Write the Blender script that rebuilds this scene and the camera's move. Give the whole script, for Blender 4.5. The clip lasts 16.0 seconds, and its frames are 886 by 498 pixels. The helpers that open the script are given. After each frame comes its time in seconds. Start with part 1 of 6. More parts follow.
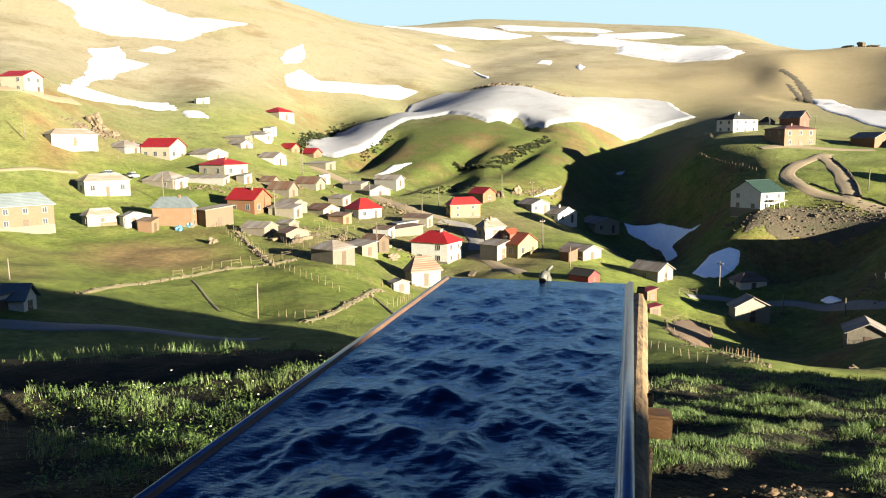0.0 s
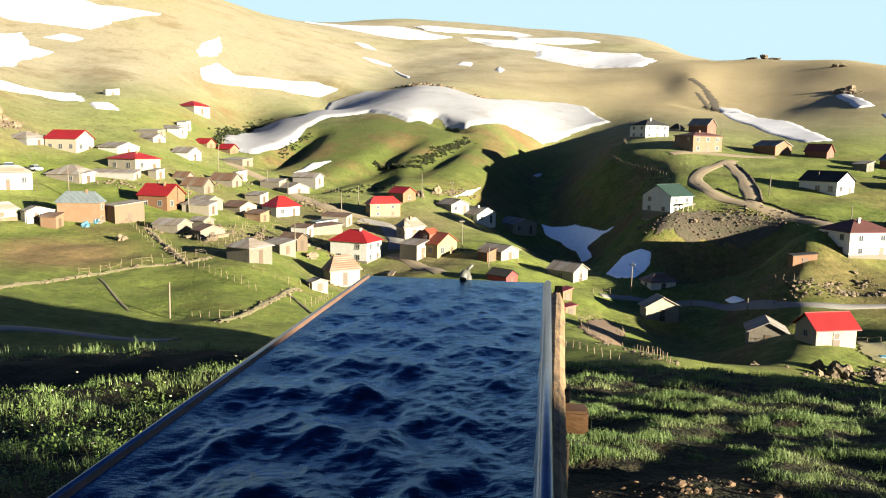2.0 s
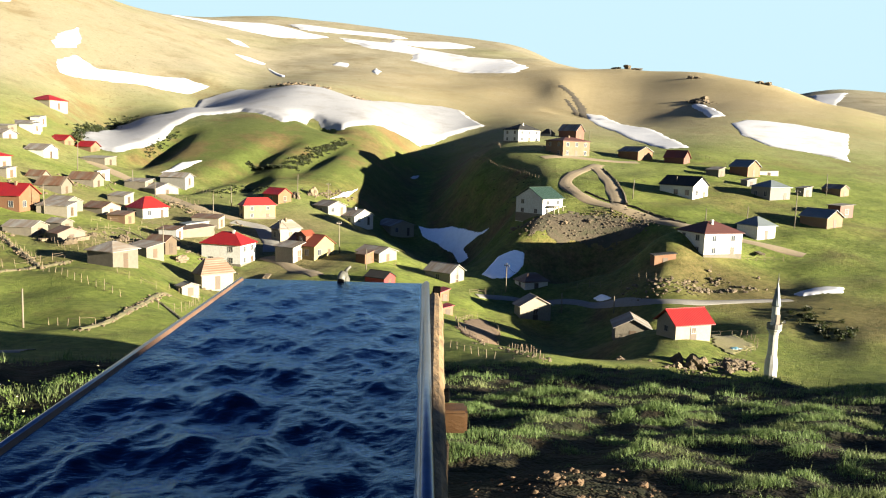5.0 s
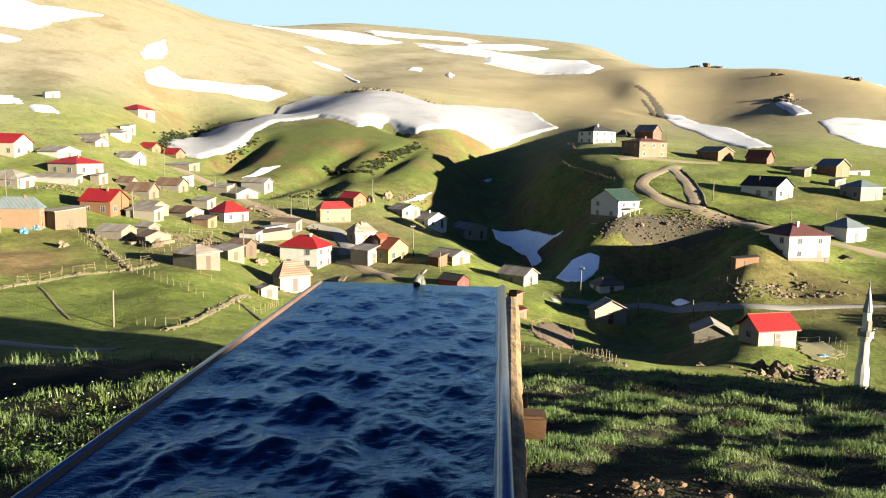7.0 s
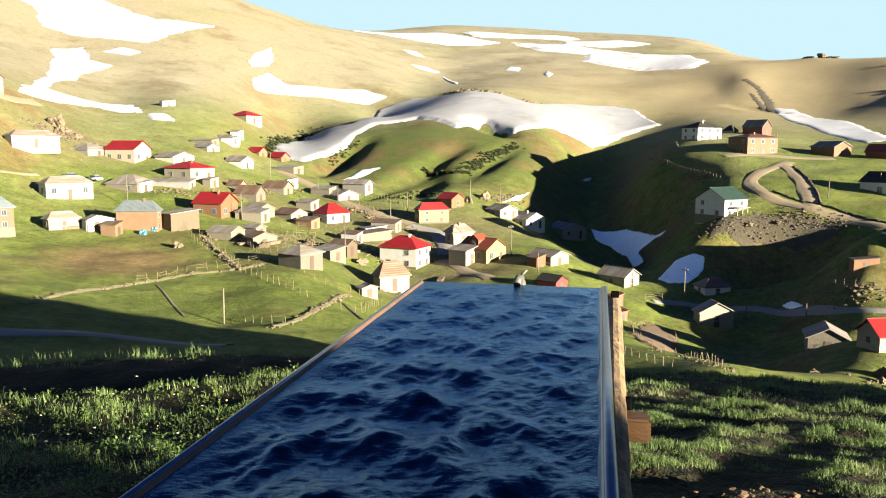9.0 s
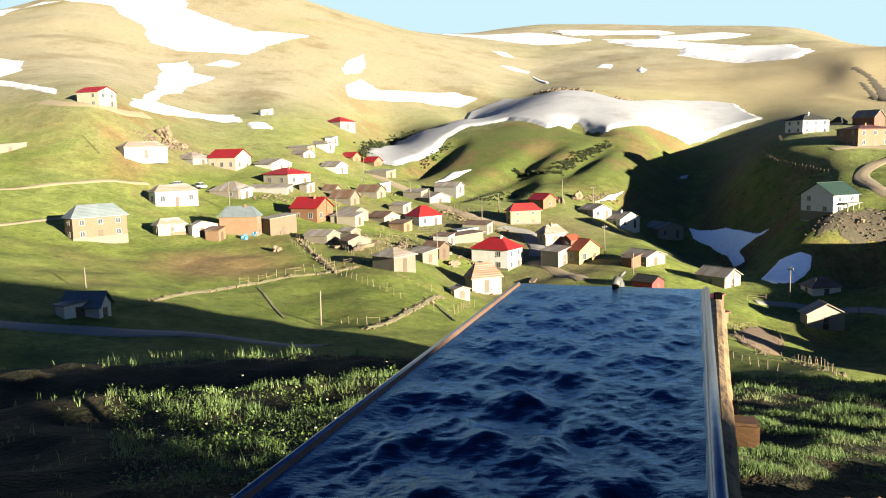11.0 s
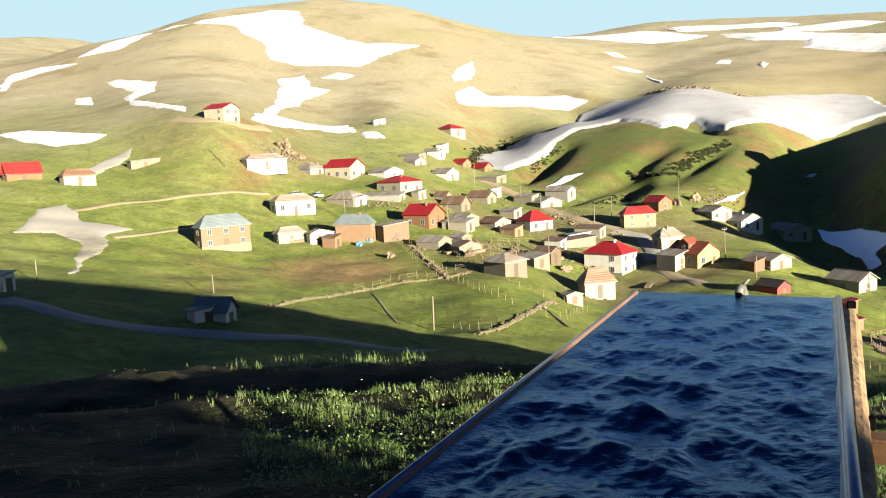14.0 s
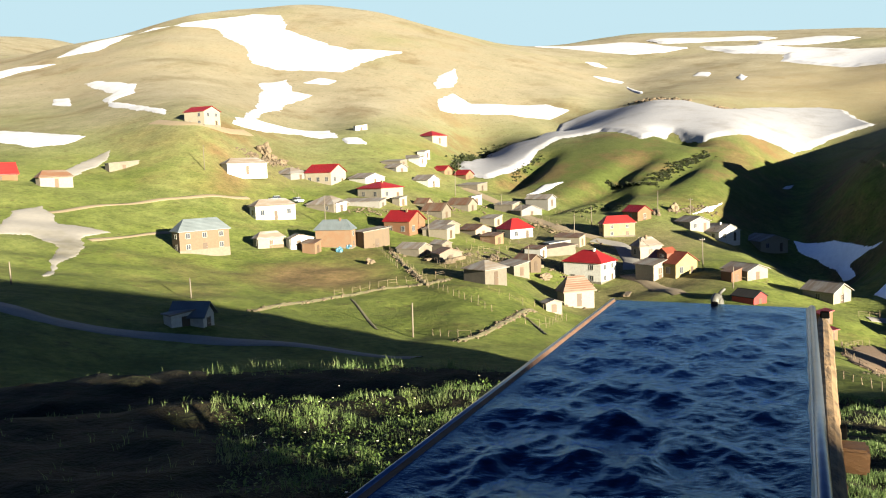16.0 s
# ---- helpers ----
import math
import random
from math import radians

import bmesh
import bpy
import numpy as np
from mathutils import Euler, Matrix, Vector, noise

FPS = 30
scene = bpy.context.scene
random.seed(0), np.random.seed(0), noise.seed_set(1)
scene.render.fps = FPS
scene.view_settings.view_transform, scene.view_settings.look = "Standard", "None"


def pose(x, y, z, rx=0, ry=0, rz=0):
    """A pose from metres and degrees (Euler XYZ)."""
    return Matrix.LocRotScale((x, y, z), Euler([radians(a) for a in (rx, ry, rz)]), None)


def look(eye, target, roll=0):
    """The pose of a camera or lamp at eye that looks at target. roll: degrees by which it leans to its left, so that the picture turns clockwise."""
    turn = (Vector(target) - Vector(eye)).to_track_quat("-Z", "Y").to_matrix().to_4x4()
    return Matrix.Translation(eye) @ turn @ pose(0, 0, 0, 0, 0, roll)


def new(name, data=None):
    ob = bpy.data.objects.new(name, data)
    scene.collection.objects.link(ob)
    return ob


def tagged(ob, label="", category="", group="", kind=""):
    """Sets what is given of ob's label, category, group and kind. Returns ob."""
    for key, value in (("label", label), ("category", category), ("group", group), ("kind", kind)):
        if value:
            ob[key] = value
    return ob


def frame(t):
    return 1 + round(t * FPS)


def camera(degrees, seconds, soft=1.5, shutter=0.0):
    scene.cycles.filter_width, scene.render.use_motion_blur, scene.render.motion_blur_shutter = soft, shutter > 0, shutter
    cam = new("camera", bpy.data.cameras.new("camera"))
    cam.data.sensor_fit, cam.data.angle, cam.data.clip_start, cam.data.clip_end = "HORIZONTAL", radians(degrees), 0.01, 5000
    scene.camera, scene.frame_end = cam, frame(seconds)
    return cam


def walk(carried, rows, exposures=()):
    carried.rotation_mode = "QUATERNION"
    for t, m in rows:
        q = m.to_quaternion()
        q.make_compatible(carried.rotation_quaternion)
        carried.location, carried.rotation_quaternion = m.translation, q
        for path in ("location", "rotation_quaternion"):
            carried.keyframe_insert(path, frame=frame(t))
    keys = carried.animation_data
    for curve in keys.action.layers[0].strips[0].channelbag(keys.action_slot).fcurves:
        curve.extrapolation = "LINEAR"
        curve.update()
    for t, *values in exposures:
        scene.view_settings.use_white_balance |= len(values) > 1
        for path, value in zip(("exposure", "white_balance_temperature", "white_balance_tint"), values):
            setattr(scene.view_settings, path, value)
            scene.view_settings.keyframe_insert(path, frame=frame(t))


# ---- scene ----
cam = camera(60.0, 16.0, soft=1.1)
EYE = 1.15
# seconds, place of the eye, and its turn in degrees
ROWS = [
    (0, 0.0019, -0.0191, -0.0030, 82.23, 0.31, 0.18),
    (0.5, 0.0015, -0.0189, -0.0049, 82.04, -0.41, -1.06),
    (1, -0.0026, -0.0221, -0.0064, 82.07, -0.64, -2.95),
    (1.5, -0.0052, -0.0232, -0.0077, 82.34, -0.82, -4.36),
    (2, -0.0050, -0.0231, -0.0059, 82.23, -0.96, -5.70),
    (2.5, -0.0042, -0.0219, -0.0058, 81.86, -0.91, -7.67),
    (3, -0.0055, -0.0244, -0.0052, 81.68, -1.33, -9.68),
    (3.5, -0.0059, -0.0298, -0.0001, 82.40, -1.39, -11.09),
    (4, -0.0028, -0.0174, -0.0089, 82.80, -1.67, -12.54),
    (4.2, -0.0009, -0.0135, -0.0105, 82.70, -1.78, -13.18),
    (5.25, -0.0049, -0.0007, -0.0122, 82.59, -1.81, -14.9),
    (6.3, -0.0088, 0.0120, -0.0138, 82.45, -1.60, -12.78),
    (6.5, -0.0087, 0.0142, -0.0125, 82.45, -1.57, -12.04),
    (7, -0.0103, 0.0124, -0.0130, 82.67, -1.12, -9.36),
    (7.5, -0.0119, 0.0061, -0.0115, 82.59, -1.08, -7.20),
    (8, -0.0135, -0.0011, -0.0129, 82.63, -1.09, -5.63),
    (8.5, -0.0174, 0.0002, -0.0109, 82.61, -0.67, -3.89),
    (9, -0.0231, -0.0072, -0.0098, 82.62, -0.19, -2.13),
    (11.5, -0.0462, -0.0499, 0.0035, 82.87, 1.57, 6.07),
    (12, -0.0486, -0.0616, 0.0073, 82.87, 1.86, 7.67),
    (12.5, -0.0530, -0.0688, 0.0066, 82.80, 2.15, 9.81),
    (13, -0.0450, -0.0809, 0.0053, 83.21, 2.70, 11.18),
    (13.5, -0.0568, -0.0858, 0.0176, 83.58, 2.70, 12.12),
    (14, -0.0569, -0.0893, 0.0217, 83.48, 2.79, 12.73),
    (14.5, -0.0558, -0.0864, 0.0199, 83.44, 2.38, 12.50),
    (15, -0.0543, -0.0837, 0.0192, 83.40, 2.27, 11.93),
    (15.5, -0.0523, -0.0825, 0.0183, 83.67, 2.07, 11.37),
    (16, -0.0500, -0.0786, 0.0165, 83.94, 1.95, 11.34),
]
walk(cam, [(t, pose(x, y, EYE + z, rx, ry, rz)) for t, x, y, z, rx, ry, rz in ROWS],
     exposures=[(0, 3.02), (11.5, 3.0), (13.5, 2.94), (16, 2.84)])

# ---- sun and sky: low evening sun from behind and to the right ----
SUN_AZ, SUN_EL = 130.0, 9.5
world = bpy.data.worlds.new("sky")
scene.world = world
world.use_nodes = True
wt = world.node_tree
sky = wt.nodes.new("ShaderNodeTexSky")
sky.sky_type, sky.sun_disc = "NISHITA", False
sky.sun_elevation, sky.sun_rotation = radians(SUN_EL), radians(SUN_AZ)
sky.air_density, sky.dust_density, sky.ozone_density = 0.8, 0.1, 2.0
sky.altitude = 1900.0
# pale evening haze low over the horizon, all the way round
where_to = wt.nodes.new("ShaderNodeTexCoord")
upward = wt.nodes.new("ShaderNodeSeparateXYZ")
wt.links.new(where_to.outputs["Generated"], upward.inputs[0])
low = wt.nodes.new("ShaderNodeMapRange")
low.interpolation_type = "SMOOTHSTEP"
low.inputs["From Min"].default_value, low.inputs["From Max"].default_value = 0.225, 0.42
low.inputs["To Min"].default_value, low.inputs["To Max"].default_value = 1.0, 0.0
wt.links.new(upward.outputs["Z"], low.inputs["Value"])
haze = wt.nodes.new("ShaderNodeMix")
haze.data_type, haze.blend_type = "RGBA", "MIX"
haze.inputs[7].default_value = (1.6, 2.25, 2.5, 1)
wt.links.new(low.outputs["Result"], haze.inputs[0])
deep = wt.nodes.new("ShaderNodeMix")
deep.data_type, deep.blend_type = "RGBA", "MULTIPLY"
deep.inputs[0].default_value = 1.0
deep.inputs[7].default_value = (0.11, 0.215, 0.40, 1)
wt.links.new(sky.outputs["Color"], deep.inputs[6])
wt.links.new(deep.outputs[2], haze.inputs[6])
wt.nodes["Background"].inputs["Strength"].default_value = 0.05
wt.links.new(haze.outputs[2], wt.nodes["Background"].inputs["Color"])
sun = new("sun", bpy.data.lights.new("sun", "SUN"))
sun.data.energy, sun.data.angle, sun.data.color = 5.0, radians(0.6), (1.0, 0.89, 0.68)
sa, se = radians(SUN_AZ), radians(SUN_EL)
sun.matrix_world = look((0, 0, 60), (-60 * math.sin(sa) * math.cos(se), -60 * math.cos(sa) * math.cos(se), 60 - 60 * math.sin(se)))


# ---- materials ----
def nodes_of(name):
    m = bpy.data.materials.new(name)
    m.use_nodes = True
    t = m.node_tree
    return m, t, t.nodes["Principled BSDF"]


def link(t, a, b):
    t.links.new(a, b)


def noise_tex(t, scale, detail=4.0, rough=0.6, vector=None):
    n = t.nodes.new("ShaderNodeTexNoise")
    n.inputs["Scale"].default_value, n.inputs["Detail"].default_value, n.inputs["Roughness"].default_value = scale, detail, rough
    if vector is not None:
        link(t, vector, n.inputs["Vector"])
    return n.outputs["Fac"]


def ramp(t, fac, a, b, ca=(0, 0, 0, 1), cb=(1, 1, 1, 1)):
    r = t.nodes.new("ShaderNodeValToRGB")
    r.color_ramp.elements[0].position, r.color_ramp.elements[1].position = a, b
    r.color_ramp.elements[0].color, r.color_ramp.elements[1].color = ca, cb
    link(t, fac, r.inputs["Fac"])
    return r.outputs["Color"]


def mix(t, fac, a, b, how="MIX"):
    m = t.nodes.new("ShaderNodeMix")
    m.data_type, m.blend_type = "RGBA", how
    for value, at in ((fac, 0), (a, 6), (b, 7)):
        if isinstance(value, (int, float)):
            m.inputs[at].default_value = value
        elif isinstance(value, tuple):
            m.inputs[at].default_value = (*value[:3], 1)
        else:
            link(t, value, m.inputs[at])
    return m.outputs[2]


def bump(t, bsdf, height, strength, distance):
    b = t.nodes.new("ShaderNodeBump")
    b.inputs["Strength"].default_value, b.inputs["Distance"].default_value = strength, distance
    link(t, height, b.inputs["Height"])
    link(t, b.outputs["Normal"], bsdf.inputs["Normal"])


def position(t, stretch=(1, 1, 1)):
    g = t.nodes.new("ShaderNodeNewGeometry")
    v = t.nodes.new("ShaderNodeVectorMath")
    v.operation = "MULTIPLY"
    v.inputs[1].default_value = stretch
    link(t, g.outputs["Position"], v.inputs[0])
    return v.outputs[0]


def surface(name, colour, stain, rough=0.8, fine=6.0, coarse=0.6, relief=0.3, depth=0.02, metal=0.0, amount=0.6, vary=0.0, stretch=(1, 1, 1)):
    """A weathered surface: its colour, a stain in patches, grain, relief, and a shade that differs from piece to piece."""
    m, t, p = nodes_of(name)
    where = position(t, stretch)
    grain, patch = noise_tex(t, fine, 5, 0.65, where), noise_tex(t, coarse, 4, 0.6, where)
    dark = tuple(0.72 * c for c in colour)
    c = mix(t, ramp(t, grain, 0.3, 0.7), dark, colour)
    f = t.nodes.new("ShaderNodeMath")
    f.operation = "MULTIPLY"
    f.inputs[1].default_value = amount
    link(t, ramp(t, patch, 0.45, 0.68), f.inputs[0])
    c = mix(t, f.outputs[0], c, stain)
    if vary:
        info = t.nodes.new("ShaderNodeObjectInfo")
        h = t.nodes.new("ShaderNodeHueSaturation")
        v = t.nodes.new("ShaderNodeMapRange")
        v.inputs["To Min"].default_value, v.inputs["To Max"].default_value = 1 - vary, 1 + vary
        link(t, info.outputs["Random"], v.inputs["Value"])
        link(t, v.outputs["Result"], h.inputs["Value"])
        link(t, c, h.inputs["Color"])
        c = h.outputs["Color"]
    link(t, c, p.inputs["Base Color"])
    p.inputs["Roughness"].default_value, p.inputs["Metallic"].default_value = rough, metal
    bump(t, p, grain, relief, depth)
    return m


def sheet_metal(name, colour, rust, amount=0.35, rough=0.5):
    """Roof sheets: painted or bare tin, laid in strips of uneven age, with rusty runs."""
    m, t, p = nodes_of(name)
    info = t.nodes.new("ShaderNodeTexCoord")
    where = position(t)
    patch, grain = noise_tex(t, 0.55, 5, 0.7, where), noise_tex(t, 9.0, 3, 0.6, where)
    lay = t.nodes.new("ShaderNodeVectorMath")
    lay.operation = "MULTIPLY"
    lay.inputs[1].default_value = (1.5, 0.12, 0.12)
    link(t, info.outputs["Object"], lay.inputs[0])
    strip = noise_tex(t, 1.0, 4, 0.7, lay.outputs[0])
    f = t.nodes.new("ShaderNodeMath")
    f.operation = "MULTIPLY"
    f.inputs[1].default_value = amount
    link(t, ramp(t, strip, 0.42, 0.56), f.inputs[0])
    c = mix(t, ramp(t, grain, 0.3, 0.75), tuple(0.75 * q for q in colour), colour)
    c = mix(t, ramp(t, patch, 0.35, 0.7), mix(t, 1.0, c, (0.72, 0.72, 0.72), "MULTIPLY"), c)
    c = mix(t, f.outputs[0], c, rust)
    w = t.nodes.new("ShaderNodeTexWave")
    w.bands_direction = "X"
    w.inputs["Scale"].default_value = 1.4
    link(t, info.outputs["Object"], w.inputs["Vector"])
    link(t, c, p.inputs["Base Color"])
    p.inputs["Roughness"].default_value, p.inputs["Metallic"].default_value = rough, 0.1
    bump(t, p, w.outputs["Fac"], 0.5, 0.04)
    return m


# place, radius of the full colour and of its end, strength, colour
DIRT, BROWN = (0.15, 0.118, 0.068), (0.105, 0.080, 0.034)
SPOTS_OF_EARTH = [
    (14, 274, 0, 38, 62, 0.9, None), (-49, 128, -16, 7, 17, 0.9, (0.15, 0.098, 0.05)), (245, 440, 40, 80, 230, 0.8, (0.23, 0.182, 0.105)), (-20, 193, -15, 8, 26, 0.6, DIRT), (-26, 153, -17, 5, 16, 0.6, DIRT),
    (-48, 149, -15, 2, 8, 0.7, BROWN), (-2, 136, -21, 4, 13, 0.6, DIRT), (-52, 203, -8, 6, 20, 0.5, DIRT), (-95, 215, 2, 6, 22, 0.5, DIRT),
    (0, 172, -19, 10, 24, 0.75, DIRT), (12, 148, -22, 5, 15, 0.75, DIRT), (14, 190, -18, 6, 20, 0.6, DIRT), (78, 109, -19, 8, 17, 0.8, BROWN), (84, 86, -21, 8, 22, 0.75, BROWN), (-80, 178, -9, 3, 12, 0.5, DIRT),
]


def land_material():
    """Short mountain grass: green low down, drier and browner with height, earth where it is steep."""
    m, t, p = nodes_of("mountain_grass")
    g = t.nodes.new("ShaderNodeNewGeometry")
    where = g.outputs["Position"]
    part_xyz = t.nodes.new("ShaderNodeSeparateXYZ")
    link(t, where, part_xyz.inputs[0])
    big, middle, small, fine = noise_tex(t, 0.008, 5, 0.6, where), noise_tex(t, 0.045, 5, 0.65, where), noise_tex(t, 0.5, 6, 0.7, where), noise_tex(t, 9.0, 4, 0.7, where)
    fresh = mix(t, ramp(t, middle, 0.35, 0.65), (0.084, 0.107, 0.020), (0.132, 0.153, 0.036))
    dry = mix(t, ramp(t, middle, 0.35, 0.7), (0.172, 0.151, 0.105), (0.233, 0.208, 0.155))
    high = t.nodes.new("ShaderNodeMapRange")
    high.inputs["From Min"].default_value, high.inputs["From Max"].default_value = -14.0, 42.0
    link(t, part_xyz.outputs["Z"], high.inputs["Value"])
    add = t.nodes.new("ShaderNodeMath")
    add.operation = "MULTIPLY_ADD"
    add.inputs[1].default_value, add.inputs[2].default_value = 1.7, -0.85
    link(t, big, add.inputs[0])
    total = t.nodes.new("ShaderNodeMath")
    total.use_clamp = True
    link(t, add.outputs[0], total.inputs[0])
    link(t, high.outputs["Result"], total.inputs[1])
    c = mix(t, total.outputs[0], fresh, dry)
    c = mix(t, ramp(t, small, 0.56, 0.74), c, (0.0496, 0.0357, 0.014))
    earthy = noise_tex(t, 0.028, 7, 0.68, where)
    bare_patch = t.nodes.new("ShaderNodeMath")
    bare_patch.operation = "MULTIPLY"
    bare_patch.inputs[1].default_value = 0.6
    link(t, ramp(t, earthy, 0.52, 0.66), bare_patch.inputs[0])
    c = mix(t, bare_patch.outputs[0], c, (0.105, 0.076, 0.036))
    slope = t.nodes.new("ShaderNodeSeparateXYZ")
    link(t, g.outputs["Normal"], slope.inputs[0])
    steep = ramp(t, slope.outputs["Z"], 0.84, 0.965, (1, 1, 1, 1), (0, 0, 0, 1))
    s2 = mix(t, 1.0, steep, ramp(t, middle, 0.4, 0.6), "MULTIPLY")
    c = mix(t, s2, c, (0.12, 0.078, 0.036))
    # heath on the spurs below the crescent of snow, trodden ground in the village and at the road
    blur = noise_tex(t, 0.11, 6, 0.7, where)
    heath = mix(t, ramp(t, noise_tex(t, 0.05, 6, 0.7, where), 0.47, 0.6), (0.052, 0.066, 0.015), (0.078, 0.056, 0.024))
    for x, y, z, full, gone, much, colour in SPOTS_OF_EARTH:
        off = t.nodes.new("ShaderNodeVectorMath")
        off.operation = "DISTANCE"
        off.inputs[1].default_value = (x, y, z)
        link(t, where, off.inputs[0])
        rough_edge = t.nodes.new("ShaderNodeMath")
        rough_edge.operation = "MULTIPLY_ADD"
        rough_edge.inputs[1].default_value = 1.6 * (gone - full)
        link(t, blur, rough_edge.inputs[0])
        link(t, off.outputs["Value"], rough_edge.inputs[2])
        fade = t.nodes.new("ShaderNodeMapRange")
        fade.inputs["From Min"].default_value, fade.inputs["From Max"].default_value = full + 0.8 * (gone - full), gone + 0.8 * (gone - full)
        fade.inputs["To Min"].default_value, fade.inputs["To Max"].default_value = much, 0.0
        link(t, rough_edge.outputs[0], fade.inputs["Value"])
        c = mix(t, fade.outputs["Result"], c, colour or heath)
    reach = t.nodes.new("ShaderNodeVectorMath")
    reach.operation = "LENGTH"
    link(t, where, reach.inputs[0])
    coarse = t.nodes.new("ShaderNodeMapRange")
    coarse.inputs["From Min"].default_value, coarse.inputs["From Max"].default_value = 170.0, 380.0
    coarse.inputs["To Min"].default_value, coarse.inputs["To Max"].default_value = 0.0, 0.75
    link(t, reach.outputs["Value"], coarse.inputs["Value"])
    plain = c
    tuft = noise_tex(t, 1.1, 6, 0.75, where)
    c = mix(t, ramp(t, tuft, 0.36, 0.6), mix(t, 1.0, c, (0.56, 0.64, 0.50), "MULTIPLY"), c)
    mottle = noise_tex(t, 0.22, 7, 0.75, where)
    c = mix(t, ramp(t, mottle, 0.38, 0.62), mix(t, 1.0, c, (0.78, 0.80, 0.72), "MULTIPLY"), mix(t, 1.0, c, (1.34, 1.30, 1.34), "MULTIPLY"))
    c = mix(t, coarse.outputs["Result"], c, plain)
    c = mix(t, ramp(t, fine, 0.25, 0.75), mix(t, 1.0, c, (0.78, 0.8, 0.76), "MULTIPLY"), c)
    # near-black ground round the trough, with the shade under the grass put in
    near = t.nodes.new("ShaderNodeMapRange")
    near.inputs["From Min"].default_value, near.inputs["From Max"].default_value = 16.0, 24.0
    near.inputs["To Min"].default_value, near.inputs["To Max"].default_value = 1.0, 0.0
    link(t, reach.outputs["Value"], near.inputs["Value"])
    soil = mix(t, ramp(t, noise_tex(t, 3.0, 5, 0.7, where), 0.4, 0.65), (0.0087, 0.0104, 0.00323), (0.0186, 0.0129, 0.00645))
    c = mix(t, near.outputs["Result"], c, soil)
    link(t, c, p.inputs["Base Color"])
    p.inputs["Roughness"].default_value = 0.95
    p.inputs["Specular IOR Level"].default_value = 0.15
    bump(t, p, tuft, 0.6, 0.35)
    return m


def water_material():
    """Dark water with a bluish sheen that grows towards grazing views."""
    m, t, p = nodes_of("water")
    p.inputs["Base Color"].default_value = (0.0002, 0.001, 0.006, 1)
    p.inputs["Roughness"].default_value = 0.5
    p.inputs["Specular IOR Level"].default_value = 0.0
    sheen = t.nodes.new("ShaderNodeBsdfGlossy")
    sheen.inputs["Color"].default_value = (0.35, 0.62, 1.0, 1)
    sheen.inputs["Roughness"].default_value = 0.03
    much = t.nodes.new("ShaderNodeFresnel")
    much.inputs["IOR"].default_value = 1.5
    b = t.nodes.new("ShaderNodeBump")
    b.inputs["Strength"].default_value, b.inputs["Distance"].default_value = 0.45, 0.004
    link(t, noise_tex(t, 60.0, 4, 0.6, position(t, (1.0, 1.6, 1.0))), b.inputs["Height"])
    for q in (p, sheen, much):
        link(t, b.outputs["Normal"], q.inputs["Normal"])
    both = t.nodes.new("ShaderNodeMixShader")
    link(t, much.outputs[0], both.inputs[0])
    link(t, p.outputs[0], both.inputs[1])
    link(t, sheen.outputs[0], both.inputs[2])
    link(t, both.outputs[0], t.nodes["Material Output"].inputs["Surface"])
    return m


def snow_material(name="old_snow", clean=(0.36, 0.37, 0.40), dirty=(0.25, 0.235, 0.21)):
    m, t, p = nodes_of(name)
    where = position(t)
    dirt, grain = noise_tex(t, 0.07, 6, 0.7, where), noise_tex(t, 0.9, 5, 0.65, where)
    c = mix(t, ramp(t, dirt, 0.5, 0.78), clean, dirty)
    c = mix(t, ramp(t, grain, 0.3, 0.6), mix(t, 1.0, c, (0.88, 0.88, 0.9), "MULTIPLY"), c)
    link(t, c, p.inputs["Base Color"])
    p.inputs["Roughness"].default_value = 0.7
    bump(t, p, grain, 0.2, 0.25)
    return m


def blade_material(name, low, high, dry):
    """Grass and leaves: each blade its own green, some light coming through."""
    m, t, p = nodes_of(name)
    g = t.nodes.new("ShaderNodeNewGeometry")
    c = mix(t, g.outputs["Random Per Island"], low, high)
    c = mix(t, ramp(t, noise_tex(t, 1.3, 4, 0.6, g.outputs["Position"]), 0.5, 0.72), c, dry)
    link(t, c, p.inputs["Base Color"])
    p.inputs["Roughness"].default_value = 0.6
    p.inputs["Specular IOR Level"].default_value = 0.3
    tr = t.nodes.new("ShaderNodeBsdfTranslucent")
    link(t, c, tr.inputs["Color"])
    sh = t.nodes.new("ShaderNodeMixShader")
    sh.inputs[0].default_value = 0.35
    link(t, p.outputs[0], sh.inputs[1])
    link(t, tr.outputs[0], sh.inputs[2])
    link(t, sh.outputs[0], t.nodes["Material Output"].inputs["Surface"])
    return m


LAND, WATER, SNOW = land_material(), water_material(), snow_material()
# darker snow copy: the crescent's grey shading is put into the colour
SHADED_SNOW = snow_material("shaded_old_snow", (0.20, 0.205, 0.22), (0.13, 0.125, 0.12))
# lighter snow copy that brightens the patches lying in shade
SHADE_LIFTED_SNOW = snow_material("shade_lifted_snow", (0.84, 0.86, 0.88), (0.7, 0.71, 0.72))
SLUSH = snow_material("wet_thin_snow", (0.20, 0.19, 0.17), (0.11, 0.10, 0.06))
GRASS = blade_material("grass", (0.046, 0.086, 0.022), (0.14, 0.195, 0.065), (0.20, 0.215, 0.095))
LEAF = blade_material("broad_leaf", (0.0446, 0.0855, 0.0163), (0.106, 0.155, 0.0406), (0.106, 0.138, 0.0284))
PETAL = surface("petal", (0.464, 0.452, 0.348), (0.435, 0.348, 0.0464), 0.6)
EARTH = surface("bare_earth", (0.087, 0.051, 0.0244), (0.0493, 0.0319, 0.0151), 0.95, 14, 2, 0.8, 0.03)
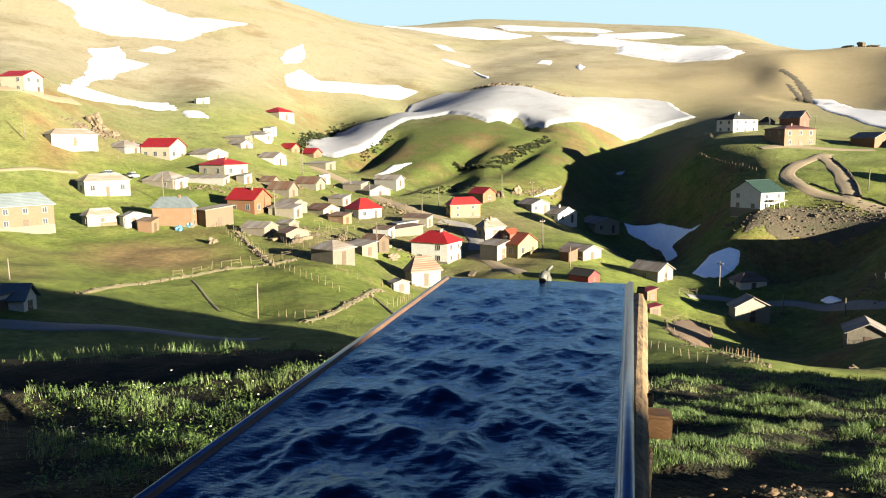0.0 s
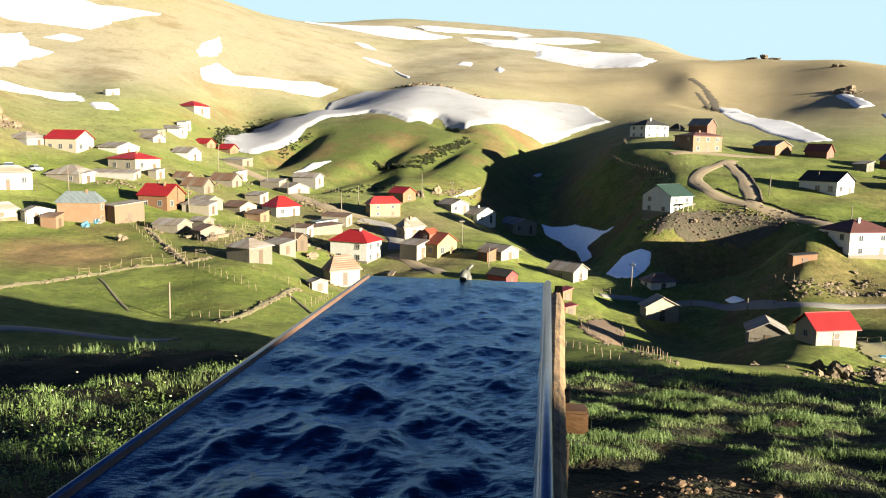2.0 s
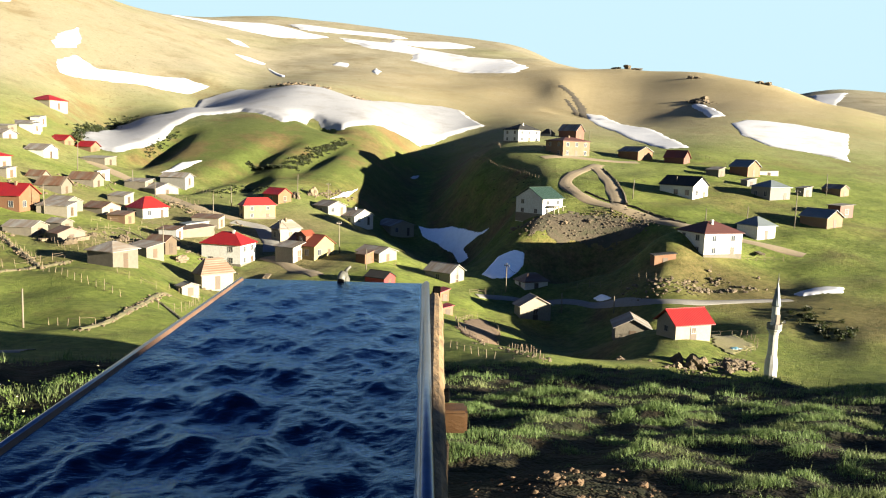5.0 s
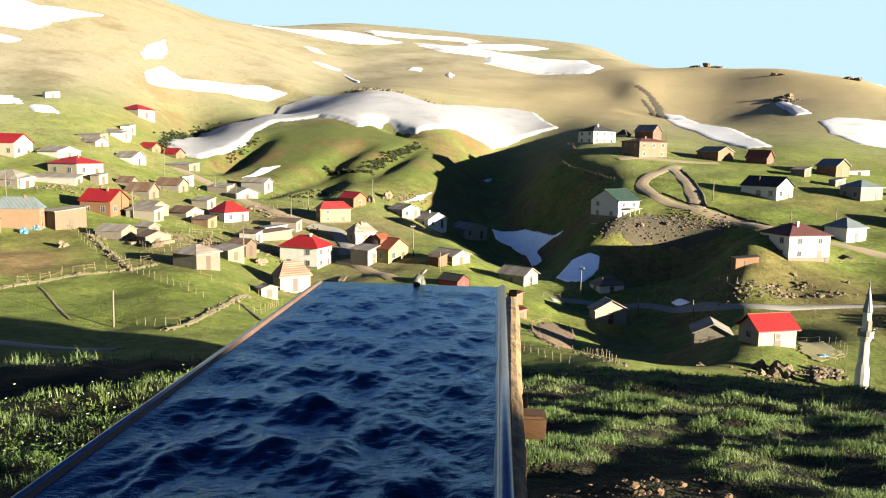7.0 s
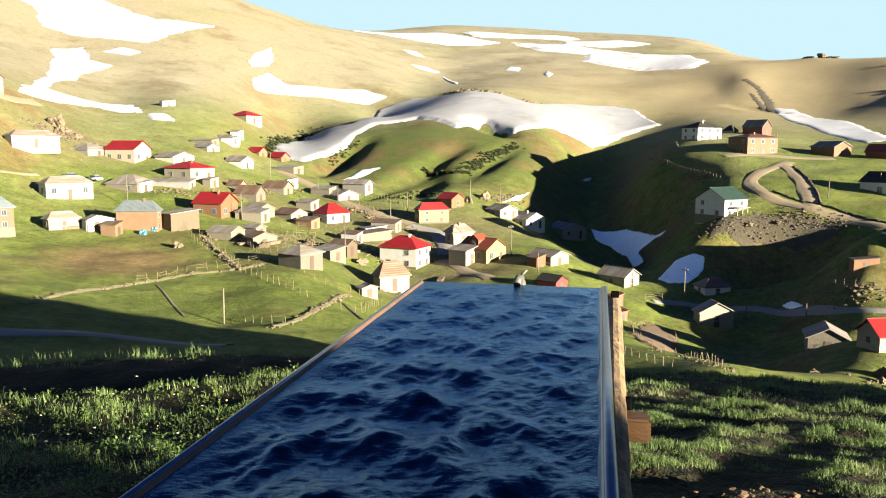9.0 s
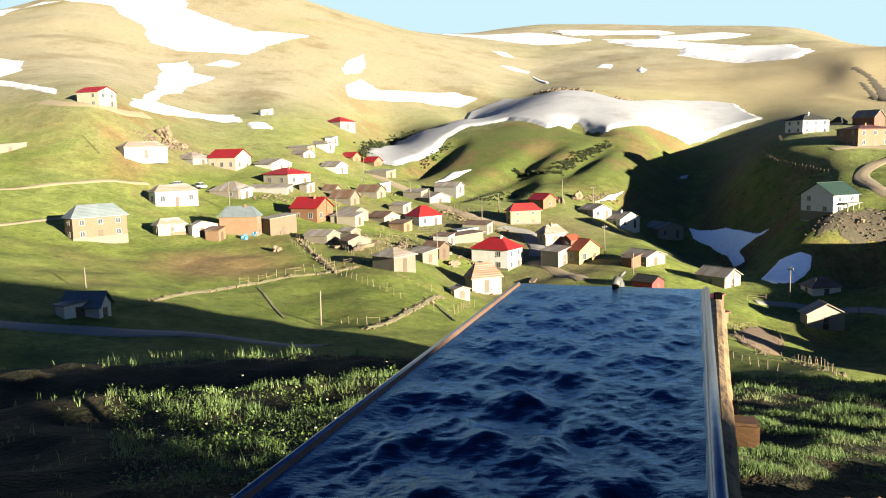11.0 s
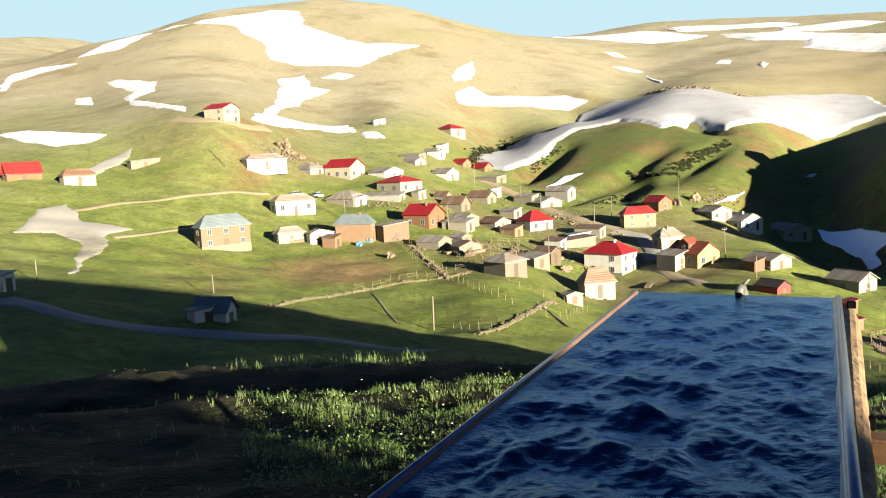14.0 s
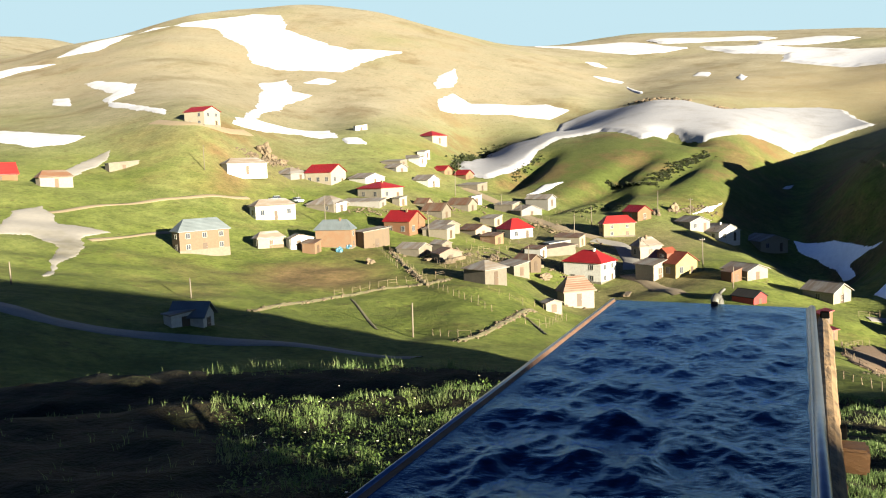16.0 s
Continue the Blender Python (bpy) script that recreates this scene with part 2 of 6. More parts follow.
TRACK = surface("dirt_track", (0.182, 0.14, 0.086), (0.131, 0.104, 0.059), 0.95, 2.5, 0.25, 0.4, 0.05)
GRAVEL = surface("grey_road", (0.17, 0.163, 0.15), (0.12, 0.112, 0.098), 0.9, 3.0, 0.3, 0.3, 0.03)
STONE = surface("field_stone", (0.105, 0.076, 0.045), (0.045, 0.036, 0.022), 0.9, 3.0, 0.9, 0.9, 0.1, vary=0.3)
SHRUB = blade_material("shrub", (0.0104, 0.0174, 0.00464), (0.0261, 0.0348, 0.00928), (0.0348, 0.029, 0.0116))
BANK = surface("turf_bank", (0.0772, 0.0679, 0.0326), (0.0505, 0.0531, 0.0178), 0.95, 2.0, 0.4, 0.6, 0.1)
OLDWOOD = surface("weathered_wood", (0.13, 0.0945, 0.0552), (0.087, 0.0708, 0.0513), 0.8, 8.0, 1.2, 0.5, 0.02, vary=0.2)
POLEWOOD = surface("pole_wood", (0.0994, 0.0826, 0.058), (0.069, 0.058, 0.0442), 0.8, 6.0, 1.0, 0.4, 0.02, vary=0.15)
LOG = surface("log", (0.175, 0.112, 0.054), (0.0203, 0.0128, 0.00696), 0.8, 70.0, 26.0, 1.0, 0.01, amount=0.95, stretch=(1, 0.45, 1))
CUTWOOD = surface("cut_beam", (0.125, 0.060, 0.018), (0.05, 0.022, 0.008), 0.6, 60.0, 22.0, 0.6, 0.006, stretch=(0.4, 2, 2))
RIM = surface("zinc_rim", (0.16, 0.21, 0.29), (0.06, 0.075, 0.10), 0.30, 30.0, 3.5, 0.25, 0.003, metal=0.8)
RUST = surface("rusty_steel", (0.105, 0.058, 0.036), (0.06, 0.024, 0.014), 0.75, 24.0, 4.0, 0.6, 0.004, metal=0.2)
PIPE = surface("zinc_pipe", (0.0986, 0.0986, 0.087), (0.0406, 0.0377, 0.0319), 0.65, 60.0, 20.0, 0.5, 0.003, metal=0.3)
# plain black for iron and wire, and for the shade in the spout
BLACK = surface("black_and_opening_shade", (0.003, 0.003, 0.003), (0.004, 0.004, 0.004), 0.9)
BLACK.node_tree.nodes["Principled BSDF"].inputs["Specular IOR Level"].default_value = 0.0
TARP = surface("blue_tarpaulin", (0.03, 0.10, 0.15), (0.06, 0.14, 0.18), 0.45, 4, 1.5, 0.8, 0.08)
PAINT = surface("pale_car_paint", (0.45, 0.5, 0.55), (0.35, 0.37, 0.38), 0.3, 6, 1.0, 0.0, 0.0)
SPOIL = surface("dark_spoil", (0.062, 0.047, 0.028), (0.03, 0.032, 0.012), 0.95, 2.2, 0.35, 0.9, 0.15, amount=0.8)
DITCH = surface("dark_cut_soil", (0.035, 0.025, 0.013), (0.06, 0.05, 0.02), 0.95, 1.5, 0.3, 0.8, 0.1)
WORN = surface("worn_turf", (0.108, 0.094, 0.036), (0.088, 0.096, 0.026), 0.95, 3.0, 0.25, 0.6, 0.1, amount=0.85)
TYRE = surface("tyre_rubber", (0.02, 0.02, 0.02), (0.03, 0.028, 0.025), 0.85)
GLASS = surface("window_glass", (0.035, 0.04, 0.05), (0.06, 0.065, 0.07), 0.08, 2.0, 0.5, 0.0, 0.0)
FRAME = surface("window_frame", (0.17, 0.16, 0.14), (0.12, 0.11, 0.09), 0.6, vary=0.1)
DOOR = surface("plank_door", (0.055, 0.034, 0.018), (0.035, 0.022, 0.014), 0.7, 5, 1, 0.4, 0.02, vary=0.3)
WALLS = {
    "white": surface("white_plaster", (0.409, 0.403, 0.376), (0.297, 0.277, 0.238), 0.85, 3.0, 0.5, 0.2, 0.02, amount=0.4),
    "cream": surface("cream_plaster", (0.181, 0.16, 0.119), (0.142, 0.119, 0.085), 0.85, 3.0, 0.5, 0.3, 0.02, vary=0.1),
    "yellow": surface("yellow_plaster", (0.206, 0.158, 0.0573), (0.178, 0.143, 0.0746), 0.85, 3.0, 0.5, 0.2, 0.02),
    "brick": surface("orange_brick", (0.12, 0.0515, 0.0207), (0.104, 0.0682, 0.0394), 0.85, 7.0, 0.6, 0.5, 0.03, vary=0.12),
    "tan": surface("pale_brick", (0.125, 0.070, 0.036), (0.11, 0.080, 0.05), 0.85, 7.0, 0.6, 0.5, 0.03, vary=0.12),
    "peach": surface("peach_plaster", (0.098, 0.061, 0.036), (0.085, 0.058, 0.038), 0.85, 3.0, 0.5, 0.3, 0.02),
    "stone": surface("rubble_wall", (0.104, 0.09, 0.0671), (0.0671, 0.0593, 0.0463), 0.9, 2.2, 0.7, 0.8, 0.06, vary=0.15),
    "grey": surface("grey_render", (0.132, 0.126, 0.115), (0.103, 0.0944, 0.0832), 0.85, 3.0, 0.5, 0.3, 0.02, vary=0.15),
    "wood": surface("plank_wall", (0.0686, 0.0458, 0.0252), (0.0458, 0.033, 0.0206), 0.8, 4.0, 0.8, 0.5, 0.03, vary=0.2, stretch=(3, 3, 0.4)),
    "red": surface("red_painted_boards", (0.238, 0.0132, 0.0119), (0.165, 0.0132, 0.0099), 0.6, 4.0, 0.8, 0.3, 0.02),
    "darkred": surface("red_timber", (0.0879, 0.0257, 0.0116), (0.0671, 0.0206, 0.0103), 0.75, 4.0, 0.8, 0.4, 0.02),
}
ROOFS = {
    "red": sheet_metal("red_sheet", (0.215, 0.00702, 0.00702), (0.164, 0.0117, 0.00781), 0.2),
    "darkred": sheet_metal("maroon_sheet", (0.060, 0.010, 0.007), (0.045, 0.010, 0.007), 0.25, 0.75),
    "rust": sheet_metal("rusted_sheet", (0.131, 0.103, 0.0749), (0.0814, 0.0343, 0.0156), 0.85, 0.6),
    "tin": sheet_metal("dull_tin", (0.215, 0.21, 0.198), (0.10, 0.07, 0.045), 0.75, 0.7),
    "blue": sheet_metal("blue_grey_sheet", (0.10, 0.122, 0.132), (0.103, 0.116, 0.124), 0.3),
    "green": sheet_metal("green_sheet", (0.0156, 0.0375, 0.0266), (0.0219, 0.0406, 0.0312), 0.2),
    "black": sheet_metal("black_sheet", (0.00625, 0.00656, 0.00688), (0.014, 0.011, 0.008), 0.3, 0.85),
    "orange": sheet_metal("tile_red_sheet", (0.17, 0.036, 0.014), (0.0936, 0.0282, 0.0125), 0.4, 0.6),
    "slab": sheet_metal("concrete_slab", (0.144, 0.135, 0.119), (0.107, 0.0972, 0.0842), 0.5, 0.9),
}


# ---- building in mesh ----
def part(name, bm, material, parent=None, label="", smooth=False):
    me = bpy.data.meshes.new(name)
    bmesh.ops.recalc_face_normals(bm, faces=bm.faces[:])
    bm.to_mesh(me)
    bm.free()
    return part_mesh(name, me, material, parent, label, smooth)


def part_mesh(name, me, material, parent=None, label="", smooth=False):
    if material is not None and not me.materials:
        me.materials.append(material)
    if smooth:
        me.polygons.foreach_set("use_smooth", [True] * len(me.polygons))
    ob = new(name, me)
    ob.parent = parent
    if label:
        tagged(ob, label)
    return ob


def thing(name, label, category, m, group="", kind=""):
    ob = new(name)
    ob.matrix_world = m
    ob.empty_display_size = 0.2
    return tagged(ob, label, category, group, kind)


def box(bm, x0, x1, y0, y1, z0, z1, m=None):
    made = bmesh.ops.create_cube(bm, size=1.0)["verts"]
    for v in made:
        v.co = Vector((x0 + (v.co.x + 0.5) * (x1 - x0), y0 + (v.co.y + 0.5) * (y1 - y0), z0 + (v.co.z + 0.5) * (z1 - z0)))
        if m is not None:
            v.co = m @ v.co
    return made


def boxes(*dims):
    bm = bmesh.new()
    for d in dims:
        box(bm, *d)
    return bm


def soften(bm, width, segments=1):
    bmesh.ops.bevel(bm, geom=bm.edges[:], offset=width, segments=segments, affect="EDGES", clamp_overlap=True)
    return bm


def tube(points, radii, sides=10, caps=True):
    """A tapered tube along points."""
    bm = bmesh.new()
    rings = []
    points = [Vector(p) for p in points]
    for i, p in enumerate(points):
        along = (points[min(i + 1, len(points) - 1)] - points[max(i - 1, 0)]).normalized()
        side = along.cross(Vector((0, 0, 1)) if abs(along.z) < 0.9 else Vector((1, 0, 0))).normalized()
        up = side.cross(along)
        r = radii[i] if isinstance(radii, (list, tuple)) else radii
        rings.append([bm.verts.new(p + r * (math.cos(a) * side + math.sin(a) * up)) for a in (6.28319 * k / sides for k in range(sides))])
    for a, b in zip(rings, rings[1:]):
        for k in range(sides):
            bm.faces.new((a[k], a[(k + 1) % sides], b[(k + 1) % sides], b[k]))
    if caps:
        bm.faces.new(rings[0])
        bm.faces.new(rings[-1])
    return bm


# ---- the lie of the land: spot heights, smoothed by a thin-plate spline ----
SPOTS = {}
# meadows of the valley floor
SPOTS['valley'] = [(-22.5, 89.2, -19.3), (-44.1, 98.6, -17.4), (-17.5, 121.8, -17.9), (-3.3, 135.0, -24.0), (11.9, 149.5, -21.8), (36.2, 133.2, -23.4), (53.6, 134.7, -24.2), (43.5, 110.8, -24.4), (26.0, 82.0, -19.7), (23.2, 55.3, -15.3), (-7.1, 179.9, -17.5), (-80.4, 95.7, -12.1), (-41.2, 73.2, -15.0), (-54.3, 64.1, -11.4), (-75.1, 137.9, -13.9)]
# the village slope
SPOTS['village'] = [(-42.8, 169.7, -14.1), (-19.7, 186.0, -16.5), (5.1, 189.9, -17.4), (26.7, 188.1, -17.8), (36.6, 178.3, -18.4), (-57.4, 199.9, -6.7), (-77.6, 214.4, -2.7), (-97.6, 199.4, 1.6), (-64.5, 303.2, 11.7), (-47.7, 257.6, -2.8), (-89.4, 286.4, 16.5), (-116.9, 215.3, 16.5), (-134.9, 154.3, 1.5), (-189.7, 232.4, 18.3), (-126.4, 186.2, 4.4)]
# the long mountain
SPOTS['mountain'] = [(-252.9, 631.2, 140.9), (-310.3, 571.1, 127.4), (-382.3, 513.3, 100.5), (-375.8, 415.1, 65.2), (-121.3, 709.7, 121.4), (-196.0, 438.1, 63.7), (-114.6, 309.5, 20.3), (-80.2, 463.1, 53.2), (-242.7, 318.0, 36.8), (-50.0, 396.9, 24.5), (18.0, 559.7, 52.8), (-17.5, 439.7, 35.2), (13.9, 429.8, 31.1), (-190.3, 673.6, 139.9)]
# plateaus behind
SPOTS['far'] = [(-21.2, 979.8, 148.6), (30.9, 979.5, 154.4), (136.5, 990.6, 153.4), (327.7, 838.2, 113.2), (216.8, 1027.4, 154.0), (352.7, 989.0, 130.6), (356.1, 826.5, 92.6), (164.7, 577.0, 59.2), (-663.8, 747.9, 161.4), (-677.2, 866.8, 179.7), (824.7, 939.4, 104.7)]
# the hill behind the bench
SPOTS['hill'] = [(338.6, 407.8, 40.5), (203.7, 478.4, 46.9), (303.9, 630.6, 72.6), (308.9, 571.9, 69.1), (302.4, 575.4, 71.3), (332.1, 511.7, 63.6), (342.2, 449.5, 51.2), (331.6, 387.5, 35.1), (336.3, 370.0, 31.9), (161.2, 293.6, 11.4), (234.7, 354.3, 27.7), (202.8, 254.0, 9.0), (141.5, 458.7, 35.0), (181.4, 457.4, 35.3), (210.6, 448.0, 35.0), (231.7, 426.1, 33.6), (177.3, 364.1, 18.2), (188.0, 344.0, 16.3), (129.2, 357.3, 16.2), (144.2, 342.9, 15.8)]
# land behind the skyline
SPOTS['back'] = [(-411.5, 1020.1, 185.6), (-479.7, 877.4, 159.7), (-508.9, 680.8, 115.5), (-162.4, 946.2, 144.7), (332.2, 1565.1, 181.6), (506.4, 1411.9, 136.3), (477.0, 1101.1, 83.9), (-999.3, 1118.7, 191.4), (-33.5, 1499.6, 175.2), (420.4, 795.8, 65.6), (470.2, 720.1, 57.6), (486.4, 635.1, 43.6), (477.0, 539.3, 30.6), (1123.8, 1275.6, 108.0), (420.1, 795.9, 73.1), (413.8, 855.1, 75.0)]
# the hill with the crescent of snow
SPOTS['centre'] = [(-50.8, 280.4, 1.9), (-18.7, 344.5, 15.1), (26.3, 384.1, 29.1), (62.0, 380.0, 23.8), (114.2, 367.7, 14.4), (5.7, 309.9, 11.7), (-36.8, 327.9, 8.9), (-48.3, 341.6, 3.0), (-18.1, 384.6, 13.2), (30.4, 308.5, 9.6), (53.2, 310.5, 9.2), (69.8, 312.3, 2.7), (-33.0, 259.9, -3.1), (-20.4, 244.1, -8.0), (1.0, 225.0, -11.3), (22.4, 223.9, -11.9), (33.8, 247.7, -5.9)]
# the shaded ravine
SPOTS['ravine'] = [(67.9, 292.2, -9.1), (44.8, 227.6, -17.3), (55.4, 192.2, -22.7), (50.3, 143.4, -22.0), (79.2, 294.5, -5.9), (62.7, 252.3, -15.1), (64.9, 131.9, -19.3), (75.4, 141.1, -16.3)]
# the bench with the upper houses
SPOTS['ridge'] = [(87.7, 234.1, 4.3), (68.0, 217.6, -0.3), (91.6, 208.8, -0.0), (68.6, 211.1, -4.6), (62.5, 153.8, -12.3), (57.6, 155.7, -14.3), (66.5, 186.5, -10.0), (82.1, 182.4, -5.9), (80.7, 151.9, -11.8), (103.2, 161.9, -8.5), (83.4, 122.3, -17.0), (71.4, 118.1, -18.0), (133.0, 182.7, -3.9), (100.5, 132.1, -15.1), (120.1, 136.8, -13.3), (149.6, 166.8, -7.5), (135.1, 245.3, 4.4), (148.5, 225.5, 3.8)]
# the lower road
SPOTS['lower'] = [(60.4, 121.9, -24.7), (52.2, 127.7, -25.6), (70.7, 104.3, -21.3), (88.2, 100.9, -20.0), (50.4, 77.0, -19.8), (45.7, 82.1, -20.3), (50.5, 111.1, -26.1), (38.6, 92.3, -24.1), (50.3, 100.1, -25.0), (46.1, 69.0, -20.6), (92.0, 112.1, -19.3), (71.5, 81.0, -21.6), (52.6, 105.6, -25.2)]
# the hill with the trough
SPOTS['own'] = [(-9.9, 9.6, -2.05), (-7.9, 11.4, -2.15), (-5.9, 12.0, -2.2), (-4.1, 12.5, -2.22), (-1.1, 13.0, -2.4), (1.7, 11.9, -2.4), (4.1, 11.3, -2.5), (6.2, 10.8, -2.6), (8.5, 8.5, -2.5), (-26.8, 22.5, -8.8), (-17.5, 30.3, -9.0), (-7.3, 34.2, -9.3), (2.8, 31.9, -10.2), (10.9, 30.1, -10.8), (19.1, 29.4, -11.4), (28.3, 28.3, -13.0), (-35.6, 50.8, -14.4), (-12.9, 60.6, -15.6), (5.4, 61.8, -17.0), (45.0, 53.6, -20.0)]


def kernel(r2):
    return 0.5 * r2 * np.log(r2 + 1e-9)


def plan_uv(x, y):
    az = np.degrees(np.arctan2(x, y))
    return np.clip(az, -56, 56) / 13, 1.5 * np.log(np.maximum(np.hypot(x, y), 6.0))


def solve_spline():
    p = np.array([q for spots in SPOTS.values() for q in spots])
    u, v = plan_uv(p[:, 0], p[:, 1])
    d = np.hypot(p[:, 0], p[:, 1])
    value = np.degrees(np.arctan2(p[:, 2] - 1.15, d))
    n = len(p)
    k = kernel((u[:, None] - u) ** 2 + (v[:, None] - v) ** 2) + 0.01 * np.eye(n)
    q = np.c_[np.ones(n), u, v]
    a = np.block([[k, q], [q.T, np.zeros((3, 3))]])
    return u, v, np.linalg.solve(a, np.r_[value, 0, 0, 0])


SU, SV, SW = solve_spline()


def ease(a, b, x):
    t = np.clip((x - a) / (b - a), 0, 1)
    return t * t * (3 - 2 * t)


def spread(ax, ay, bx, by, x, y):
    """Distance from the line a-b, and the share of the way along it."""
    dx, dy = bx - ax, by - ay
    s = np.clip(((x - ax) * dx + (y - ay) * dy) / (dx * dx + dy * dy), 0, 1)
    return np.hypot(x - ax - s * dx, y - ay - s * dy), s


# gullies (a to b, width, depth) and humps (place, radius, height)
GULLIES = [(164, 398, 178, 372, 4, 2.0), (-31, 248, -19, 290, 5, 4.5), (-14, 222, 16, 276, 4.5, 3.4), (15, 240, 37, 282, 4.5, 2.8), (26, 316, 36, 300, 5, 5.0), (0, 224, 8, 250, 5, 4.0),
           (60, 240, 56, 170, 16, 5.0), (40, 232, 38, 178, 14, 5.0), (62, 225, 58, 170, 12, 4.0)]
HUMPS = [(44, 106, 15, -2.4), (64, 142, 8, -6), (64, 112, 6, 1.2), (76, 126, 6, 2.5), (72, 142, 10, -5), (84, 128, 7, 3), (203, 432, 38, 3.0), (266, 384, 38, -3.2), (36, 86, 7, -3.0), (37, 78, 8, -2.3), (59, 93, 6, -2.8)]
WAVES = [(random.uniform(0, 6.28), random.uniform(0, 6.28), random.uniform(0.8, 1.25)) for _ in range(40)]


def ripple(x, y, length):
    """A gentle unevenness of about that wavelength, between -1 and 1."""
    total = 0
    for k, (turn, phase, stretch) in enumerate(WAVES[:14]):
        w = 6.283 / (length * stretch)
        total = total + np.sin(w * (x * math.cos(turn) + y * math.sin(turn)) + phase + 1.3 * np.sin(0.4 * w * (x * math.sin(turn) - y * math.cos(turn)) + phase * 2))
    return total / 5.5


def land(x, y):
    """Height of the ground at x, y."""
    x, y = np.atleast_1d(np.asarray(x, float)), np.atleast_1d(np.asarray(y, float))
    d = np.hypot(x, y)
    az = np.abs(np.degrees(np.arctan2(x, y)))
    out = np.empty(len(x))
    for i in range(0, len(x), 20000):
        s = slice(i, i + 20000)
        u, v = plan_uv(x[s], y[s])
        k = kernel((u[:, None] - SU) ** 2 + (v[:, None] - SV) ** 2)
        n = len(SU)
        el = k @ SW[:n] + SW[n] + SW[n + 1] * u + SW[n + 2] * v
        out[s] = 1.15 + np.maximum(d[s], 6.0) * np.tan(np.radians(np.clip(el, -40, 16)))
    near = -0.2 * (np.sqrt(np.maximum(0.97 * y + 0.12 * np.abs(x), 0) ** 2 + 1.2) - 1.1) 
    z = near + (out - near) * ease(7, 13, d)
    behind = RISE_AT(x, y)
    z = z + (behind - z) * ease(50, 60, az) * ease(4, 16, d)
    for ax, ay, bx, by, w, h in GULLIES:
        r, s = spread(ax, ay, bx, by, x, y)
        z = z - h * np.exp(-(r / w) ** 2) * (0.35 + 0.65 * np.sin(np.pi * np.clip(s, 0.08, 0.92)))
    for hx, hy, w, h in HUMPS:
        z = z + h * np.exp(-((x - hx) ** 2 + (y - hy) ** 2) / (w * w))
    bearing = np.degrees(np.arctan2(x, y))
    z = z - 0.8 * np.exp(-((d - 10.2) / 1.9) ** 2) * ease(-1, -7, bearing) * ease(-60, -48, bearing)
    z = z + (0.20 + 0.10 * ease(-15, -8, bearing)) * np.exp(-((d - 7.5) / 0.9) ** 2) * ease(9, 5, bearing) * ease(-60, -48, bearing)
    z = z + (0.05 * ripple(x, y, 1.1) + 0.02 * ripple(x + 9, y, 0.45)) * ease(1.5, 4, d) * (1 - ease(20, 40, d))
    z = z + 0.25 * ripple(x, y, 13.0) * ease(40, 90, d) * (1 - 0.8 * ease(150, 280, d)) + 0.6 * ripple(x, y, 70.0) * ease(330, 520, d) 
    return z


# unseen crest added behind the eye for shade: height by distance across sun rays
SHADE_CREST = [(-70, 9), (0.6, 7.5), (1.45, 5.2), (1.6, 4.35), (2.2, 4.3), (2.35, 1.0), (7.6, 0.8), (8.0, 13.2), (20.7, 10.8), (28, 8.5), (37, 5.7), (42, 3.1), (45.6, 0.9), (50.4, -1.2), (54, -3.0), (57, -5.4)]


def RISE_AT(x, y):
    """The rest of the hill, to the sides and behind, with an unseen notched crest added to shape the sun's shade."""
    across, back = 0.643 * x + 0.766 * y, 0.766 * x - 0.643 * y
    z = np.minimum(-0.4 + 0.095 * np.maximum(-y, 0), 30) - 0.23 * np.maximum(x, 0)
    top = np.interp(across, [q[0] for q in SHADE_CREST], [q[1] for q in SHADE_CREST])
    return z + np.maximum(top - z, 0) * np.exp(-((back - 24) / 9.0) ** 2) * ease(58, 50, across)


def ground(x, y):
    return float(land([x], [y])[0])



# ---- the ground: one sheet out to the horizon ----
def grid_mesh(name, verts, rows, cols, closed):
    n = cols if closed else cols - 1
    a = np.arange(rows - 1)[:, None] * cols + np.arange(n)[None]
    b = np.arange(rows - 1)[:, None] * cols + (np.arange(n)[None] + 1) % cols
    faces = np.stack([a, b, b + cols, a + cols], -1).reshape(-1, 4)
    me = bpy.data.meshes.new(name)
    me.from_pydata(verts.tolist(), [], faces.tolist())
    return me


bearings = np.radians(np.r_[np.arange(-50, 50, 0.2), np.arange(50, 150, 1.0), np.arange(150, 310, 4)])
reaches = np.r_[np.geomspace(0.004, 3, 34)[:-1], np.geomspace(3, 20, 60)[:-1], np.geomspace(20, 80, 50)[:-1], np.geomspace(80, 760, 210)[:-1], np.geomspace(760, 4500, 32)]
bb, rr = np.meshgrid(bearings, reaches)
gx, gy = (rr * np.sin(bb)).ravel(), (rr * np.cos(bb)).ravel()
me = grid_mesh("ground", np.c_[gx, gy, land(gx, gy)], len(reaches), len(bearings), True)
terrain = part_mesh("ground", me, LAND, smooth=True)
tagged(terrain, "rolling mountain pasture, green below and dry brown above", "ground", kind="structure")


# ---- the water trough ----
AX = radians(13.5)
ALONG, ACROSS = Vector((math.sin(AX), math.cos(AX), 0)), Vector((math.cos(AX), -math.sin(AX), 0))
LONG, WIDE, DEEP, TOP = 2.95, 0.755, 0.36, 0.60
CORNER = Vector((0.004, 3.165, TOP)) - LONG * ALONG
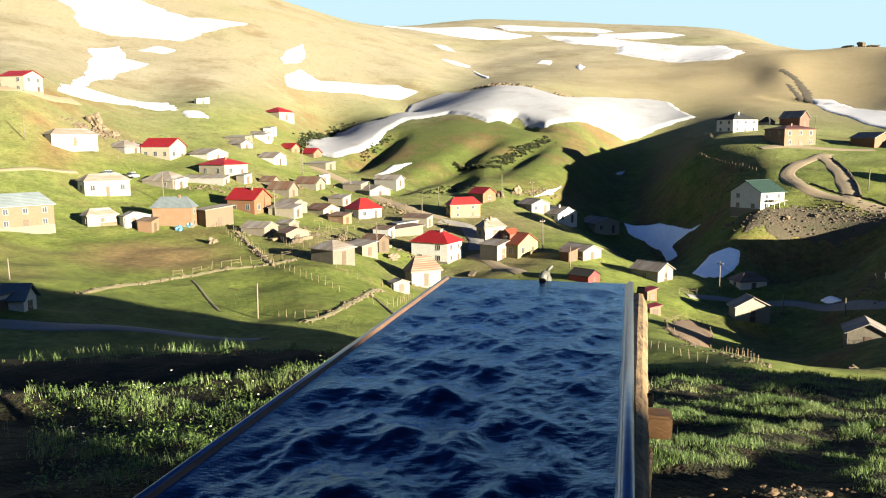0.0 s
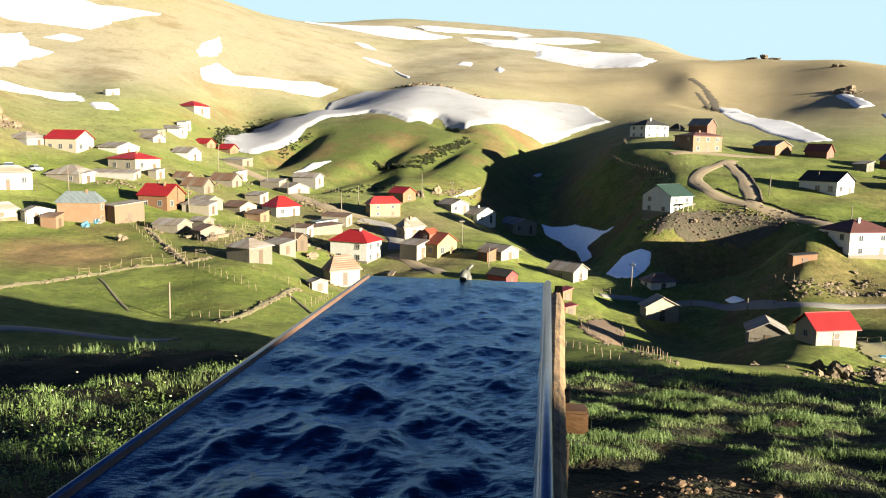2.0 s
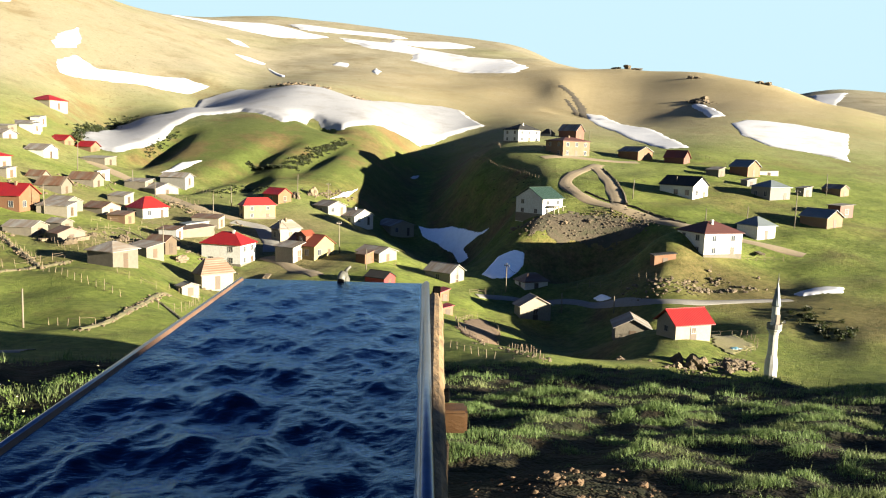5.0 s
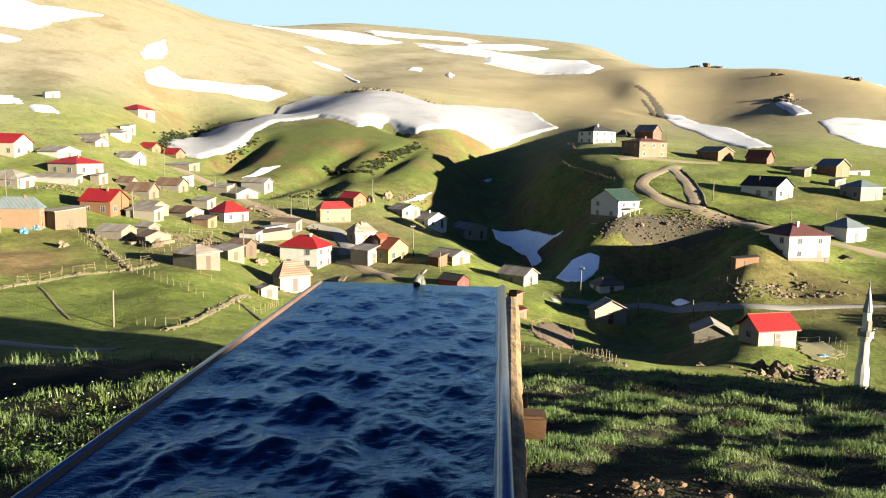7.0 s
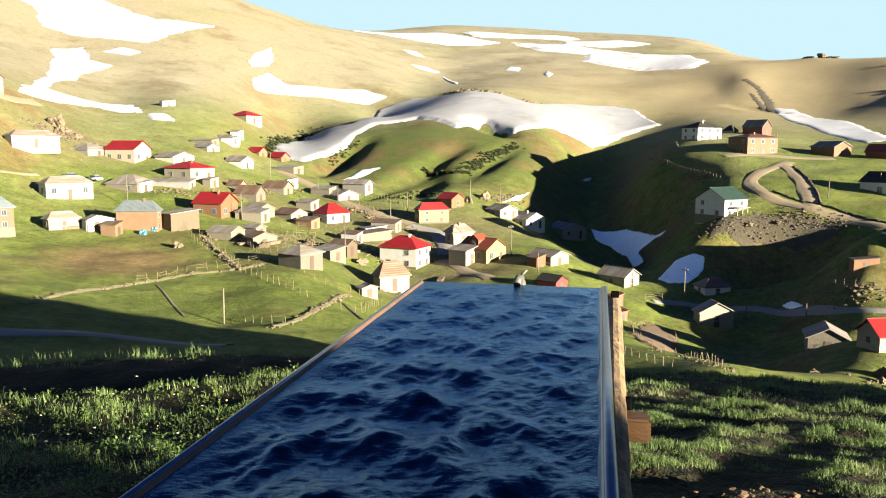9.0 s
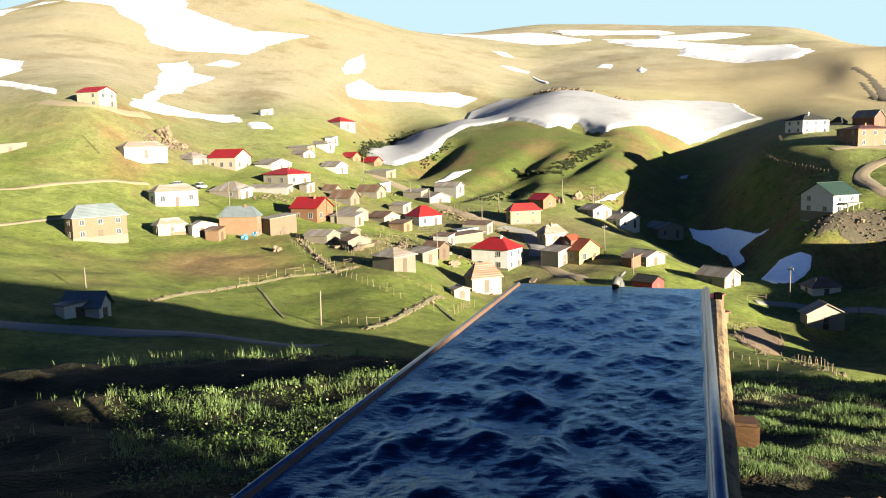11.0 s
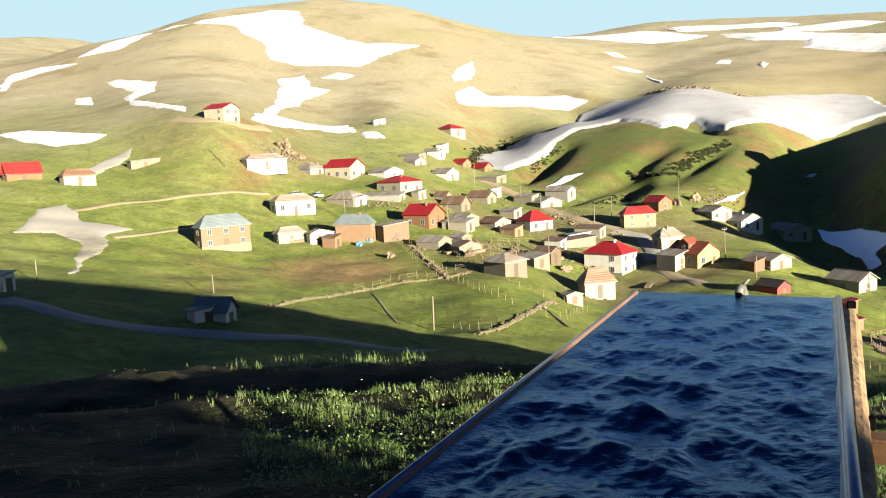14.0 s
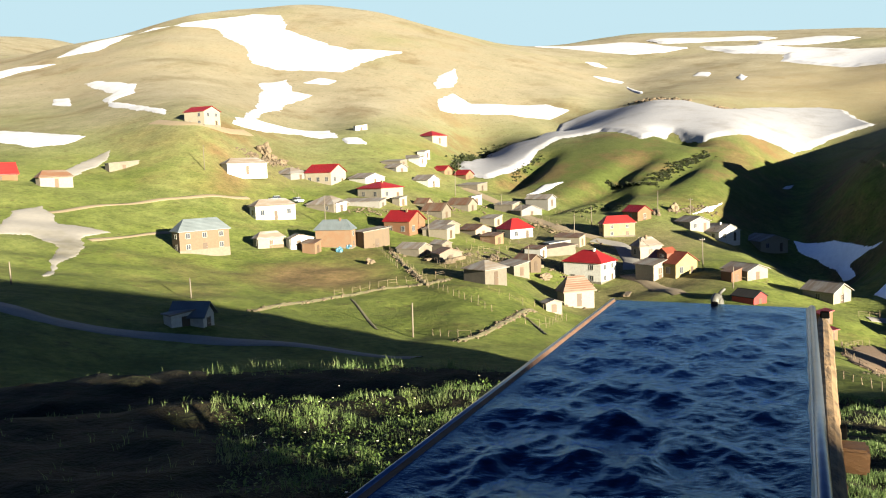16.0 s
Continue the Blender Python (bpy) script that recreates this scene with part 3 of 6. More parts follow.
# frame of the trough: x across, y along to the far end, z up from the rim
TM = Matrix((( ACROSS.x, ALONG.x, 0, CORNER.x), (ACROSS.y, ALONG.y, 0, CORNER.y), (0, 0, 1, CORNER.z), (0, 0, 0, 1)))
trough = thing("water_trough", "long zinc-rimmed steel water trough on rough timber, brim-full", "trough", TM)
T = 0.012
part("basin", boxes((T, WIDE - T, T, LONG - T, -DEEP, -DEEP + T), (0, T, 0, LONG, -DEEP, -0.012), (WIDE - T, WIDE, 0, LONG, -DEEP, -0.012),
                    (T, WIDE - T, 0, T, -DEEP, -0.012), (T, WIDE - T, LONG - T, LONG, -DEEP, -0.018)), RUST, trough, "rust-brown steel basin")
part("rim", tube([(0.004, -0.02, -0.004), (0.004, LONG * 0.5, -0.005), (0.004, LONG - 0.004, -0.008)], 0.0085, 12), RIM, trough, "rolled zinc edge", True)
part("rim", tube([(WIDE - 0.004, -0.02, -0.004), (WIDE - 0.006, LONG * 0.5, -0.005), (WIDE - 0.004, LONG - 0.004, -0.008)], 0.0125, 12), RIM, trough, "rolled zinc edge", True)
part("rim", tube([(0.012, LONG - 0.003, -0.012), (WIDE - 0.014, LONG - 0.003, -0.012)], 0.005, 10), RIM, trough, "worn zinc edge, awash", True)
part("rim", tube([(0.018, 0, -0.010), (WIDE - 0.02, 0, -0.010)], 0.014, 12), RIM, trough, "rolled zinc edge", True)


def lip(u0, u1, z0, z1, seed):
    """A bent strip that slopes from the rim down into the water, dented along its length."""
    bm, rnd, rows = bmesh.new(), random.Random(seed), []
    for k in range(61):
        y = 0.03 + (LONG - 0.06) * k / 60
        d = 0.0005 * math.sin(k * 0.31) + rnd.uniform(-0.0004, 0.0004)
        rows.append([bm.verts.new(q) for q in ((u0, y, z0), (u0 + 0.55 * (u1 - u0), y, z0 + 0.35 * (z1 - z0) + d), (u1 + d, y, z1), (u1 + d, y, z1 - 0.07), (u0, y, z1 - 0.07))])
    for r0, r1 in zip(rows, rows[1:]):
        for i in range(5):
            bm.faces.new((r0[i], r0[(i + 1) % 5], r1[(i + 1) % 5], r1[i]))
    bm.faces.new(rows[0])
    bm.faces.new(rows[-1])
    return bm


part("lip", lip(0.0125, 0.034, 0.001, -0.032, 4), RUST, trough, "rust-orange sloping inner edge")
part("lip", lip(WIDE - 0.0125, WIDE - 0.027, 0.002, -0.012, 5), RIM, trough, "wet zinc inner side")

# wind-ruffled water
nu, nv = 170, 700
wu, wv = np.meshgrid(np.linspace(0.018, WIDE - 0.016, nu), np.linspace(0.014, LONG - 0.004, nv))
wz = np.zeros_like(wu)
kinds = [((0.17, 0.14, 0.115, 0.095), 0.6, 0.017)] * 9 + [((0.085, 0.07, 0.057, 0.046), 0.65, 0.0072)] * 30 + [((0.04, 0.032, 0.025, 0.018), 0.8, 0.0050)] * 46
for k, (lengths, fan, steep) in enumerate(kinds):
    length = random.choice(lengths)
    turn = random.uniform(-1.45, 1.45) if k < 39 else random.gauss(0.2, fan)
    w = 6.283 / length
    bow = 0.3 + 2.6 * length
    s = w * (0.62 * wv * math.cos(turn) + wu * math.sin(turn)) + random.uniform(0, 6.28) + bow * np.sin(5.2 * wu + 3.1 * wv + random.uniform(0, 6.28)) + 0.6 * bow * np.sin(11 * wu - 6 * wv + k)
    swell = np.clip(0.5 + 0.8 * np.sin(6.0 * wu * (1 if k % 3 else -1) + 4.3 * wv * (1 if k % 2 else -1) + 1.7 * k), 0, 2)
    # sharp crests and round hollows
    wz += steep * length * (swell if k > 8 else 1.0) * ((1.0 - 2.0 * np.sqrt(np.sin(0.5 * s) ** 2 + 0.01)) if k < 39 else np.sin(s))
edge = np.clip(np.minimum(np.minimum(wu - 0.022, WIDE - wu) / 0.08, (LONG - wv) / 0.3), 0, 1)
wz = -0.006 + wz * (0.06 + 0.94 * edge) * (1.35 - 0.30 * wv)
wm = grid_mesh("water", np.c_[wu.ravel(), wv.ravel(), wz.ravel()], nv, nu, False)
water = part_mesh("water", wm, WATER, smooth=True)
water.matrix_world = TM
tagged(water, "dark blue wind-ruffled water brimming in the trough", "water", kind="structure")


def rough_log(points, radii, sides=14, knots=0.12, seed=1):
    bm = tube(points, radii, sides)
    rnd = random.Random(seed)
    for v in bm.verts:
        v.co += Vector((rnd.uniform(-1, 1), rnd.uniform(-1, 1) * 0.4, rnd.uniform(-1, 1))) * knots * (radii[0] if isinstance(radii, list) else radii)
    return bm


# timber along the sunny side, with the stub of a cross beam and posts
timber = thing("timber_frame", "weathered log and sawn cross beam carrying the trough", "timber", TM)
n = 60
pts = [(WIDE + 0.001 + 0.029 * (k / n) ** 1.8, -0.05 + (LONG - 0.02) * k / n, -0.060 + 0.024 * (k / n) + 0.002 * math.sin(k * 0.4)) for k in range(n + 1)]
part("log", rough_log(pts, [(0.021 + 0.013 * (k / n) + 0.001 * math.sin(0.9 * k)) * (1 if k < n - 4 else 0.86 - 0.1 * (k - n + 4)) for k in range(n + 1)], 12, 0.045, 3), LOG, timber, "speckled brown squared log")
part("strap", soften(boxes((WIDE + 0.022, WIDE + 0.052, LONG - 0.135, LONG - 0.10, -0.02, 0.002)), 0.003), BLACK, timber, "black iron strap")
part("beam", soften(boxes((WIDE + 0.010, WIDE + 0.092, 1.565, 1.63, -0.112, -0.058)), 0.006, 2), CUTWOOD, timber, "sawn orange-brown beam end")
part("strap", soften(boxes((WIDE + 0.014, WIDE + 0.052, 1.635, 1.665, -0.062, -0.036)), 0.003), BLACK, timber, "black iron strap")
for y in (0.25, 1.5, 2.72):
    foot = [ground(*(TM @ Vector((x, y, 0))).xy) - TOP - 0.1 for x in (0.08, WIDE + 0.02)]
    part("post", rough_log([(WIDE + 0.018, y + 0.05, -0.13), (WIDE + 0.014, y + 0.05, -0.4), (WIDE + 0.02, y + 0.05, foot[1])], [0.035, 0.036, 0.04], 12, 0.08, int(y * 9)), LOG, timber, "rough round post", True)
    part("post", rough_log([(0.06, y + 0.05, -DEEP - 0.062), (0.06, y + 0.05, -0.6), (0.05, y + 0.05, foot[0])], [0.035, 0.036, 0.04], 12, 0.08, int(y * 7)), LOG, timber, "rough round post", True)
    part("cross_beam", soften(boxes((-0.02, WIDE + 0.012, y + 0.02, y + 0.085, -DEEP - 0.062, -DEEP - 0.002)), 0.006), CUTWOOD, timber)

# unseen rough stone plinth added under the basin to block the low sun
plinth = thing("shade_plinth", "unseen dry-stone plinth added to block the sun under the trough", "plinth", TM)
rnd = random.Random(17)
for row in range(4):
    y = 0.1
    while y < 1.45:
        step = rnd.uniform(0.22, 0.38)
        z1 = -DEEP - 0.075 - 0.27 * row
        stone = soften(boxes((0.10 + rnd.uniform(0, 0.03), WIDE - 0.10 - rnd.uniform(0, 0.03), y, y + step - 0.015, z1 - 0.26, z1)), 0.03)
        part("stone", stone, STONE, plinth)
        y += step

# the spout at the far end
SP = Vector((0.405, LONG, 0.0))
spout = thing("water_spout", "grey zinc pipe spout over the end of the trough", "spout", TM @ Matrix.Translation(SP))
part("pipe", tube([(0.014, 0.075, -0.45), (0.014, 0.075, -0.04), (0.013, 0.070, -0.008), (0.008, 0.052, 0.012), (0.002, 0.028, 0.016), (0.0, 0.006, 0.010), (0.0, -0.010, -0.003)], [0.014, 0.014, 0.015, 0.0155, 0.016, 0.016, 0.0155], 16), PIPE, spout, "bent grey pipe", True)
# solid black disc painted as the shaded hollow of the pipe
part("mouth", tube([(0.0, -0.0095, -0.0025), (0.0, -0.0125, -0.006)], 0.0135, 16), BLACK, spout, "black disc for the shade inside the pipe mouth")
part("arm", tube([(0.010, 0.04, 0.020), (0.018, 0.04, 0.034), (0.034, 0.04, 0.050)], [0.009, 0.007, 0.005], 10), PIPE, spout, "short side pipe", True)


# ---- the near meadow ----
def strips(name, base, direction, height, width, bend, material, label, category, segments=2):
    """Many blades in one mesh: base points, the way each leans, its height, width and bend."""
    n = len(base)
    side = np.c_[-direction[:, 1], direction[:, 0], np.zeros(n)]
    lean = np.c_[direction, np.zeros(n)]
    rows = []
    for k in range(segments + 1):
        t = k / segments
        mid = base + lean * (bend * t * t)[:, None] + np.array([0, 0, 1]) * (height * (t - 0.25 * t * t * bend / np.maximum(height, 1e-4)))[:, None]
        w = width * (1 - t) ** 0.7 if k else width * 0.8
        if k < segments:
            rows += [mid - side * w[:, None], mid + side * w[:, None]]
        else:
            rows += [mid]
    v = np.stack(rows, 1)
    m = v.shape[1]
    o = np.arange(n)[:, None] * m
    faces = []
    for k in range(segments - 1):
        faces.append(o + np.array([[2 * k, 2 * k + 1, 2 * k + 3, 2 * k + 2]]))
    quads = np.concatenate(faces) if faces else np.empty((0, 4), int)
    tris = o + np.array([[2 * segments - 2, 2 * segments - 1, 2 * segments]])
    me = bpy.data.meshes.new(name)
    me.from_pydata(v.reshape(-1, 3).tolist(), [], quads.tolist() + tris.tolist())
    ob = part_mesh(name, me, material)
    return tagged(ob, label, category, kind="stuff")


def scatter(n, az0, az1, d0, d1, power, seed):
    """Random places in a sector, thinner with distance, clear of the trough."""
    r = np.random.RandomState(seed)
    a = np.radians(r.uniform(az0, az1, n))
    q = r.uniform(0, 1, n)
    d = (d0 ** power + q * (d1 ** power - d0 ** power)) ** (1 / power)
    x, y = d * np.sin(a), d * np.cos(a)
    u = (x - CORNER.x) * ACROSS.x + (y - CORNER.y) * ACROSS.y
    v = (x - CORNER.x) * ALONG.x + (y - CORNER.y) * ALONG.y
    keep = ~((u > -0.05) & (u < WIDE + 0.10) & (v > -0.3) & (v < LONG + 0.05))
    return x[keep], y[keep], r


def bare(x, y):
    """Trodden earth beside the trough, 0 to 1."""
    r, _ = spread(0.6, 1.9, 1.5, 3.3, x, y)
    return ease(0.8, 0.38, r + 0.25 * ripple(x, y, 0.6))


def lawn(name, n, az0, az1, d0, d1, power, tall, wide, seed, label, clump=3):
    x, y, r = scatter(n, az0, az1, d0, d1, power, seed)
    lush = ease(-0.5, 0.8, 0.6 * ripple(x, y, 1.1) + 0.9 * ripple(x + 7, y - 3, 0.36)) * (1 - bare(x, y))
    keep = r.uniform(0, 1, len(x)) < 0.05 + 0.95 * lush
    keep &= r.uniform(0, 1, len(x)) > 0.97 * bare(x, y)
    # blades taken out of the hollow and the trough's shaded side to keep both dark
    d, bearing = np.hypot(x, y), np.degrees(np.arctan2(x, y))
    shade_thinned = np.maximum(ease(7.4, 8.0, d) * ease(13.2, 12.4, d), ease(2.0, 1.5, 0.643 * x + 0.766 * y)) * ease(-1, -5, bearing)
    shade_thinned = np.maximum(shade_thinned, ease(-28, -30.5, bearing))
    keep &= r.uniform(0, 1, len(x)) > 0.96 * shade_thinned
    x, y, lush = x[keep], y[keep], lush[keep]
    x, y, lush = [np.repeat(q, clump) for q in (x, y, lush)]
    m = len(x)
    x, y = x + r.normal(0, 0.012, m), y + r.normal(0, 0.012, m)
    a = r.uniform(0, 6.283, m)
    h = tall * (0.25 + 0.9 * lush) * r.uniform(0.5, 1.35, m)
    d = np.hypot(x, y)
    # blades cut short in the hollow on the shaded side so it stays dark
    h = h * (1 - 0.75 * ease(8.0, 8.8, d) * ease(13.0, 12.0, d) * ease(-1, -5, np.degrees(np.arctan2(x, y))))
    base = np.c_[x, y, land(x, y) - 0.01]
    return strips(name, base, np.c_[np.cos(a), np.sin(a)], h, wide * r.uniform(0.7, 1.3, m) * (0.7 + d / 9), h * r.uniform(0.1, 0.75, m), GRASS, label, "grass")


lawn("grass", 84000, 4, 50, 1.3, 7.0, 1.2, 0.042, 0.0015, 11, "short lush mountain grass, sunlit")
lawn("grass", 80000, 3, 52, 5.5, 16.5, 1.0, 0.055, 0.0018, 12, "rough pasture grass on the brow")
lawn("grass", 28000, -48, 6, 2.4, 8.5, 1.2, 0.070, 0.0022, 13, "rough grass beside the trough")
lawn("grass", 30000, -50, 5, 7.5, 18.0, 1.0, 0.055, 0.0022, 14, "rough pasture grass on the shaded brow")
lawn("tall_grass", 1500, -36, -2, 12.6, 14.2, 1.0, 0.17, 0.0022, 16, "long bent stems on the brow", 2)
lawn("tall_grass", 900, -48, 50, 4.0, 15.0, 1.0, 0.12, 0.0016, 15, "taller bent grass stems", 2)


def leafy(n, az0, az1, d0, d1, seed, label):
    """Broad-leaved herbs: rosettes of oval leaves."""
    x, y, r = scatter(n, az0, az1, d0, d1, 1.2, seed)
    keep = r.uniform(0, 1, len(x)) < ease(-0.5, 0.7, ripple(x + 3, y, 0.9)) * (1 - bare(x, y))
    x, y = np.repeat(x[keep], 8), np.repeat(y[keep], 8)
    m = len(x)
    a = r.uniform(0, 6.283, m)
    reach = r.uniform(0.02, 0.055, m)
    size = r.uniform(0.004, 0.011, m)
    z = land(x, y) + r.uniform(0.02, 0.11, m)
    out, up = np.c_[np.cos(a), np.sin(a), np.zeros(m)], np.c_[np.zeros((m, 2)), np.ones(m)]
    side = np.c_[-np.sin(a), np.cos(a), np.zeros(m)]
    c = np.c_[x, y, z] + out * reach[:, None]
    tilt = r.uniform(0.1, 0.9, m)[:, None]
    along = out * (1 - 0.4 * tilt) + up * tilt
    s = size[:, None]
    v = np.stack([c - along * s * 1.5, c + side * s * 0.8 - along * s * 0.3 + up * s * 0.25, c + side * s * 0.55 + along * s * 0.9, c + along * s * 1.6,
                  c - side * s * 0.55 + along * s * 0.9, c - side * s * 0.8 - along * s * 0.3 + up * s * 0.25], 1)
    o = np.arange(m)[:, None] * 6
    me = bpy.data.meshes.new("herbs")
    me.from_pydata(v.reshape(-1, 3).tolist(), [], np.concatenate([o + np.array([[0, 1, 2, 3]]), o + np.array([[0, 3, 4, 5]])]).tolist())
    return tagged(part_mesh("herbs", me, LEAF), label, "plants", kind="stuff")


leafy(1500, -29.5, -2, 3.4, 7.3, 21, "broad-leaved herbs among the grass")


def flower_heads(n, az0, az1, d0, d1, seed):
    x, y, r = scatter(n, az0, az1, d0, d1, 1.2, seed)
    m = len(x)
    c = np.c_[x, y, land(x, y) + r.uniform(0.07, 0.15, m)]
    k = 6
    ring = [c + np.c_[np.cos(q) * np.ones(m), np.sin(q) * np.ones(m), r.uniform(-0.3, 0.6, m)] * 0.010 for q in np.arange(k) * 6.283 / k]
    v = np.stack([c + np.array([0, 0, 0.004])] + ring, 1)
    o = np.arange(m)[:, None] * (k + 1)
    faces = np.concatenate([o + np.array([[0, 1 + i, 1 + (i + 1) % k]]) for i in range(k)])
    me = bpy.data.meshes.new("flowers")
    me.from_pydata(v.reshape(-1, 3).tolist(), [], faces.tolist())
    return tagged(part_mesh("flowers", me, PETAL), "tiny white and yellow meadow flowers", "flowers", kind="stuff")


flower_heads(50, -29, 0, 3.2, 8.0, 31)

# trodden earth with clods beside the trough
clods = bmesh.new()
rnd = random.Random(8)
for k in range(1500):
    x, y = rnd.uniform(0.4, 2.9), rnd.uniform(1.2, 3.6)
    if float(bare(np.array([x]), np.array([y]))[0]) < 0.35:
        continue
    s = 0.004 + 0.017 * rnd.random() ** 4
    b = bmesh.ops.create_icosphere(clods, subdivisions=2 if s > 0.02 else 1, radius=1.0)["verts"]
    off = Vector((rnd.uniform(0, 90), 3, 7))
    z = ground(x, y)
    for v in b:
        q = 1 + 0.7 * noise.noise(v.co * 1.4 + off)
        v.co = Vector((x + v.co.x * s * q * 1.3, y + v.co.y * s * q, z + 0.35 * s + v.co.z * s * q * 0.8))
tagged(part("clods", clods, EARTH), "brown clods of trodden earth and small stones", "soil", kind="stuff")


# ---- kinds of things in the valley ----
def inside(poly, x, y):
    """Signed distance to a closed outline (negative inside)."""
    p = np.array(poly)
    best = np.full(len(x), 1e9)
    odd = np.zeros(len(x), bool)
    for (ax, ay), (bx, by) in zip(p, np.roll(p, -1, 0)):
        r, _ = spread(ax, ay, bx, by, x, y)
        best = np.minimum(best, r)
        cross = (ay > y) != (by > y)
        with np.errstate(divide="ignore", invalid="ignore"):
            odd ^= cross & (x < (bx - ax) * (y - ay) / (by - ay) + ax)
    return np.where(odd, -best, best)


def drape(outline, step_share, thick, ragged, wave):
    """A sheet lying on the land inside an outline, with an uneven edge, as a mesh."""
    p = np.array(outline, float)
    cx, cy = p.mean(0)
    d = math.hypot(cx, cy)
    side, ahead = np.array([cy, -cx]) / d, np.array([cx, cy]) / d
    u, v = (p - (cx, cy)) @ side, (p - (cx, cy)) @ ahead
    su = d * step_share
    sv = max(su, (v.max() - v.min()) / 170)
    us, vs = np.arange(u.min() - 4 * su, u.max() + 4 * su, su), np.arange(v.min() - 3 * sv, v.max() + 3 * sv, sv)
    uu, vv = [q.ravel() for q in np.meshgrid(us, vs)]
    sd = inside(np.c_[u, v], uu, vv)
    sd = sd + ragged * (ripple(uu, vv, wave) + 0.5 * ripple(uu + 31, vv - 17, wave * 0.37) + 0.3 * ripple(uu - 11, vv + 5, wave * 0.15))
    x, y = cx + uu * side[0] + vv * ahead[0], cy + uu * side[1] + vv * ahead[1]
    grow = ease(0, -3.2 * ragged, sd)
    keep = sd < 0.6 * su
    z = land(x, y) + np.where(sd < 0, 0.10 + thick * grow, -0.15)
    cols, rows = len(us), len(vs)
    a = (np.arange(rows - 1)[:, None] * cols + np.arange(cols - 1)[None]).ravel()
    quads = np.stack([a, a + 1, a + 1 + cols, a + cols], -1)
    quads = quads[keep[quads].sum(1) >= 3]
    used, flat = np.unique(quads, return_inverse=True)
    me = bpy.data.meshes.new("sheet")
    me.from_pydata(np.c_[x, y, z][used].tolist(), [], flat.reshape(-1, 4).tolist())
    return me


def snow(label, outline, thick=0.5, ragged=1.2, wave=22.0, material=None):
    me = drape(outline, 0.0019, thick, 0.55 * ragged, wave)
    ob = part_mesh("snow_patch", me, material or SNOW, smooth=True)
    return tagged(ob, label, "snow", "snow fields", "stuff")


def smooth_line(points, step):
    """Points along a line, evenly spaced and rounded at the corners."""
    p = np.array(points, float)
    for _ in range(3):
        q = np.empty((2 * len(p) - 2, 2))
        q[0::2], q[1::2] = 0.75 * p[:-1] + 0.25 * p[1:], 0.25 * p[:-1] + 0.75 * p[1:]
        p = np.r_[p[:1], q, p[-1:]]
    s = np.r_[0, np.cumsum(np.hypot(*np.diff(p, axis=0).T))]
    t = np.arange(0, s[-1], step)
    return np.c_[np.interp(t, s, p[:, 0]), np.interp(t, s, p[:, 1])]


def road(name, label, points, wide, material, lift=0.14):
    """A track on the land: a crowned strip with shoulders, a little uneven."""
    line = smooth_line(points, 1.6)
    tang = np.gradient(line, axis=0)
    tang /= np.hypot(*tang.T)[:, None]
    norm = np.c_[tang[:, 1], -tang[:, 0]]
    prof = [(-0.62, -0.3), (-0.5, 0.75), (-0.28, 0.55), (-0.2, 0.8), (0, 1.0), (0.2, 0.8), (0.28, 0.55), (0.5, 0.75), (0.62, -0.3)]
    verts = []
    for k, (s, h) in enumerate(prof):
        w = wide * (1 + 0.12 * np.sin(np.arange(len(line)) * 0.7 + k))
        x, y = line[:, 0] + norm[:, 0] * s * w, line[:, 1] + norm[:, 1] * s * w
        verts.append(np.c_[x, y, land(x, y) + lift * h])
    v = np.stack(verts, 1).reshape(-1, 3)
    ob = part_mesh(name, grid_mesh(name, v, len(line), len(prof), False), material, smooth=True)
    return tagged(ob, label, "road", kind="structure")


def bank(label, points, wide, high, material, seed=5):
    """A low uneven dyke of turf and stones along a field's edge."""
    line = smooth_line(points, 0.9)
    rnd = np.random.RandomState(seed)
    tang = np.gradient(line, axis=0)
    tang /= np.hypot(*tang.T)[:, None]
    norm = np.c_[tang[:, 1], -tang[:, 0]]
    verts = []
    for s, h in ((-0.7, -0.3), (-0.4, 0.6), (0.0, 1.0), (0.4, 0.65), (0.7, -0.3)):
        x, y = line[:, 0] + norm[:, 0] * s * wide, line[:, 1] + norm[:, 1] * s * wide
        verts.append(np.c_[x, y, land(x, y) + high * h * rnd.uniform(0.55, 1.3, len(line))])
    v = np.stack(verts, 1).reshape(-1, 3)
    ob = part_mesh("field_bank", grid_mesh("field_bank", v, len(line), 5, False), material)
    return tagged(ob, label, "bank", "field banks", "stuff")


def lump(rnd, size, rough=0.28, sub=2):
    bm = bmesh.new()
    bmesh.ops.create_icosphere(bm, subdivisions=sub, radius=1.0)
    off = Vector((rnd.uniform(0, 50), rnd.uniform(0, 50), rnd.uniform(0, 50)))
    for v in bm.verts:
        k = 1 + rough * noise.noise(v.co * 1.3 + off) * 2 + rough * noise.noise(v.co * 3.1 + off)
        v.co = Vector((v.co.x * size[0], v.co.y * size[1], v.co.z * size[2])) * k
    return bm


def boulder(label, x, y, size, seed, lift=0.25, material=None):
    rnd = random.Random(seed)
    ob = part("boulder", lump(rnd, size, 0.33, 3), material or STONE)
    ob.matrix_world = pose(x, y, ground(x, y) + lift * size[2], 0, 0, rnd.uniform(0, 360))
    return tagged(ob, label, "rock", "rocks")


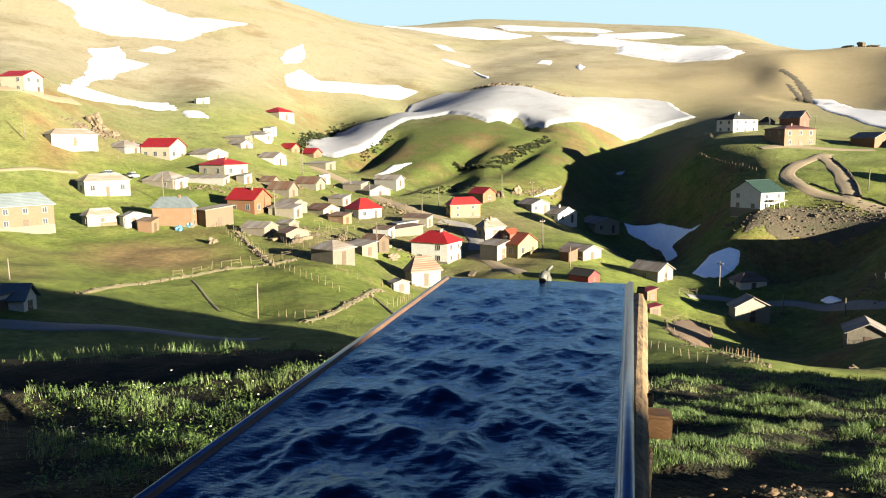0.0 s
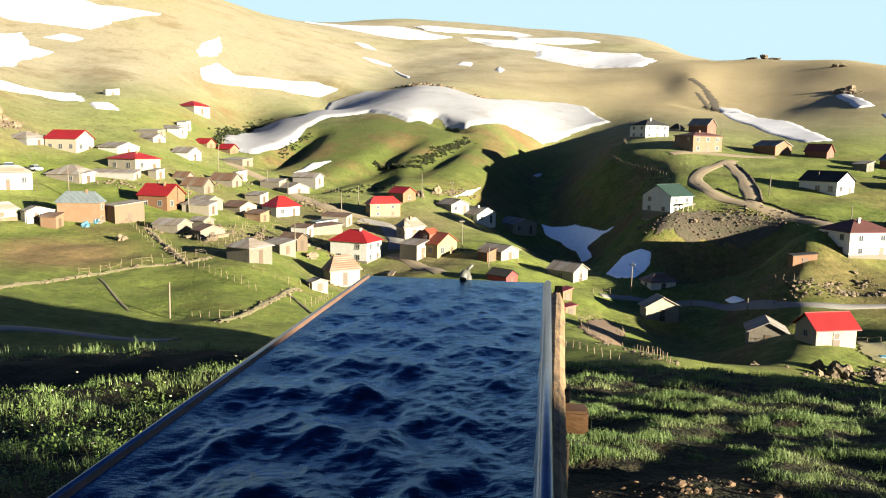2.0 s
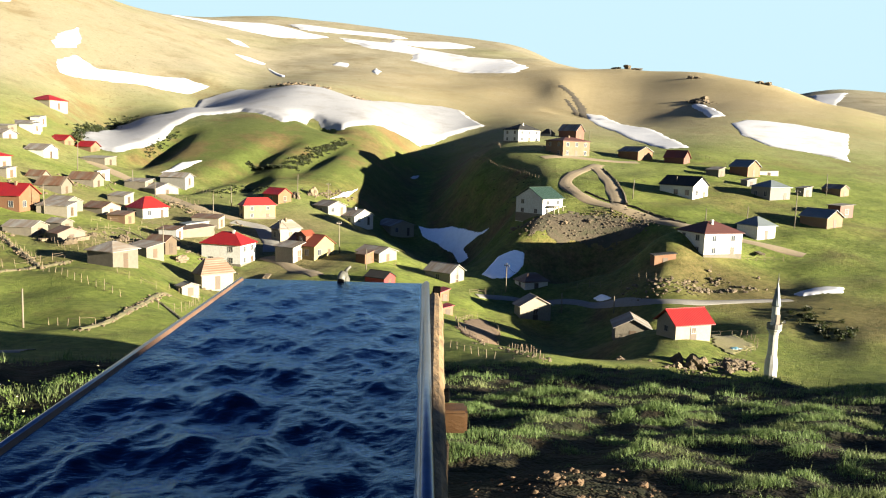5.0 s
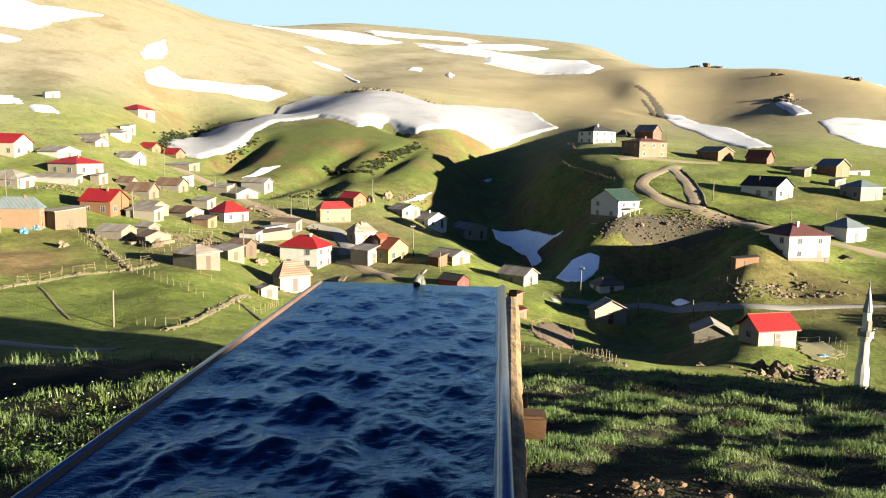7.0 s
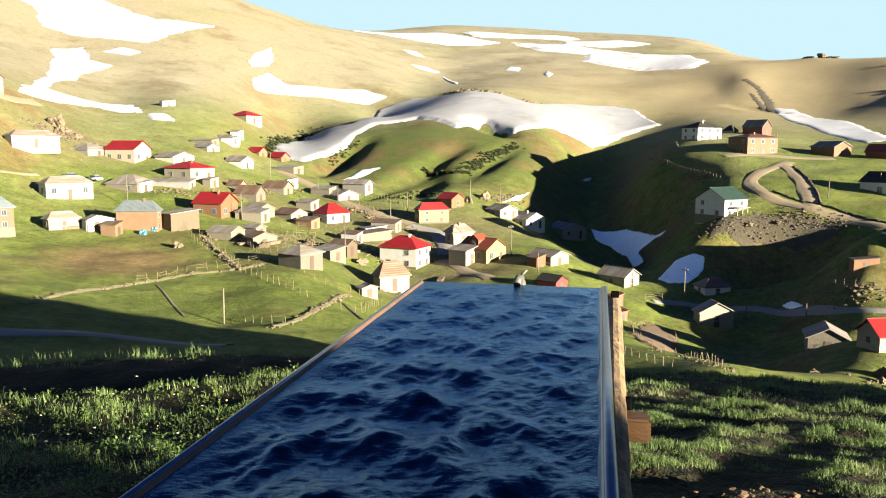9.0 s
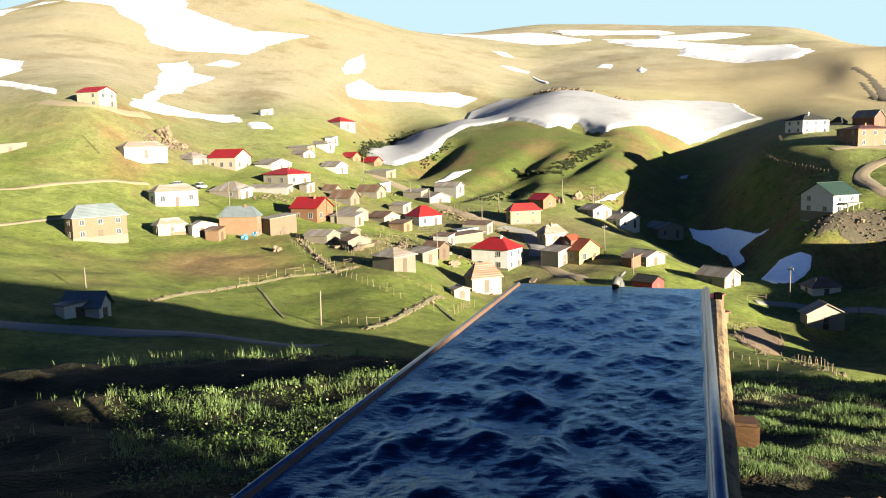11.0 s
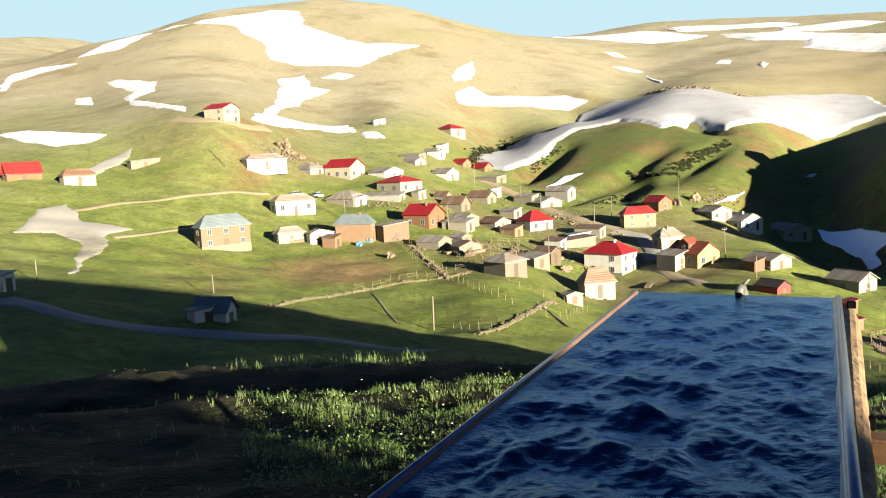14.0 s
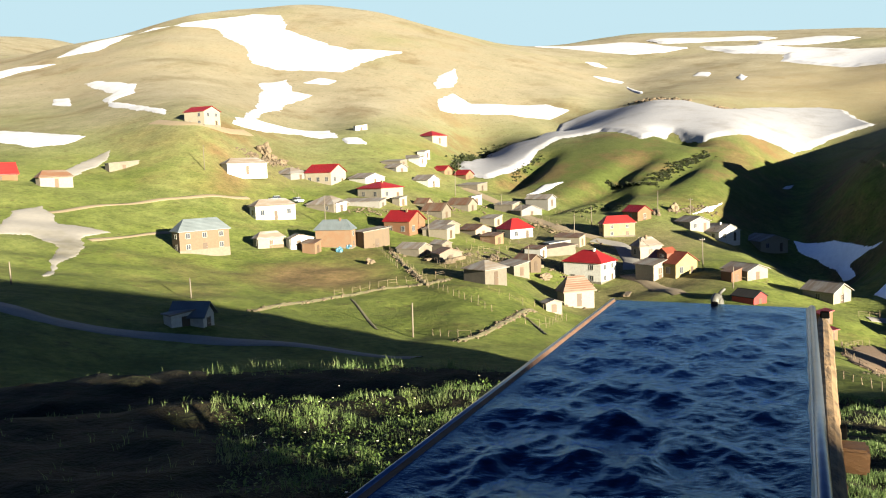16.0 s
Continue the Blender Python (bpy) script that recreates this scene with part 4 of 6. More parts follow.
def pole(x, y, high, arms=True, lean=0.0):
    ob = thing("utility_pole", "slim weathered wooden pole standing in the grass", "pole", pose(x, y, ground(x, y) - 0.4, lean, lean * 0.6, 37 * x), "utility poles")
    part("shaft", tube([(0, 0, 0), (0, 0, high * 0.5), (0, 0, high + 0.4)], [0.12, 0.10, 0.08], 8), POLEWOOD, ob, "", True)
    if arms:
        part("crossarm", soften(boxes((-0.55, 0.55, -0.06, 0.06, high - 0.15, high - 0.02)), 0.015), POLEWOOD, ob)
        for s in (-0.48, 0.48):
            part("insulator", tube([(s, 0, high - 0.02), (s, 0, high + 0.10), (s, 0, high + 0.16)], [0.05, 0.06, 0.03], 8), WALLS["white"], ob, "white porcelain insulator")
    return ob


def fence(label, points, gap=1.7, high=1.0, rails=2, seed=1):
    """Leaning stakes with thin rails between them; every stake and rail is a piece of its own."""
    line = smooth_line(points, gap)
    rnd = random.Random(seed)
    zs = land(line[:, 0], line[:, 1])
    base = Vector((*line[0], zs[0]))
    ob = thing("fence", label, "fence", Matrix.Translation(base), "fences")
    stakes = [tube([(0, 0, -0.3), (0, 0, h)], [0.038, 0.028], 6) for h in (0.85 * high, high, 1.2 * high)]
    data = []
    for bm in stakes:
        me = bpy.data.meshes.new("stake")
        bm.to_mesh(me)
        bm.free()
        me.materials.append(OLDWOOD)
        data.append(me)
    tops = []
    for (x, y), z in zip(line, zs):
        p = part_mesh("stake", rnd.choice(data), None, ob)
        p.matrix_local = pose(x - base.x, y - base.y, z - base.z, rnd.uniform(-9, 9), rnd.uniform(-9, 9), rnd.uniform(0, 360))
        tops.append(Vector((x - base.x, y - base.y, z - base.z)))
    for a, b in zip(tops, tops[1:]):
        for k in range(rails):
            h = high * (0.85 - 0.4 * k) + rnd.uniform(-0.07, 0.07)
            if rnd.random() < 0.5:
                part("rail", tube([a + Vector((0, 0, h)), b + Vector((0, 0, h + rnd.uniform(-0.1, 0.1)))], 0.02, 5), OLDWOOD, ob)
    return ob


def slab_roof(kind, w, d, h, rise, over, thick):
    """Roof body over a w x d house with eaves at h; the ridge runs along x ('along') or y ('across')."""
    bm = bmesh.new()
    x, y = w / 2 + over, d / 2 + over
    drop = over * 0.35
    if kind == "hip":
        k = min(x, y) * 0.92
        rx, ry = max(x - k, 0.05), max(y - k, 0.05)
        top = [(-rx, -ry, h + rise), (rx, -ry, h + rise), (rx, ry, h + rise), (-rx, ry, h + rise)]
        low = [(-x, -y, h - drop), (x, -y, h - drop), (x, y, h - drop), (-x, y, h - drop)]
        a, b, c = ([bm.verts.new(Vector(p) + Vector((0, 0, t))) for p in q] for q, t in ((top, thick), (low, thick), (low, 0)))
        bm.faces.new(a)
        bm.faces.new(c[::-1])
        for i in range(4):
            j = (i + 1) % 4
            bm.faces.new((b[i], b[j], a[j], a[i]))
            bm.faces.new((c[i], c[j], b[j], b[i]))
        return bm
    if kind in ("along", "across"):
        run, half = (x, y) if kind == "along" else (y, x)
        line = [(-half, h - drop), (0, h + rise), (half, h - drop)]
    else:
        run, half = x, y
        line = [(-half, h - drop * 0.3), (half, h + rise)]
    ring = [(u, v + thick) for u, v in line] + [(u, v) for u, v in line[::-1]]
    ends = []
    for s in (-run, run):
        ends.append([bm.verts.new((s, u, v) if kind != "across" else (u, s, v)) for u, v in ring])
    n = len(ring)
    for i in range(n):
        j = (i + 1) % n
        bm.faces.new((ends[0][i], ends[0][j], ends[1][j], ends[1][i]))
    m = len(line)
    for e in ends:
        for i in range(m - 1):
            bm.faces.new((e[i], e[i + 1], e[n - 2 - i], e[n - 1 - i]))
    return bm


def wall_body(kind, w, d, h, rise, foot):
    bm = bmesh.new()
    x, y = w / 2, d / 2
    low = [bm.verts.new(p) for p in ((-x, -y, -foot), (x, -y, -foot), (x, y, -foot), (-x, y, -foot))]
    heights = [h, h, h, h] if kind != "shed" else [h, h, h + rise * 0.96, h + rise * 0.96]
    top = [bm.verts.new((v.co.x, v.co.y, z)) for v, z in zip(low, heights)]
    bm.faces.new(low[::-1])
    if kind in ("along", "across"):
        r = rise * 0.97
        if kind == "along":
            a, b = bm.verts.new((x, 0, h + r)), bm.verts.new((-x, 0, h + r))
            sides = [(low[0], low[1], top[1], top[0]), (low[1], low[2], top[2], a, top[1]), (low[2], low[3], top[3], top[2]), (low[3], low[0], top[0], b, top[3])]
            sides += [(top[0], top[1], a, b), (top[2], top[3], b, a)]
        else:
            a, b = bm.verts.new((0, -y, h + r)), bm.verts.new((0, y, h + r))
            sides = [(low[0], low[1], top[1], a, top[0]), (low[1], low[2], top[2], top[1]), (low[2], low[3], top[3], b, top[2]), (low[3], low[0], top[0], top[3])]
            sides += [(top[1], top[2], b, a), (top[3], top[0], a, b)]
        for s in sides:
            bm.faces.new(s)
    else:
        bm.faces.new(top)
        for i in range(4):
            j = (i + 1) % 4
            bm.faces.new((low[i], low[j], top[j], top[i]))
    return bm


PIECES = {}


def window_meshes(w, h):
    key = (round(w, 2), round(h, 2))
    if key not in PIECES:
        made = []
        f = 0.09
        for name, dims in (("window", ((-w / 2 - f, w / 2 + f, -0.05, 0.02, h, h + f), (-w / 2 - f, w / 2 + f, -0.09, 0.02, -f, 0), (-w / 2 - f, -w / 2, -0.05, 0.02, 0, h),
                                       (w / 2, w / 2 + f, -0.05, 0.02, 0, h), (-0.03, 0.03, -0.04, 0.02, 0, h))), ("pane", ((-w / 2, w / 2, -0.012, 0.0, 0, h),))):
            bm = boxes(*dims)
            me = bpy.data.meshes.new(name)
            bm.to_mesh(me)
            bm.free()
            made.append(me)
        made[0].materials.append(FRAME)
        made[1].materials.append(GLASS)
        PIECES[key] = made
    return PIECES[key]


def add_window(parent, m, w, h):
    frame_me, pane_me = window_meshes(w, h)
    ob = part_mesh("window", frame_me, None, parent)
    ob.matrix_local = m
    part_mesh("pane", pane_me, None, ob)


def house(name, label, x, y, turn, w, d, h, rise, kind, wall, roof, windows=1, storeys=1, chimney=False, door=True, over=0.35, category="house", base=None):
    """A house: x, y its middle, w x d its walls, h to the eaves, rise of the roof."""
    z = ground(x, y) if base is None else base
    ob = thing(name, label, category, pose(x, y, z, 0, 0, turn), "houses of the village")
    part("wall", wall_body(kind, w, d, h, rise, 1.6), WALLS[wall], ob)
    if kind == "across":
        cover = part("roof", slab_roof("along", d, w, h, rise, over, 0.12), ROOFS[roof], ob)
        cover.matrix_local = pose(0, 0, 0, 0, 0, 90)
    else:
        cover = part("roof", slab_roof(kind, w, d, h, rise, over, 0.12), ROOFS[roof], ob)
    if kind == "along":
        part("ridge_cap", tube([(-w / 2 - over, 0, h + rise + 0.12), (w / 2 + over, 0, h + rise + 0.12)], 0.07, 6), ROOFS[roof], cover)
    elif kind == "across":
        part("ridge_cap", tube([(-d / 2 - over, 0, h + rise + 0.12), (d / 2 + over, 0, h + rise + 0.12)], 0.07, 6), ROOFS[roof], cover)
    rnd = random.Random(int(abs(x) * 10 + y))
    tall = h / storeys
    ww, wh = min(0.95, 0.32 * tall + 0.1), min(1.15, 0.42 * tall)
    if windows:
        for s in range(storeys):
            sill = s * tall + 0.34 * tall
            for face, run in ((0, w), (1, d), (2, d)):
                n = max(1, int(run / 3.0))
                for k in range(n):
                    at = (k + 0.5) / n * run - run / 2
                    if face == 1 and door and s == 0 and k == n // 2 and n > 1:
                        continue
                    m = (pose(at, -d / 2, sill), pose(w / 2, at, sill, 0, 0, 90), pose(-w / 2, at, sill, 0, 0, -90))[face]
                    if windows > 1 or rnd.random() < 0.75:
                        add_window(ob, m, ww, wh)
    if door:
        m = pose(w / 2, 0.0 if d < 6 or not windows else (int(d / 3) // 2 + 0.5) / max(1, int(d / 3)) * d - d / 2, 0, 0, 0, 90)
        p = part("door", boxes((-0.45, 0.45, -0.04, 0.01, -0.3, min(2.0, 0.82 * tall))), DOOR, ob, "plank door")
        p.matrix_local = m
        q = part("handle", boxes((0.3, 0.36, -0.09, -0.04, 0.9, 1.0)), RIM, p)
    if storeys == 2:
        part("plinth", boxes((-w / 2 - 0.05, w / 2 + 0.05, -d / 2 - 0.05, d / 2 + 0.05, -1.5, 0.13 * h)), WALLS["stone"], ob, "grey rubble-stone plinth")
    if chimney:
        c = part("chimney", boxes((-0.19, 0.19, -0.19, 0.19, h + rise * 0.4, h + rise + 0.42), (-0.25, 0.25, -0.25, 0.25, h + rise + 0.42, h + rise + 0.5)), WALLS["white"] if wall == "white" else WALLS["tan"], ob)
        c.matrix_local = pose(w * 0.16, -d * 0.08, 0)
    return ob


def rubble(label, points, spread_out, count, size, seed, material=None, category="stones"):
    """Many loose stones along a line, in one mesh."""
    rnd = random.Random(seed)
    line = smooth_line(points, 0.5)
    x = np.array([line[rnd.randrange(len(line))] for _ in range(count)])
    x = x + np.array([[rnd.gauss(0, spread_out), rnd.gauss(0, spread_out)] for _ in range(count)])
    z = land(x[:, 0], x[:, 1])
    ico = bmesh.new()
    bmesh.ops.create_icosphere(ico, subdivisions=1, radius=1.0)
    unit = np.array([v.co[:] for v in ico.verts])
    tris = np.array([[v.index for v in f.verts] for f in ico.faces])
    ico.free()
    r = np.random.RandomState(seed)
    s = size * (0.35 + 1.2 * r.uniform(0, 1, count) ** 2.5)
    v = unit[None] * (1 + 0.35 * r.uniform(-1, 1, (count, len(unit), 1))) * s[:, None, None] * r.uniform(0.6, 1.3, (count, 1, 3)) * np.array([1, 1, 0.7])
    v += np.c_[x, z + 0.2 * s][:, None]
    me = bpy.data.meshes.new("rubble")
    me.from_pydata(v.reshape(-1, 3).tolist(), [], (tris[None] + np.arange(count)[:, None, None] * len(unit)).reshape(-1, 3).tolist())
    return tagged(part_mesh("rubble", me, material or STONE), label, category, kind="stuff")


def shrubs(label, points, spread_out, count, size, seed):
    """Dark low bushes: clumps of small leaves on a few stems."""
    r = np.random.RandomState(seed)
    line = smooth_line(points, 0.5)
    c = line[r.randint(0, len(line), count)] + r.normal(0, spread_out, (count, 2))
    k = 46
    s = size * r.uniform(0.5, 1.3, count)
    q = r.normal(0, 1, (count, k, 3))
    q /= np.linalg.norm(q, axis=2, keepdims=True)
    q *= (r.uniform(0.25, 1, (count, k, 1)) * s[:, None, None]) * np.array([1.2, 1.2, 0.7])
    mid = q + np.c_[c, land(c[:, 0], c[:, 1]) + 0.45 * s][:, None]
    a, b = r.normal(0, 1, (count, k, 3)), r.normal(0, 1, (count, k, 3))
    a *= 0.22 * s[:, None, None]
    b *= 0.14 * s[:, None, None]
    v = np.stack([mid - a, mid + b, mid + a, mid - b], 2).reshape(-1, 3)
    me = bpy.data.meshes.new("shrubs")
    me.from_pydata(v.tolist(), [], np.arange(len(v)).reshape(-1, 4).tolist())
    return tagged(part_mesh("shrubs", me, SHRUB), label, "shrubs", kind="stuff")


def soil(name, label, outline, material, ragged=0.8, wave=9.0, thick=0.05):
    """Bare ground inside an outline."""
    ob = part_mesh(name, drape(outline, 0.0019, thick, ragged, wave), material, smooth=True)
    return tagged(ob, label, "soil", kind="stuff")


def dormer(parent, m, w, d, h, rise, wall, roof):
    """A small gabled room on a roof."""
    body = part("dormer", wall_body("across", w, d, h, rise, 0.3), WALLS[wall], parent, "red-brown timber dormer")
    body.matrix_local = m
    part("dormer_roof", slab_roof("across", w, d, h, rise, 0.2, 0.08), ROOFS[roof], body)
    add_window(body, pose(0, -d / 2, 0.35 * h), 0.8, 0.5 * h)


def plank_stack(x, y, turn, long, high, seed):
    rnd = random.Random(seed)
    ob = thing("plank_stack", "stack of grey weathered boards in the grass", "boards", pose(x, y, ground(x, y), 0, 0, turn), "stacked boards")
    for k in range(int(high / 0.12)):
        for j in range(3):
            part("board", boxes((-long / 2 + rnd.uniform(-0.2, 0.2), long / 2, -0.5 + j * 0.35, -0.2 + j * 0.35, k * 0.12, k * 0.12 + 0.09)), OLDWOOD, ob)
    return ob


def cable(a, b, sag):
    """A thin sagging wire from a to b."""
    pts = [Vector(a).lerp(Vector(b), k / 10) - Vector((0, 0, sag * 4 * (k / 10) * (1 - k / 10))) for k in range(11)]
    return tagged(part("cable", tube(pts, 0.025, 5), BLACK), "thin dark overhead wire sagging to a house", "cable", "overhead wires")


def tarp_heap(label, x, y, size, seed, material):
    """A sagging sheet thrown over a heap."""
    ob = part("tarpaulin" if material is TARP else "mound", lump(random.Random(seed), size, 0.3, 3), material, smooth=False)
    ob.matrix_world = pose(x, y, ground(x, y) + 0.2 * size[2], 0, 0, seed * 40)
    return tagged(ob, label, "heap")


def parked_car(label, x, y, turn):
    z = ground(x, y) + 0.05
    ob = thing("car", label, "car", pose(x, y, z, 0, 0, turn), "parked cars")
    body = part("body", soften(boxes((-2.05, 2.05, -0.82, 0.82, 0.28, 0.86)), 0.12, 2), PAINT, ob, "", True)
    cab = bmesh.new()
    for v in box(cab, -1.0, 1.25, -0.72, 0.72, 0.86, 1.44):
        if v.co.z > 1.2:
            v.co.x = 0.15 + (v.co.x - 0.15) * 0.66
            v.co.y *= 0.86
    part("cabin", soften(cab, 0.05), GLASS, ob, "dark glazed cabin")
    part("roof", soften(boxes((-0.62, 0.90, -0.62, 0.62, 1.43, 1.48)), 0.02), PAINT, ob)
    for a in (-1.25, 1.3):
        for b in (-0.8, 0.8):
            w = part("wheel", tube([(a, b - 0.09, 0.3), (a, b + 0.09, 0.3)], 0.31, 14), TYRE, ob, "black wheel")
            part("rim", tube([(a, b - 0.1, 0.3), (a, b + 0.1, 0.3)], 0.17, 10), RIM, w)
    for b in (-0.6, 0.6):
        part("headlight", boxes((2.03, 2.07, b - 0.14, b + 0.14, 0.58, 0.72)), FRAME, ob)
    part("bumper", soften(boxes((2.0, 2.12, -0.78, 0.78, 0.30, 0.46)), 0.03), TYRE, ob)
    return ob


# ---- the houses, from the meadow up ----
house('house', 'orange brick house under a bright red gable roof', -44.7, 174.4, -22, 7.3, 6.4, 3.5, 2.2, 'along', 'brick', 'red', 1, 1, True, category='house', base=-14.3)
house('house', 'white two-storey house with a red hip roof by the lane', -1.9, 156.1, -29, 8.4, 6.1, 4.3, 2.0, 'hip', 'white', 'red', 1, 2, True, category='house', base=-22.7)
yellow_house = house('house', 'yellow house with a red-brown roof and a dormer', 13.9, 155.4, -43, 7.1, 6.6, 2.9, 1.9, 'along', 'yellow', 'orange', 1, 1, False, category='house', base=-21.5)
house('house', 'cream house with a dull tin hip roof', 10.2, 172.9, -63, 3.5, 5.5, 2.8, 1.8, 'hip', 'cream', 'tin', 1, 1, True, category='house', base=-20.1)
house('house', 'pale yellow two-storey house with a red roof', 4.4, 193.1, -68, 3.0, 8.1, 3.4, 1.7, 'hip', 'yellow', 'red', 2, 2, False, category='house', base=-17.2)
house('house', 'small orange house with a dark red roof', 10.1, 211.6, -45, 5.2, 5.2, 2.6, 1.5, 'along', 'brick', 'red', 1, 1, False, category='house', base=-14.8)
house('house', 'grey house with a tin roof in the shade', 24.0, 208.9, -55, 5.7, 6.5, 2.3, 1.2, 'along', 'grey', 'tin', 1, 1, False, category='house', base=-17.2)
house('house', 'white cottage with a grey gable roof', 30.5, 209.3, -51, 7.5, 7.6, 2.3, 1.7, 'along', 'white', 'tin', 1, 1, True, category='house', base=-19.8)
house('house', 'grey house with a flat tin roof beside the ravine', 44.3, 221.5, -61, 7.6, 8.9, 2.8, 1.4, 'along', 'cream', 'tin', 1, 1, False, category='house', base=-24.1)
house('cottage', 'low cream cottage with a grey roof', 26.6, 150.1, -50, 5.8, 5.5, 2.0, 0.9, 'along', 'cream', 'tin', 0, 1, False, category='cottage', base=-21.4)
house('hut', 'tiny red-walled hut with a dark roof below the lane', 23.7, 129.8, -45, 4.0, 3.4, 1.2, 0.9, 'along', 'red', 'black', 0, 1, False, door=True, over=0.2, category='hut', base=-22.3)
house('house', 'pale house with a whitish tin roof by the lower road', 37.9, 139.4, -49, 5.7, 4.8, 2.1, 1.3, 'along', 'cream', 'tin', 2, 1, False, category='house', base=-23.8)
house('hut', 'narrow orange hut with a red lean-to roof', 32.5, 121.1, -69, 1.8, 1.8, 1.5, 0.5, 'shed', 'brick', 'red', 0, 1, False, door=True, over=0.2, category='hut', base=-23.8)
house('hut', 'low orange hut with a red roof', 30.5, 111.3, -76, 1.8, 1.8, 0.9, 0.3, 'shed', 'tan', 'red', 0, 1, False, door=True, over=0.2, category='hut', base=-23.7)
house('cottage', 'white cottage with a rusty hip roof', 53.8, 134.8, -79, 3.6, 5.1, 1.5, 1.3, 'hip', 'white', 'rust', 1, 1, False, category='cottage', base=-24.5)
house('cottage', 'pale cottage with its gable to the meadow', 47.7, 118.4, -87, 2.4, 5.6, 2.1, 1.5, 'along', 'cream', 'tin', 1, 1, False, category='cottage', base=-26.3)
house('barn', 'grey rubble-stone barn with a tin gable roof', 54.4, 97.2, -112, 4.6, 4.8, 2.0, 1.3, 'along', 'stone', 'tin', 0, 1, False, door=True, category='barn', base=-25.0)
house('house', 'cream house with a large bright red roof on a rocky knoll', 51.9, 80.1, -84, 3.6, 5.1, 1.6, 1.5, 'across', 'cream', 'red', 1, 1, False, category='house', base=-20.1)
house('house', 'large white two-storey house with a maroon hip roof', 84.4, 124.1, -83, 7.5, 8.6, 4.4, 1.7, 'hip', 'white', 'darkred', 2, 2, True, category='house', base=-16.7)
house('hut', 'orange brick hut with a flat dark roof', 72.6, 120.0, -96, 1.8, 4.0, 2.1, 0.4, 'shed', 'brick', 'black', 0, 1, False, door=True, over=0.2, category='hut', base=-18.3)
porch_house = house('house', 'whitewashed house with a green gable roof and a porch', 66.3, 163.5, -61, 7.7, 7.2, 3.9, 2.3, 'across', 'white', 'green', 1, 2, False, category='house', base=-13.0)
house('house', 'white house with a black roof among pastures', 104.8, 166.1, -63, 9.0, 6.9, 3.4, 2.1, 'along', 'white', 'black', 1, 1, False, category='house', base=-9.0)
house('house', 'white house with a dark hip roof on the ridge', 89.5, 238.7, -71, 7.6, 9.0, 4.2, 1.7, 'hip', 'white', 'black', 2, 2, True, category='house', base=4.0)
house('house', 'tan stone house with a low red roof and balcony', 95.4, 215.1, -75, 8.3, 10.0, 4.9, 1.0, 'hip', 'tan', 'darkred', 2, 2, True, category='house', base=-0.1)
house('barn', 'red-brown barn with a grey gable roof', 113.1, 252.3, -55, 7.0, 5.5, 3.2, 2.2, 'along', 'darkred', 'tin', 0, 1, False, door=True, category='barn', base=5.7)
house('house', 'low brick house with a grey roof', 116.7, 212.7, -67, 7.5, 6.9, 2.8, 1.4, 'along', 'brick', 'tin', 0, 1, False, category='house', base=-0.5)
house('house', 'small red-walled house with a steep rust-red roof', 125.6, 203.7, -58, 6.2, 4.0, 1.9, 2.1, 'along', 'darkred', 'orange', 0, 1, False, category='house', base=-1.1)
house('hut', 'low dark hut on the ridge', 105.9, 256.3, -55, 3.8, 3.1, 1.2, 1.6, 'hip', 'grey', 'black', 0, 1, False, door=True, over=0.2, category='hut', base=6.6)
house('house', 'brick house with a blue-grey roof', 136.4, 186.4, -73, 5.9, 5.3, 2.8, 1.8, 'along', 'brick', 'blue', 0, 1, False, category='house', base=-3.8)
house('house', 'grey house with a blue-grey hip roof', 127.6, 163.6, -82, 6.2, 6.5, 3.4, 1.5, 'hip', 'grey', 'blue', 1, 1, False, category='house', base=-8.9)
house('house', 'white house with a blue hip roof beside the track', 103.2, 135.8, -78, 5.3, 5.2, 3.0, 1.6, 'hip', 'white', 'blue', 1, 1, False, category='house', base=-15.2)
house('barn', 'pale barn with a blue-grey roof', 122.9, 140.3, -75, 6.5, 5.4, 2.4, 1.6, 'along', 'tan', 'blue', 0, 1, False, door=True, category='barn', base=-13.2)
house('hut', 'small cream hut on the pasture', 138.7, 165.2, -84, 2.6, 2.7, 2.0, 0.5, 'shed', 'cream', 'tin', 0, 1, False, door=True, over=0.2, category='hut', base=-7.8)
house('hut', 'low tan hut with a grey roof', 151.0, 168.3, -72, 5.1, 3.9, 2.1, 1.0, 'along', 'tan', 'tin', 0, 1, False, door=True, over=0.2, category='hut', base=-7.9)
house('shed', 'low stone shed on the pasture', 126.1, 184.9, -66, 3.8, 3.1, 2.0, 0.8, 'shed', 'stone', 'tin', 0, 1, False, door=True, over=0.2, category='shed', base=-4.1)
house('house', 'unfinished dark brick house with a flat slab', 134.0, 147.2, -86, 3.6, 3.8, 2.9, 0.3, 'shed', 'darkred', 'slab', 1, 1, False, category='house', base=-11.7)
house('shed', 'long low white shed', 144.8, 187.5, -105, 1.8, 5.2, 1.2, 0.2, 'shed', 'white', 'slab', 0, 1, False, door=True, over=0.2, category='shed', base=-3.4)
house('shed', 'small grey tin shed', 128.7, 173.9, -87, 2.5, 2.9, 1.6, 0.6, 'shed', 'grey', 'tin', 0, 1, False, door=True, over=0.2, category='shed', base=-6.0)
house('house', 'tan brick house with a blue-grey hip roof', -54.8, 154.5, -1, 7.9, 2.9, 4.3, 1.9, 'hip', 'tan', 'blue', 1, 2, True, category='house', base=-15.3)
